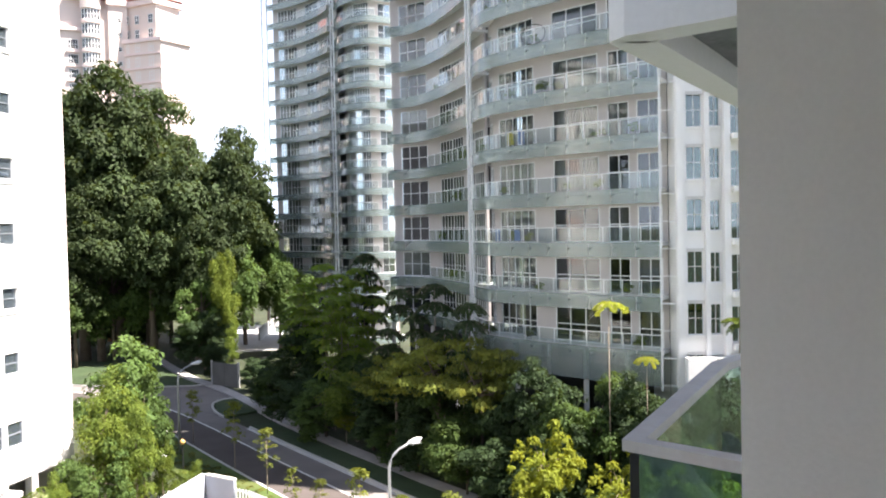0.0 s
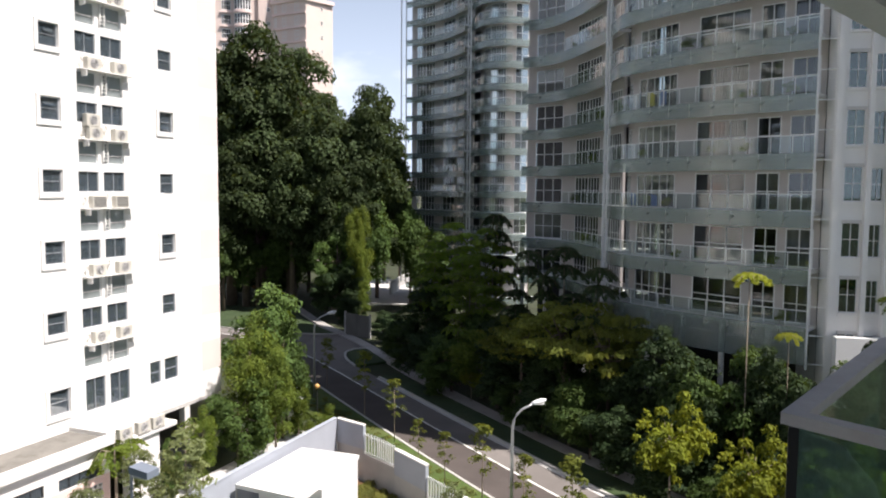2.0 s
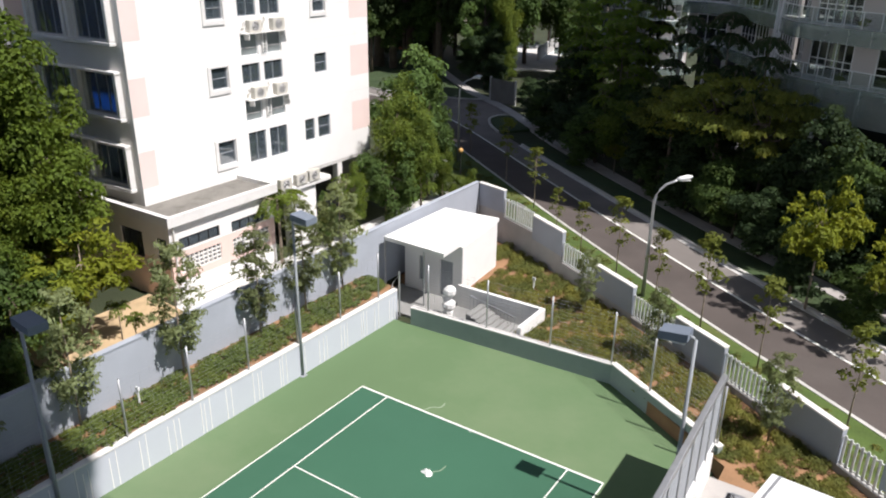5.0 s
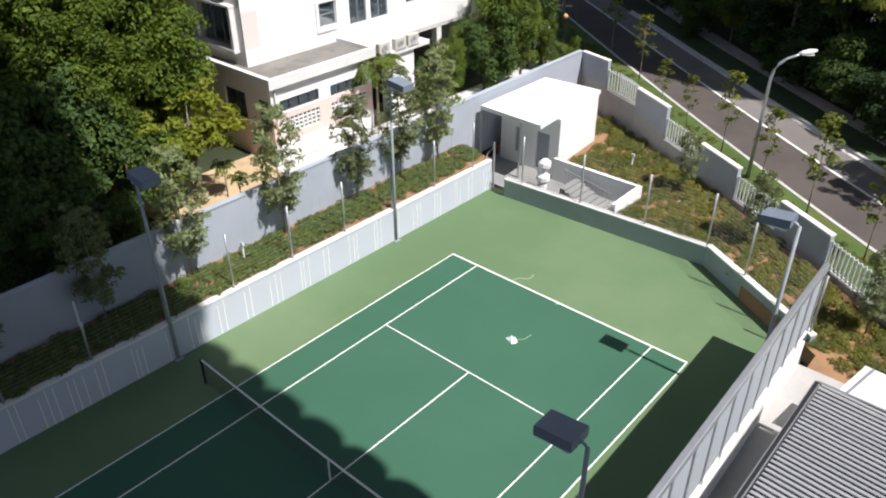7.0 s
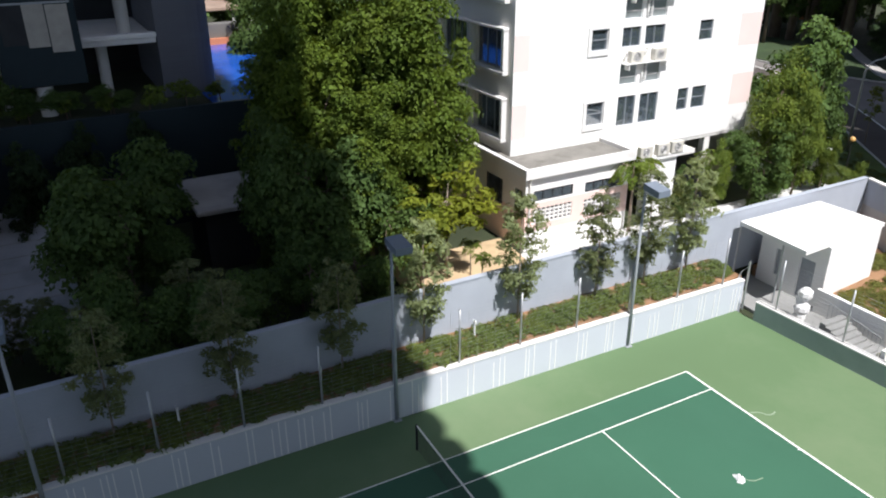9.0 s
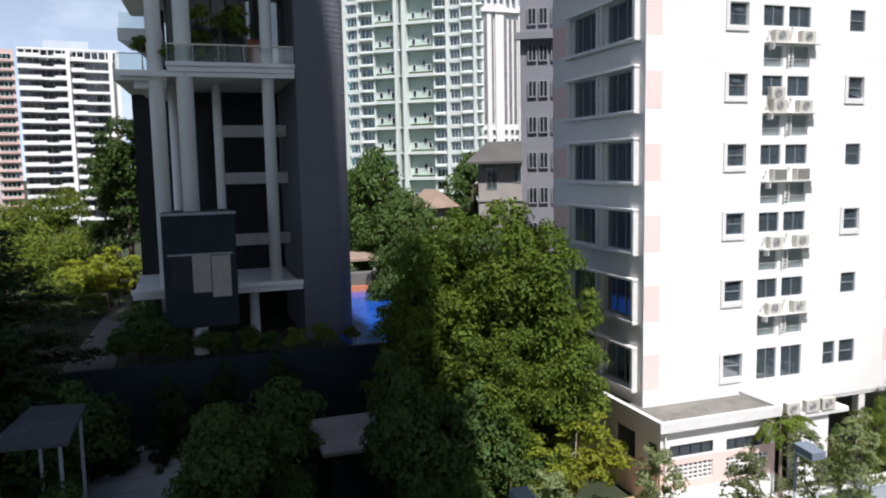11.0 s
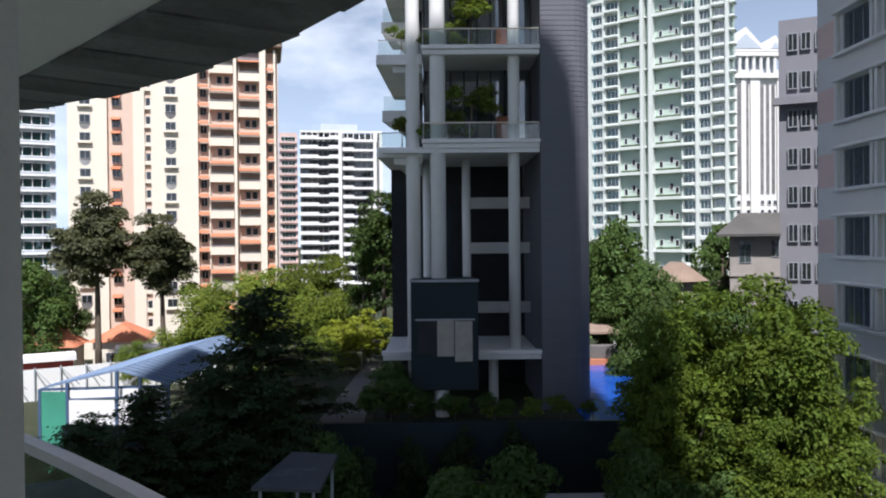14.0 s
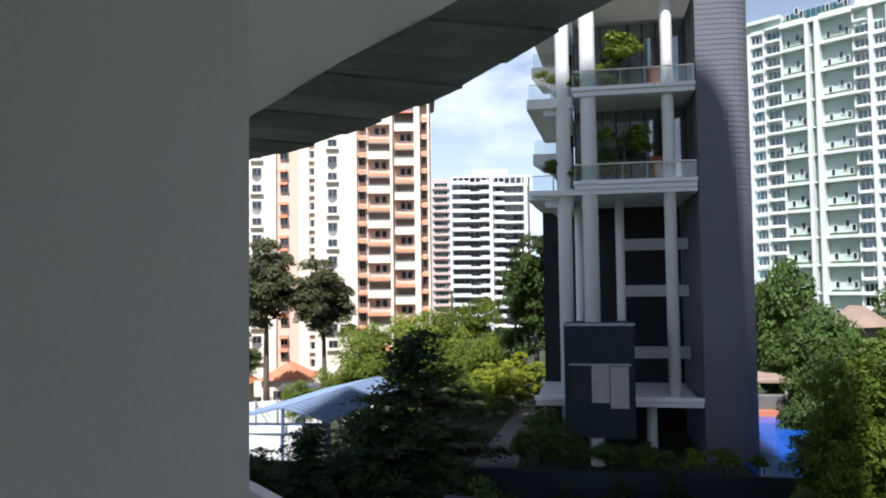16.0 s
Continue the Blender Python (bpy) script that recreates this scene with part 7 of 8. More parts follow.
def crown_tree(kind):
    h, r0, cz, rad, nc, cr, nl, size, lm, bm = CROWNS[kind]
    c, r = clumps((0, 0, cz), rad, nc, cr, -1.0 if kind in ("bushy", "leafy", "bright", "grand", "sapling", "shade", "yellow", "lollipop", "conifer") else -0.7, 4 if kind in ("yellow", "flame", "bright", "lollipop", "grand") else 9)
    if kind in ("sapling", "young"):      # loose upright sprays from low on the stem
        z = rng.uniform(0.0, 1.0, nc)
        a = rng.uniform(0, 6.28, nc)
        w = rad[0] * np.sin(np.pi * (0.12 + 0.8 * z)) * rng.uniform(0.3, 1.0, nc)
        c = np.stack([w * np.cos(a), w * np.sin(a), cz - rad[2] * 0.95 + 1.95 * rad[2] * z], 1)
    if kind == "flame":         # flat tiers with gaps between them
        c[:, 2] = cz + 0.85 * np.round((c[:, 2] - cz) / 0.85) + rng.normal(size=len(c)) * 0.08
    p, nrm = sprinkle(c, r, nl, 0.3 if kind == "flame" else 0.75)
    return trunk_geo(cz + rad[2] * (0.8 if kind in ("sapling", "young") else 0.35), r0, c, 0.25 * r0 * 2, 0 if kind in ("sapling", "young") else 12), leaf_mesh("crown", p, nrm, size, M[lm], SLIM.get(kind, 0.42)), M[bm]


SLIM = {"sapling": 0.15, "plume": 0.28, "bright": 0.28, "young": 0.3, "rain": 0.38, "flame": 0.3, "yellow": 0.24}
CROWNS = {
    "rain": (24, 0.5, 14.0, (8.5, 8.5, 9.6), 150, 1.5, 34000, 0.36, "lf_rain", "bark"),
    "broad": (13, 0.22, 7.6, (4.4, 4.4, 5.3), 85, 1.05, 13000, 0.27, "lf_mid", "bark"),
    "plume": (13, 0.2, 8.0, (4.6, 4.6, 4.9), 85, 1.0, 13000, 0.26, "lf_plume", "bark"),
    "bushy": (8, 0.12, 4.0, (3.0, 3.0, 4.0), 85, 0.7, 11000, 0.2, "lf_dark", "bark"),
    "bright": (9, 0.13, 4.8, (3.0, 3.0, 4.2), 75, 0.75, 10500, 0.2, "lf_bright", "pale_bark"),
    "leafy": (9, 0.12, 4.7, (3.1, 3.1, 4.3), 85, 0.75, 11000, 0.2, "lf_mid", "bark"),
    "grand": (13, 0.2, 7.3, (3.7, 3.7, 5.7), 150, 0.75, 25000, 0.17, "lf_sun", "bark"),
    "yellow": (5.2, 0.06, 3.6, (2.5, 2.5, 1.6), 64, 0.34, 3800, 0.2, "lf_yellow", "pale_bark"),
    "flame": (8, 0.2, 6.0, (5.0, 5.0, 2.0), 95, 0.75, 9000, 0.2, "lf_olive", "bark"),
    "lollipop": (22, 0.36, 15.9, (4.0, 4.0, 5.5), 125, 1.05, 25000, 0.28, "lf_ashen", "bark"),
    "column": (17, 0.25, 9.4, (2.9, 2.9, 8.2), 75, 1.0, 12000, 0.28, "lf_mid", "bark"),
    "shade": (8, 0.12, 4.7, (3.3, 3.3, 3.5), 70, 0.8, 9500, 0.2, "lf_mid", "bark"),
    "sapling": (4.4, 0.03, 2.6, (0.95, 0.95, 1.95), 120, 0.17, 3500, 0.15, "lf_grey", "pale_bark"),
    "young": (4.0, 0.03, 2.8, (0.7, 0.7, 1.2), 26, 0.2, 620, 0.13, "lf_olive", "pale_bark"),
    "shrub": (1.2, 0.03, 0.6, (0.7, 0.7, 0.6), 14, 0.28, 500, 0.13, "lf_bright", "bark"),
    "pot_tree": (2.6, 0.05, 1.9, (1.2, 1.2, 0.9), 22, 0.35, 1100, 0.16, "lf_bright", "bark"),
}
LABELS = {
    "rain": ("tree", "huge old rain tree with a dark dense crown", "tree"),
    "broad": ("tree", "tall broadleaf tree with a full green crown", "tree"),
    "bushy": ("tree", "dense dark green bushy tree by the road", "tree"),
    "bright": ("tree", "bright green leafy garden tree in sun", "tree"),
    "plume": ("tree", "sunlit yellow-green tree with feathery boughs", "tree"),
    "leafy": ("tree", "mid-green leafy tree with a rounded crown", "tree"),
    "grand": ("tree", "large sunlit broadleaf tree beside the white block", "tree"),
    "yellow": ("tree", "small yellow-green tree on a thin trunk", "tree"),
    "flame": ("tree", "spreading olive-green tree with flat tiers", "tree"),
    "lollipop": ("tree", "tall dark tree with a bare lower trunk", "tree"),
    "column": ("tree", "tall narrow tree draped with foliage", "tree"),
    "shade": ("tree", "shaded garden tree with an open crown", "tree"),
    "sapling": ("sapling", "slender staked grey-green sapling in the garden", "sapling"),
    "young": ("sapling", "young street tree with a small round crown", "sapling"),
    "shrub": ("shrub", "low bright green shrub in the garden bed", "shrub"),
    "pot_tree": ("planted_tree", "small tree growing on a balcony garden", "tree"),
    "umbrella": ("tree", "tall slim trees with umbrella-like leaf whorls", "tree"),
    "dark_umbrella": ("tree", "slim dark tree with drooping umbrella whorls", "tree"),
    "palm": ("palm", "feather palm with arching green fronds", "palm"),
    "lime_palm": ("palm", "small lime-yellow palm on a thin trunk", "palm"),
    "conifer": ("tree", "tiered dark tree with layered feathery branches", "tree"),
}


def palm_tree(h, n, l, lm, width, rise=0.5, droop=1.3, stems=((0, 0, 1.0),), tiers=1, leaf_size=0.0, stem=0.11):
    pts, nrm, g = [], [], Geo()
    for sx, sy, k in stems:
        top = h * k
        g.tube([(sx * 0.6, sy * 0.6, 0), (sx * 0.8, sy * 0.8, top * 0.5), (sx, sy, top)], [stem, stem * 0.75, stem * 0.5], 7)
        for i in range(n * tiers):
            top = h * k - (i // n) * 1.25
            a = 2 * math.pi * (i + rng.uniform(-0.3, 0.3)) / n + 1.7 * (i // n)
            ll = l * (1 + 0.12 * (i // n)) * rng.uniform(0.75, 1.15)
            frond(pts, nrm, np.array([sx, sy, top]), a, ll, rise * ll * rng.uniform(0.6, 1.2), droop * ll * 0.55, width)
            g.tube([(sx, sy, top), (sx + math.cos(a) * ll * 0.5, sy + math.sin(a) * ll * 0.5, top + rise * ll * 0.5 - droop * ll * 0.14), (sx + math.cos(a) * ll * 0.85, sy + math.sin(a) * ll * 0.85, top + (rise - droop * 0.55) * ll * 0.85)], [0.03, 0.02, 0.008], 4)
    return g, leaf_mesh("crown", np.array(pts), np.array(nrm), leaf_size or (0.2 if l > 1 else 0.14), M[lm], 0.3), M["pale_bark"]


def conifer_tree():
    """Wide level tiers of feathery boughs round one stem."""
    pts, nrm = [], []
    g = Geo().tube([(0, 0, 0), (0.1, 0, 6), (0.15, 0.1, 13)], [0.2, 0.14, 0.03], 8)
    for k in range(17):
        z = 1.2 + 0.74 * k
        r = 5.6 * (1 - (z / 14.2) ** 2.8) + 0.3
        for i in range(11):
            a = rng.uniform(0, 2 * math.pi)
            l = r * rng.uniform(0.55, 1.12)
            lift = rng.normal() * 0.22
            g.tube([(0.1, 0, z - 0.4), (math.cos(a) * l * 0.9, math.sin(a) * l * 0.9, z - 0.05)], [0.05, 0.01], 4)
            m = int(46 * l)
            s = rng.uniform(0.15, 1.0, m)[:, None]
            out = np.array([math.cos(a), math.sin(a), 0.0])
            pts.append(out * l * s + np.array([0, 0, z + lift]) - np.array([0, 0, 0.35]) * s * s + rng.normal(size=(m, 3)) * np.array([0.34, 0.34, 0.08]))
            nrm.append(unit(m) * 0.45 + out * 0.3 + np.array([0, 0, 1.0]))
    return g, leaf_mesh("crown", np.concatenate(pts), np.concatenate(nrm), 0.22, M["lf_dark"]), M["bark"]


MADE = {}


def tree(kind, x, y, z=0.0, s=1.0, sz=None, group=""):
    m = Matrix.Translation((x, y, z)) @ Matrix.Rotation(random.uniform(0, 6.28), 4, "Z") @ Matrix.Diagonal((s, s, sz or s, 1))
    if kind in MADE:
        k = MADE[kind].scale
        return copy_thing(MADE[kind], m @ Matrix.Diagonal((1 / k[0], 1 / k[1], 1 / k[2], 1)))
    nm, lab, cat = LABELS[kind]
    if kind in CROWNS:
        g, me, bm_ = crown_tree(kind)
    elif kind == "conifer":
        g, me, bm_ = conifer_tree()
    elif kind == "umbrella":
        g, me, bm_ = palm_tree(14, 11, 1.75, "lf_umbrella", 0.36, 0.3, 0.95, ((0, 0, 1), (2.4, 0.6, 0.88), (-2.0, 1.0, 0.8), (0.6, -2.0, 0.72), (-0.9, -1.3, 0.93), (1.6, 2.1, 0.66), (-2.6, -1.2, 0.6)), 3, 0.26, 0.07)
    elif kind == "dark_umbrella":
        g, me, bm_ = palm_tree(12, 12, 1.9, "lf_dark", 0.36, 0.2, 1.1, ((0, 0, 1), (0.9, 0.8, 0.74)), 2, 0.25, 0.07)
    elif kind == "palm":
        g, me, bm_ = palm_tree(3.4, 15, 1.9, "lf_bright", 0.3, 0.9, 1.7)
    else:
        g, me, bm_ = palm_tree(9.5, 8, 1.0, "lf_lime", 0.05, 0.25, 0.95, leaf_size=0.2, stem=0.04)
    ob = put(nm, None, None, None, lab, cat)
    part("trunk", g, bm_, ob, smooth=True)
    put("crown", me, ob)
    ob.matrix_basis = m
    MADE[kind] = ob
    return ob


def at(kind, yaw_, d, top, z0=0.1, wide=1.0):
    """A tree at a heading and distance whose crown reaches the height top."""
    h = {"umbrella": 14.6, "dark_umbrella": 12.5, "palm": 4.6, "lime_palm": 10.0, "conifer": 13.6}.get(kind) or CROWNS[kind][0]
    s = (top - z0) / h
    x, y = polar(yaw_, d)
    return tree(kind, x, y, z0, s * wide, s)


random.seed(77)
# the wooded bend of the road
for q in (("rain", 38.6, 118.0, 40.0, 0.1, 0.8), ("rain", 36.3, 124.0, 44.5, 0.1, 0.72), ("rain", 40.6, 122, 37.5, 0.1, 0.75), ("rain", 34.4, 120.0, 39.0, 0.1, 0.66), ("rain", 31.9, 118.0, 41.0, 0.1, 0.68), ("rain", 29.8, 114.0, 34.6, 0.1, 0.62), ("rain", 27.9, 122.0, 27.6, 0.1, 0.5), ("rain", 34.2, 112.0, 28.6, 0.1, 0.7), ("rain", 37.6, 116.0, 28.1, 0.1, 0.8), ("rain", 31.2, 108.0, 25.0, 0.1, 0.62), ("rain", 39.8, 116, 27.0, 0.1, 0.8),
          ("broad", 29.4, 108.0, 20.1, 0.1, 0.6), ("broad", 26.2, 142.0, 21.1, 0.1, 0.6), ("broad", 25.4, 116.0, 16.6, 0.1, 0.6), ("broad", 24.6, 108.0, 14.6, 0.1, 0.7), ("broad", 30.9, 104.0, 13.3, 0.1, 0.75), ("broad", 35.0, 132, 14, 0.1, 1.1), ("broad", 41.0, 134, 16), ("broad", 37.6, 136, 14, 0.1, 1.1), ("broad", 33.0, 130, 18), ("broad", 27.4, 146, 18), ("bushy", 30.8, 102, 7.4, 0.1, 1.0), ("bushy", 29.6, 100, 8.0, 0.1, 0.9), ("bushy", 31.8, 108, 5.6, 0.1, 1.3), ("bushy", 30.1, 93, 4.6, 0.1, 1.1), ("bushy", 34.6, 128, 7.0, 0.1, 1.6), ("bushy", 36.2, 130, 8.0, 0.1, 1.6), ("bushy", 37.8, 128, 7.0, 0.1, 1.7), ("bushy", 39.4, 130, 8.0, 0.1, 1.6), ("bushy", 40.8, 126, 7.5, 0.1, 1.6), ("bushy", 35.4, 122, 4.0, 0.1, 1.4), ("broad", 36.8, 116, 17.0, 0.1, 0.8), ("broad", 39.2, 112, 15.0, 0.1, 0.8), ("broad", 34.0, 116, 15.0, 0.1, 0.75),
          ("plume", 29.3, 102.0, 15.6, 0.1, 0.36), ("plume", 29.1, 99.0, 11.4, 0.1, 0.32), ("bright", 29.0, 96.0, 7.0, 0.1, 0.42)):
    at(*q)
# behind the footpath, in front of the curved block
for q in (("umbrella", 22.1, 73.0, 15.0, 0.1, 0.8), ("umbrella", 19.7, 69.7, 14.7, 0.1, 0.75), ("umbrella", 23.6, 73.1, 12.8, 0.1, 0.8), ("umbrella", 20.9, 67.5, 12.0, 0.1, 0.8), ("dark_umbrella", 18.9, 70.9, 16.0, 0.1, 0.7), ("dark_umbrella", 16.5, 62.6, 13.2, 0.1, 0.8), ("dark_umbrella", 13.8, 57.9, 13.9, 0.1, 0.85), ("dark_umbrella", 11.2, 54.4, 12.7, 0.1, 0.8), ("dark_umbrella", 15.2, 58.8, 11.4, 0.1, 0.8),
          ("flame", 13.7, 54.2, 9.6, 0.1, 0.8), ("flame", 16.9, 57.5, 7.9, 0.1, 0.75), ("flame", 10.4, 51.0, 9.4, 0.1, 0.5),
          ("bushy", 27.5, 92, 2.8, 0.1, 1.6), ("bushy", 26.6, 86, 3.4, 0.1, 1.5), ("bushy", 26.1, 78.1, 4.9, 0.1, 1.4), ("leafy", 25.4, 74.1, 4.6, 0.1, 1.5), ("bushy", 24, 71.5, 8.6, 0.1, 1.0), ("leafy", 21.4, 68.6, 9.2, 0.1, 1.0), ("leafy", 22.2, 65.0, 5.6, 0.1, 1.5), ("bushy", 23.8, 68.5, 5.2, 0.1, 1.4), ("yellow", 20.7, 61.9, 3.0, 0.1, 1.0), ("bright", 19.9, 63.0, 6.9, 0.1, 1.1), ("bushy", 18.7, 60.2, 5.9, 0.1, 1.3), ("bushy", 17.2, 62.5, 8.0, 0.1, 1.1), ("bushy", 15.3, 55.5, 6.8, 0.1, 1.1), ("leafy", 13.2, 51.9, 6.9, 0.1, 1.1), ("bushy", 10.3, 53.1, 7.5, 0.1, 0.95), ("leafy", 11.6, 49.4, 5.0, 0.1, 1.3), ("bushy", 15.7, 54.7, 4.0, 0.1, 1.6), ("leafy", 17.4, 57.2, 3.4, 0.1, 1.7), ("bushy", 13, 57.0, 8.2, 0.1, 1.2),
          ("bushy", 6.2, 47.5, 9.1, 0.1, 0.8), ("bushy", 8.2, 49.0, 6.6, 0.1, 0.95), ("leafy", 4, 47.0, 8.0, 0.1, 0.85), ("leafy", 2, 46.0, 9.4, 0.1, 0.75), ("bushy", 3.2, 44.6, 5.9, 0.1, 0.9), ("bushy", -1, 45.0, 8.8, 0.1, 0.72), ("bushy", 0.6, 47.0, 7.8, 0.1, 0.85), ("leafy", -4.2, 45.0, 9.5, 0.1, 0.72), ("bushy", -2.9, 43.5, 7.2, 0.1, 0.8), ("bushy", -6.9, 45.0, 9.5, 0.1, 0.7), ("leafy", -9, 45.0, 8.8, 0.1, 0.75), ("bushy", 7, 42.0, 4.2, 0.1, 1.3), ("bushy", 9.6, 46.8, 4.4, 0.1, 1.4), ("leafy", 1.6, 40.2, 4.0, 0.1, 1.4), ("bushy", -4.6, 39.2, 4.4, 0.1, 1.3),
          ("yellow", 5.8, 40.3, 7.0, 0.1, 0.72), ("yellow", 0, 38.0, 6.4, 0.1, 0.74), ("yellow", -5.8, 37.9, 6.6, 0.1, 0.75)):
    at(*q)
at("lime_palm", 0.8, 44.5, 13.8, 0.1, 0.9)
at("lime_palm", -1.9, 44.0, 10.6, 0.1, 0.75)
at("palm", -8.3, 46.0, 12.7, 9.2, 0.8)
at("palm", -9.8, 46.2, 13.5, 9.2, 0.8)
# around the white block and its yard
for q in (("leafy", 36.0, 50.0, 12.4, 1.5, 0.8), ("bright", 37.7, 46.6, 10.2, 1.5, 0.7), ("leafy", 35.1, 49.0, 10.0, 1.5, 0.55), ("bright", 35.6, 45.6, 8.4, 1.5, 0.65), ("leafy", 38.4, 44.4, 7.2, 1.5, 0.8), ("bright", 33.9, 48.5, 5.4, 1.5, 0.55), ("bushy", 30.9, 48.6, 2.4, 0.1, 1.1), ("bright", 32.2, 49.2, 3.6, 0.1, 0.8), ("bright", 40.9, 41, 6.2, 1.5, 0.45), ("leafy", 43.0, 40.5, 5.0, 1.5, 0.5),
          ("grand", 69.0, 36.5, 15.4, 1.5, 0.9), ("grand", 72.0, 38.0, 13.8, 1.5, 0.8), ("grand", 65.2, 35.5, 14.9, 1.5, 0.85), ("grand", 63.2, 35.5, 14.0, 1.5, 0.75), ("grand", 74.0, 37.0, 11.6, 1.5, 0.75),
          ("grand", 73.0, 36.0, 13.4, 1.5, 0.6), ("leafy", 74.4, 34.0, 10.0, 1.5, 0.55), ("yellow", 61.4, 31.6, 7.0, 1.5, 0.95), ("plume", 63.6, 30.6, 5.6, 1.5, 1.0), ("palm", 58.4, 30.6, 3.6, 1.5, 0.6), ("grand", 67.6, 32.5, 10.2, 1.5, 0.9), ("shade", 66.4, 31.0, 7.2, 1.5, 0.9), ("shade", 71.0, 31, 9.0, 1.5, 0.85), ("shade", 73.2, 33, 7.4, 1.5)):
    at(*q)
at("palm", 46.8, 38.4, 6.3, 1.5, 0.85)
at("palm", 41.2, 44.0, 5.0, 1.5, 0.9)
at("palm", 59.4, 32.0, 3.6, 1.5, 0.7)
# the shaded garden on the west side
for q in (("shade", 85.6, 36.5, 8.3, 1.5), ("shade", 88.4, 33.5, 8.0, 1.5, 0.8), ("sapling", 88.5, 28.2, 5.2, 1.5, 1.6), ("sapling", 82.3, 28.0, 5.0, 1.5, 1.6), ("shade", 86.4, 30.0, 9.2, 1.5, 0.9), ("shade", 90.2, 26.6, 6.1, 1.5, 0.9), ("shade", 81.5, 26.6, 5.4, 1.5, 1.0), ("shade", 72.8, 26.6, 6.2, 1.5, 0.87), ("shade", 99.4, 28.0, 7.2, 1.5, 0.8), ("shade", 69.1, 27.0, 6.2, 1.5, 0.72), ("shade", 72.4, 31.0, 9.8, 1.5, 0.65), ("shade", 77.4, 26.3, 5.6, 1.5, 0.9), ("shade", 86.0, 26.2, 5.2, 1.5, 1.0), ("shade", 98.5, 27.0, 5.8, 1.5, 1.0), ("shade", 103.0, 27.4, 5.8, 1.5, 1.0), ("shade", 100.5, 37, 8.8, 1.5), ("shade", 83.4, 31, 6.2, 1.5, 0.8), ("shade", 73.6, 28.5, 5.4, 1.5, 0.9), ("sapling", 95.0, 29.5, 4.2, 1.5, 1.2), ("sapling", 93.0, 28.0, 4.6, 1.5, 1.3),
          ("conifer", 102.8, 41.0, 15.4, 1.5, 0.95), ("conifer", 101.4, 38.4, 10.6, 1.5, 0.8), ("conifer", 106.0, 39.0, 11.9, 1.5, 1.0), ("conifer", 110.8, 37.0, 11.2, 1.5, 0.95), ("conifer", 114.6, 35.0, 10.6, 1.5, 0.95), ("conifer", 104.0, 36.0, 8.6, 1.5, 1.1), ("conifer", 118.0, 35, 9.6, 1.5, 1.0), ("shade", 109.0, 31, 6.0, 1.5, 1.1), ("shade", 103.5, 30, 4.8, 1.5), ("shade", 100.5, 33, 5.0, 1.5),
          ("shade", 93.6, 43.5, 10.8, 7.5, 1.5), ("shade", 94.7, 43.0, 9.7, 7.5, 1.2), ("shade", 91.5, 43.0, 9.6, 7.5, 1.7), ("shade", 88.5, 42.5, 9.2, 7.5, 1.5), ("shade", 85.5, 42.3, 9.2, 7.5, 1.5), ("bright", 98.5, 60, 10.4, 7.4, 1.6), ("bright", 100.5, 56, 10.0, 7.4, 1.6), ("leafy", 102.4, 50, 9.8, 7.4, 1.4), ("bright", 96.6, 58, 9.4, 7.4, 1.5), ("bushy", 92.0, 39.5, 7.2, 1.5, 0.6), ("bushy", 84.0, 40, 7.9, 1.5, 0.5), ("bushy", 88.0, 40, 7.7, 1.5, 0.5), ("bushy", 96.0, 39.0, 6.9, 1.5, 0.7)):
    at(*q)
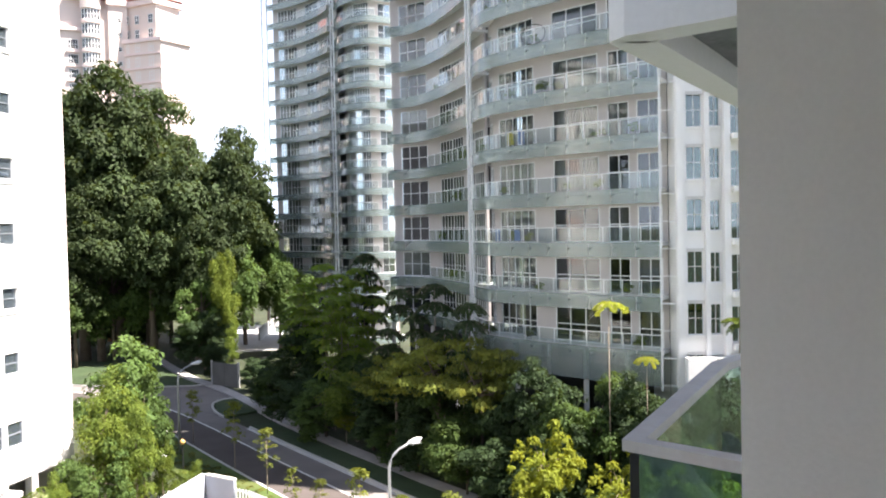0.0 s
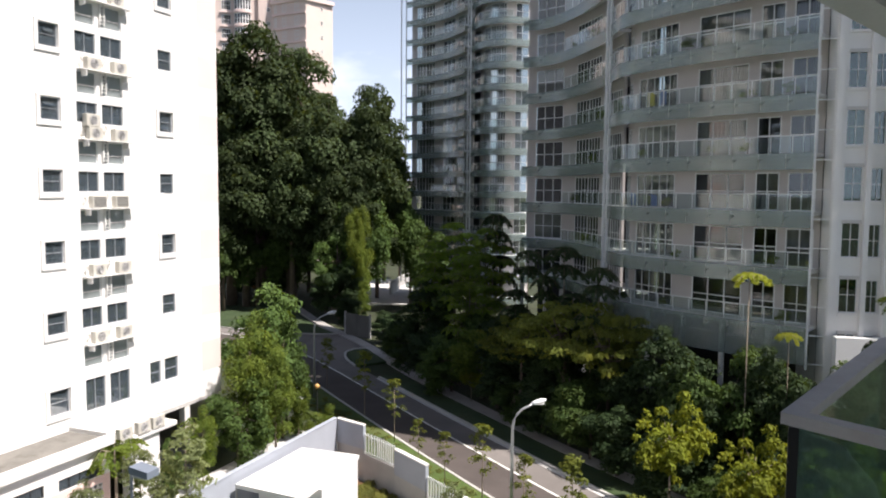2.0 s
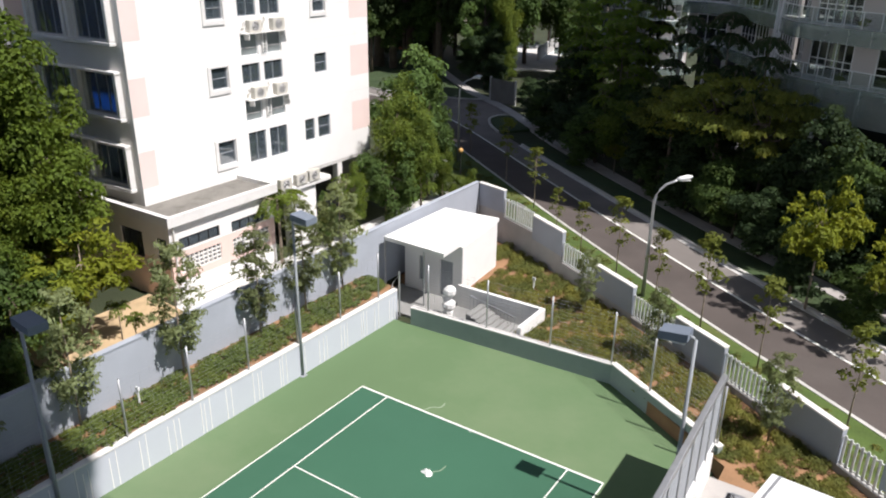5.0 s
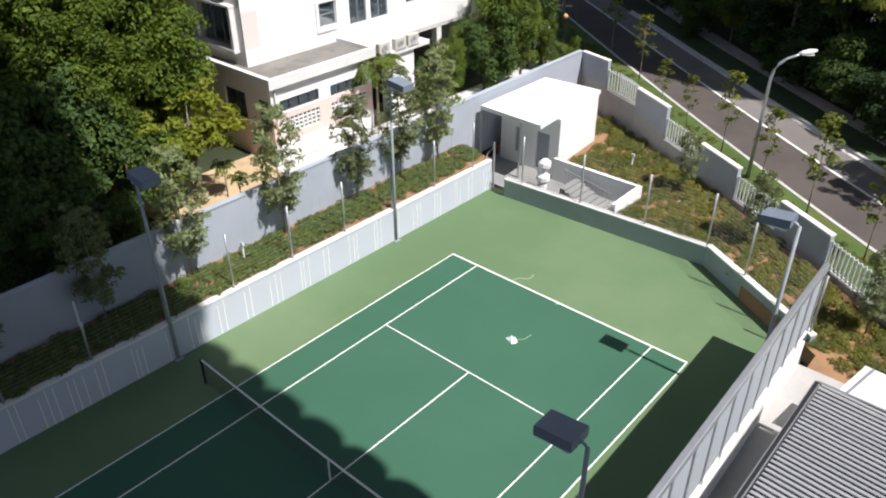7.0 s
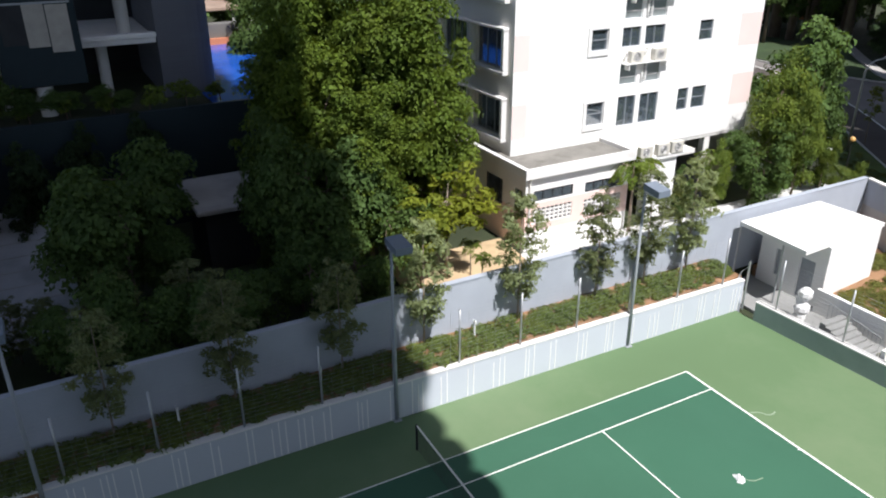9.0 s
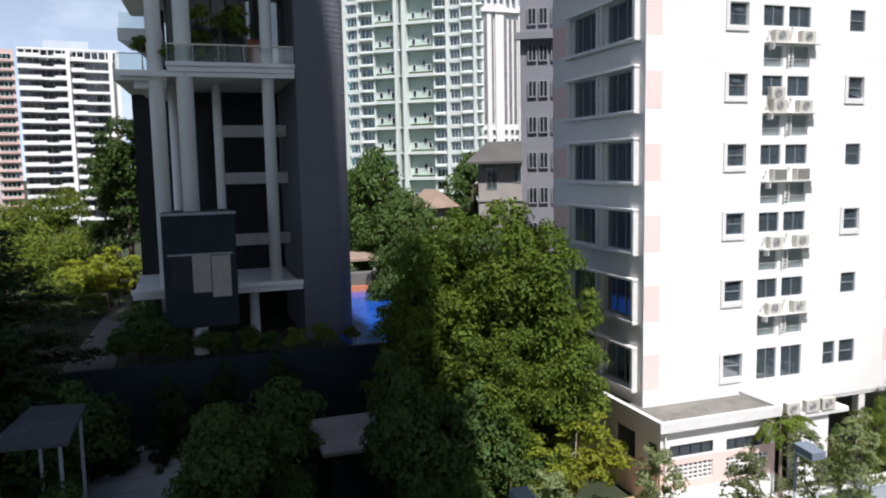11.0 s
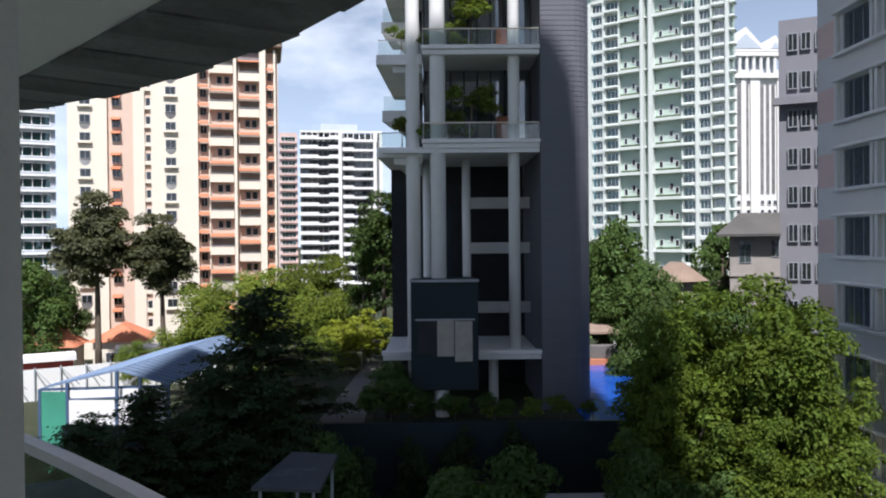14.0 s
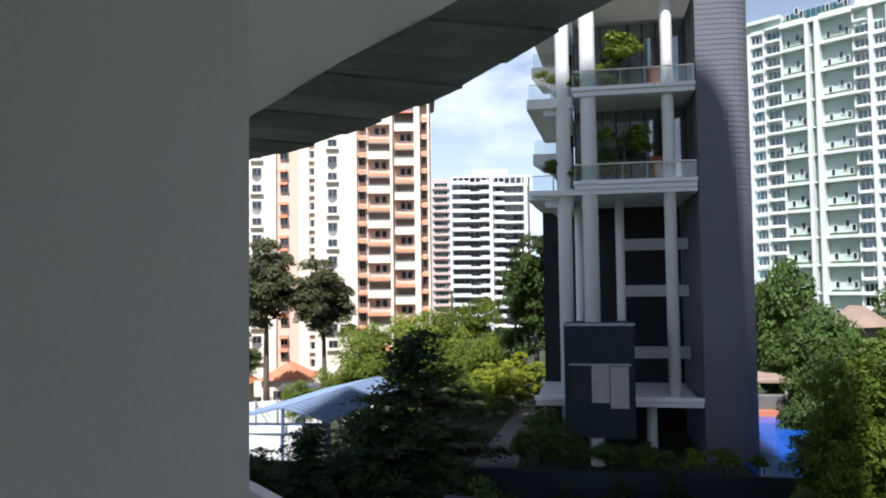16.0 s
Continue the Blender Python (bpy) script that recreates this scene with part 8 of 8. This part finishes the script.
# beyond the terrace and the work site
for q in (("lollipop", 113.9, 92.0, 23.6, 1.5, 0.98), ("lollipop", 109.7, 90.0, 21.2, 1.5, 0.95), ("broad", 117.9, 104, 17.0, 1.5, 0.9), ("broad", 116.4, 106, 14.5, 1.5, 0.8),
          ("plume", 106.0, 76.0, 14.0, 1.5, 0.95), ("plume", 102.1, 82.0, 15.0, 1.5, 1.05), ("plume", 99.2, 88.0, 16.3, 1.5, 0.95), ("plume", 107.9, 74.0, 11.2, 1.5, 0.95), ("plume", 98.1, 72.0, 13.3, 1.5, 0.85), ("plume", 104.0, 70.0, 11.6, 1.5, 1.0), ("yellow", 96.0, 66.0, 11.6, 6, 0.95), ("yellow", 97.3, 64.0, 10.0, 6, 1.1), ("yellow", 95.5, 61.0, 12.2, 6.5, 1.2), ("yellow", 94.9, 63.0, 10.4, 6.5, 1.2), ("column", 93.8, 66.0, 22.5, 7.5, 1.0), ("column", 95.3, 70.0, 19.5, 7.5, 1.1), ("bright", 111.4, 86, 7.6, 1.5), ("bright", 108.6, 84, 8.6, 1.5), ("broad", 118.5, 118, 16.0, 1.5), ("broad", 121.0, 110, 14, 1.5), ("leafy", 117.8, 100, 9.5, 1.5),
          ("broad", 76.8, 80.0, 21.4, 1.5, 0.6), ("broad", 78.6, 84.0, 19.0, 1.5, 0.6), ("broad", 73.9, 72.0, 16.9, 1.5, 0.65), ("broad", 74.8, 60.0, 13.6, 1.5, 0.62), ("broad", 72.6, 62.0, 14.6, 1.5, 0.62), ("broad", 75.6, 70.0, 15.6, 1.5, 0.65), ("broad", 69.1, 90.0, 20.9, 1.5, 0.65), ("broad", 66.6, 94.0, 21.9, 1.5, 0.65), ("broad", 64.6, 90, 21, 1.5, 0.6), ("broad", 68.2, 49, 15.5, 1.5, 0.55), ("broad", 65.4, 49, 15.7, 1.5, 0.5), ("leafy", 69.2, 52.0, 15.1, 1.5, 0.62), ("leafy", 66.5, 47.5, 14.7, 1.5, 0.62), ("leafy", 64.0, 46.0, 15.0, 1.5, 0.5), ("leafy", 71.0, 58.0, 13.0, 1.5, 0.7), ("bushy", 75.6, 52.0, 8.0, 1.5, 0.9), ("broad", 79.8, 90, 15, 1.5)):
    at(*q)
# low planting on the terrace
for i in range(12):
    x, y = -41.8 - random.uniform(0, 1.2), -12 + i * 1.9
    if -7.2 < y < -3.2:
        continue
    tree("shrub", x, y, 7.5, random.uniform(0.8, 1.4))
# saplings along the verge and in the beds
for x, y, s in ((-35.0, 56.6, 1.1), (-28.1, 50.9, 1.25), (-23.2, 46.3, 1.1), (-13.9, 38.6, 1.15), (-10.9, 36.6, 1.0), (-7.9, 34.5, 1.25), (-4.7, 32.4, 1.1), (-0.7, 29.5, 1.15), (-19.5, 42.3, 0.8), (-17.0, 40.6, 0.8)):
    tree("young", x, y, 0.1, s, group="street saplings")
for x, y, s in ((-22.95, 15.9, 1.35), (-22.95, 20.0, 1.2), (-22.95, 22.8, 1.3), (-22.95, 25.4, 1.35), (-22.95, 11.5, 1.3), (-22.8, 8.0, 1.1), (-22.8, 4.0, 1.2), (-22.8, 0.0, 1.15), (-8.5, 29.5, 0.85), (-3.0, 26.2, 0.9), (-13.0, 32.2, 0.8)):
    tree("sapling", x, y, 1.6 if x < -20 else 0.6, s * 0.92, group="garden saplings")
for z in SL[1:4]:
    for y, s in ((2.4, 1.25), (-1.9, 0.7), (1.1, 0.7)):
        tree("pot_tree", TX - 1.6, y, z if y > -1 else z - 0.4, s)
    for i in range(4):
        tree("shrub", TX - 0.8, -0.6 + i * 0.9, z, random.uniform(0.5, 0.9))


# pot plants behind the curved block's balcony rails
for i in range(26):
    k = random.randrange(0, 8)
    (bx, by), _ = along(offset(SEC_C, -0.45), length(SEC_C) * random.choice((0.2, 0.3, 0.44, 0.47, 0.6, 0.74, 0.86, 0.9)) + random.uniform(-0.5, 0.5))
    tree("shrub", bx, by, ZF + P31 * k, random.uniform(0.35, 0.75))
for i in range(10):
    (bx, by), _ = along(offset(SEC_B, -0.45), length(SEC_B) * random.uniform(0.4, 0.95))
    tree("shrub", bx, by, ZF + P31 * random.randrange(0, 8), random.uniform(0.4, 0.8))


def planting(name, label, spots, size, per, lm, flat=0.6, slim=0.45):
    c = np.array([s[:3] for s in spots], float)
    r = np.array([s[3] for s in spots], float)
    p, nrm = sprinkle(c, r, per * len(spots), flat)
    keep = p[:, 2] > c[:, 2].min() - 0.15
    return put(name, leaf_mesh(name, p[keep], nrm[keep], size, M[lm], slim), None, None, label, "planting", "stuff")


spots = [(random.uniform(-23.1, -21.45), random.uniform(-9, 27.3), 1.66, random.uniform(0.1, 0.26)) for _ in range(1350)]
planting("garden_groundcover", "clumped green groundcover over red soil", spots, 0.1, 45, "lf_cover", 0.55, 0.3)
spots = []
while len(spots) < 1100:
    (bx, by), h = along(BOUND, random.uniform(3, length(BOUND) - 3))
    ww = random.uniform(0.4, 6.0)
    p = (bx + ww * math.sin(h), by - ww * math.cos(h))
    inside = p[1] > 27.9 - max(0, (p[0] + 9.8)) * 0.66 and (p[0] > -14.6 or p[1] > 35.6 or (p[0] > -18.9 and p[1] > 31.0))
    if inside and p[0] > -22.5 and p[0] < 3.0:
        spots.append((p[0], p[1], 0.6, random.uniform(0.1, 0.3)))
planting("rough_grass", "rough green weeds over red soil", spots, 0.16, 80, "lf_weed", 0.7, 0.1)
spots = []
for i in range(420):
    (bx, by), h = along(ROAD, random.uniform(20, 95))
    o = random.uniform(0.6, 3.4)
    spots.append((bx - o * math.sin(h), by + o * math.cos(h), 0.08, random.uniform(0.12, 0.28)))
planting("verge_tufts", "dry grass tufts along the verge", spots, 0.15, 40, "lf_weed", 0.5, 0.12)


# ---- small things by the road and yard ----
def globe_lamp(x, y, z, h, mm, label):
    g_ = thing("garden_lamp", label, "lamp", x, y, z)
    part("post", Geo().tube([(0, 0, 0), (0, 0, h)], 0.04, 8), M["black"], g_)
    pts = [(0, 0, h + 0.2 + 0.2 * math.sin(a)) for a in (-1.4, -0.9, -0.4, 0.1, 0.6, 1.1, 1.45)]
    part("globe", Geo().tube(pts, [0.2 * math.cos(a) + 0.005 for a in (-1.4, -0.9, -0.4, 0.1, 0.6, 1.1, 1.45)], 12), mm, g_, smooth=True)


globe_lamp(-28.0, 35.8, 1.53, 1.95, M["white_steel"], "white globe garden lamp on a black post")
globe_lamp(-31.2, 49.0, 0.1, 2.2, M["orange_globe"], "amber globe lamp on a black gate post")
gp = thing("gate_pillar", "white stepped gate pillar beside the drive", "pillar", -30.4, 44.8, 0.0)
part("shaft", Geo().soft(-0.4, -0.4, 0.0, 0.4, 0.4, 3.0, 0.02), M["white"], gp)
part("shoulder", Geo().soft(-0.55, -0.3, 3.0, 0.4, 0.3, 3.25, 0.03), M["white"], gp)
part("shaft", Geo().soft(-0.3, -0.3, 3.25, 0.4, 0.3, 4.3, 0.02), M["white"], gp)
part("cap", Geo().soft(-0.42, -0.42, 4.3, 0.52, 0.42, 4.5, 0.05), M["white"], gp)
part("side_wall", Geo().box(-2.6, -0.12, 0.0, -0.4, 0.12, 2.7), M["white"], gp)
setting("side_drive", Geo().prism([(-55.5, 101), (-49.5, 104), (-60, 128), (-73, 134)], -0.1, 0.16), M["pale_concrete"], "sunlit concrete side drive among trees", "driveway")
bn_ = thing("bench_shelter", "low shelter with an orange base under the big tree", "shelter", -80, 112, 0, 36)
part("base", Geo().box(-4, -0.6, 0, 4, 0.6, 0.7), M["orange"], bn_)
part("board", Geo().box(-1.2, -0.1, 0.7, 1.2, 0.1, 2.2), M["dim"], bn_)
# marker stakes and a sprinkler head in the beds
for x, y in ((-22.6, 13.6), (-22.4, 7.0), (-22.5, 2.0), (-16.3, 33.0)):
    m_ = thing("tap_stake", "short white garden tap stake in soil", "stake", x, y, 1.6 if x < -20 else 0.55)
    part("pipe", Geo().tube([(0, 0, 0), (0, 0, 0.75)], 0.04, 6), M["white_steel"], m_)
    part("tap", Geo().box(-0.08, -0.04, 0.6, 0.08, 0.04, 0.75), M["white_steel"], m_)
rag = thing("white_rag", "crumpled white cloth lying on the court", "cloth", -12.76, 18.13, 0.008)
gg = Geo()
random.seed(9)
pts = [(0.28 * math.cos(a) * random.uniform(0.5, 1.2), 0.2 * math.sin(a) * random.uniform(0.5, 1.2)) for a in [2 * math.pi * k / 11 for k in range(11)]]
gg.add([(*p, 0.0) for p in pts] + [(p[0] * 0.4, p[1] * 0.4, random.uniform(0.06, 0.2)) for p in pts], [tuple(range(11, 22))] + [(i, (i + 1) % 11, 11 + (i + 1) % 11, 11 + i) for i in range(11)])
part("cloth", gg, M["white"], rag)
scuff = Geo().strip(smooth_line([(-15.12, 21.3), (-14.98, 21.62), (-14.72, 21.78), (-14.66, 22.0), (-14.72, 22.2)], 6), -0.03, 0.03, 0.0, 0.007)
scuff.strip(smooth_line([(-12.62, 18.3), (-12.45, 18.5), (-12.42, 18.85)], 5), -0.02, 0.02, 0.0, 0.007)
setting("court_scuff", scuff, M["court_scuff"], "pale curved scuff mark on the court", "stain")
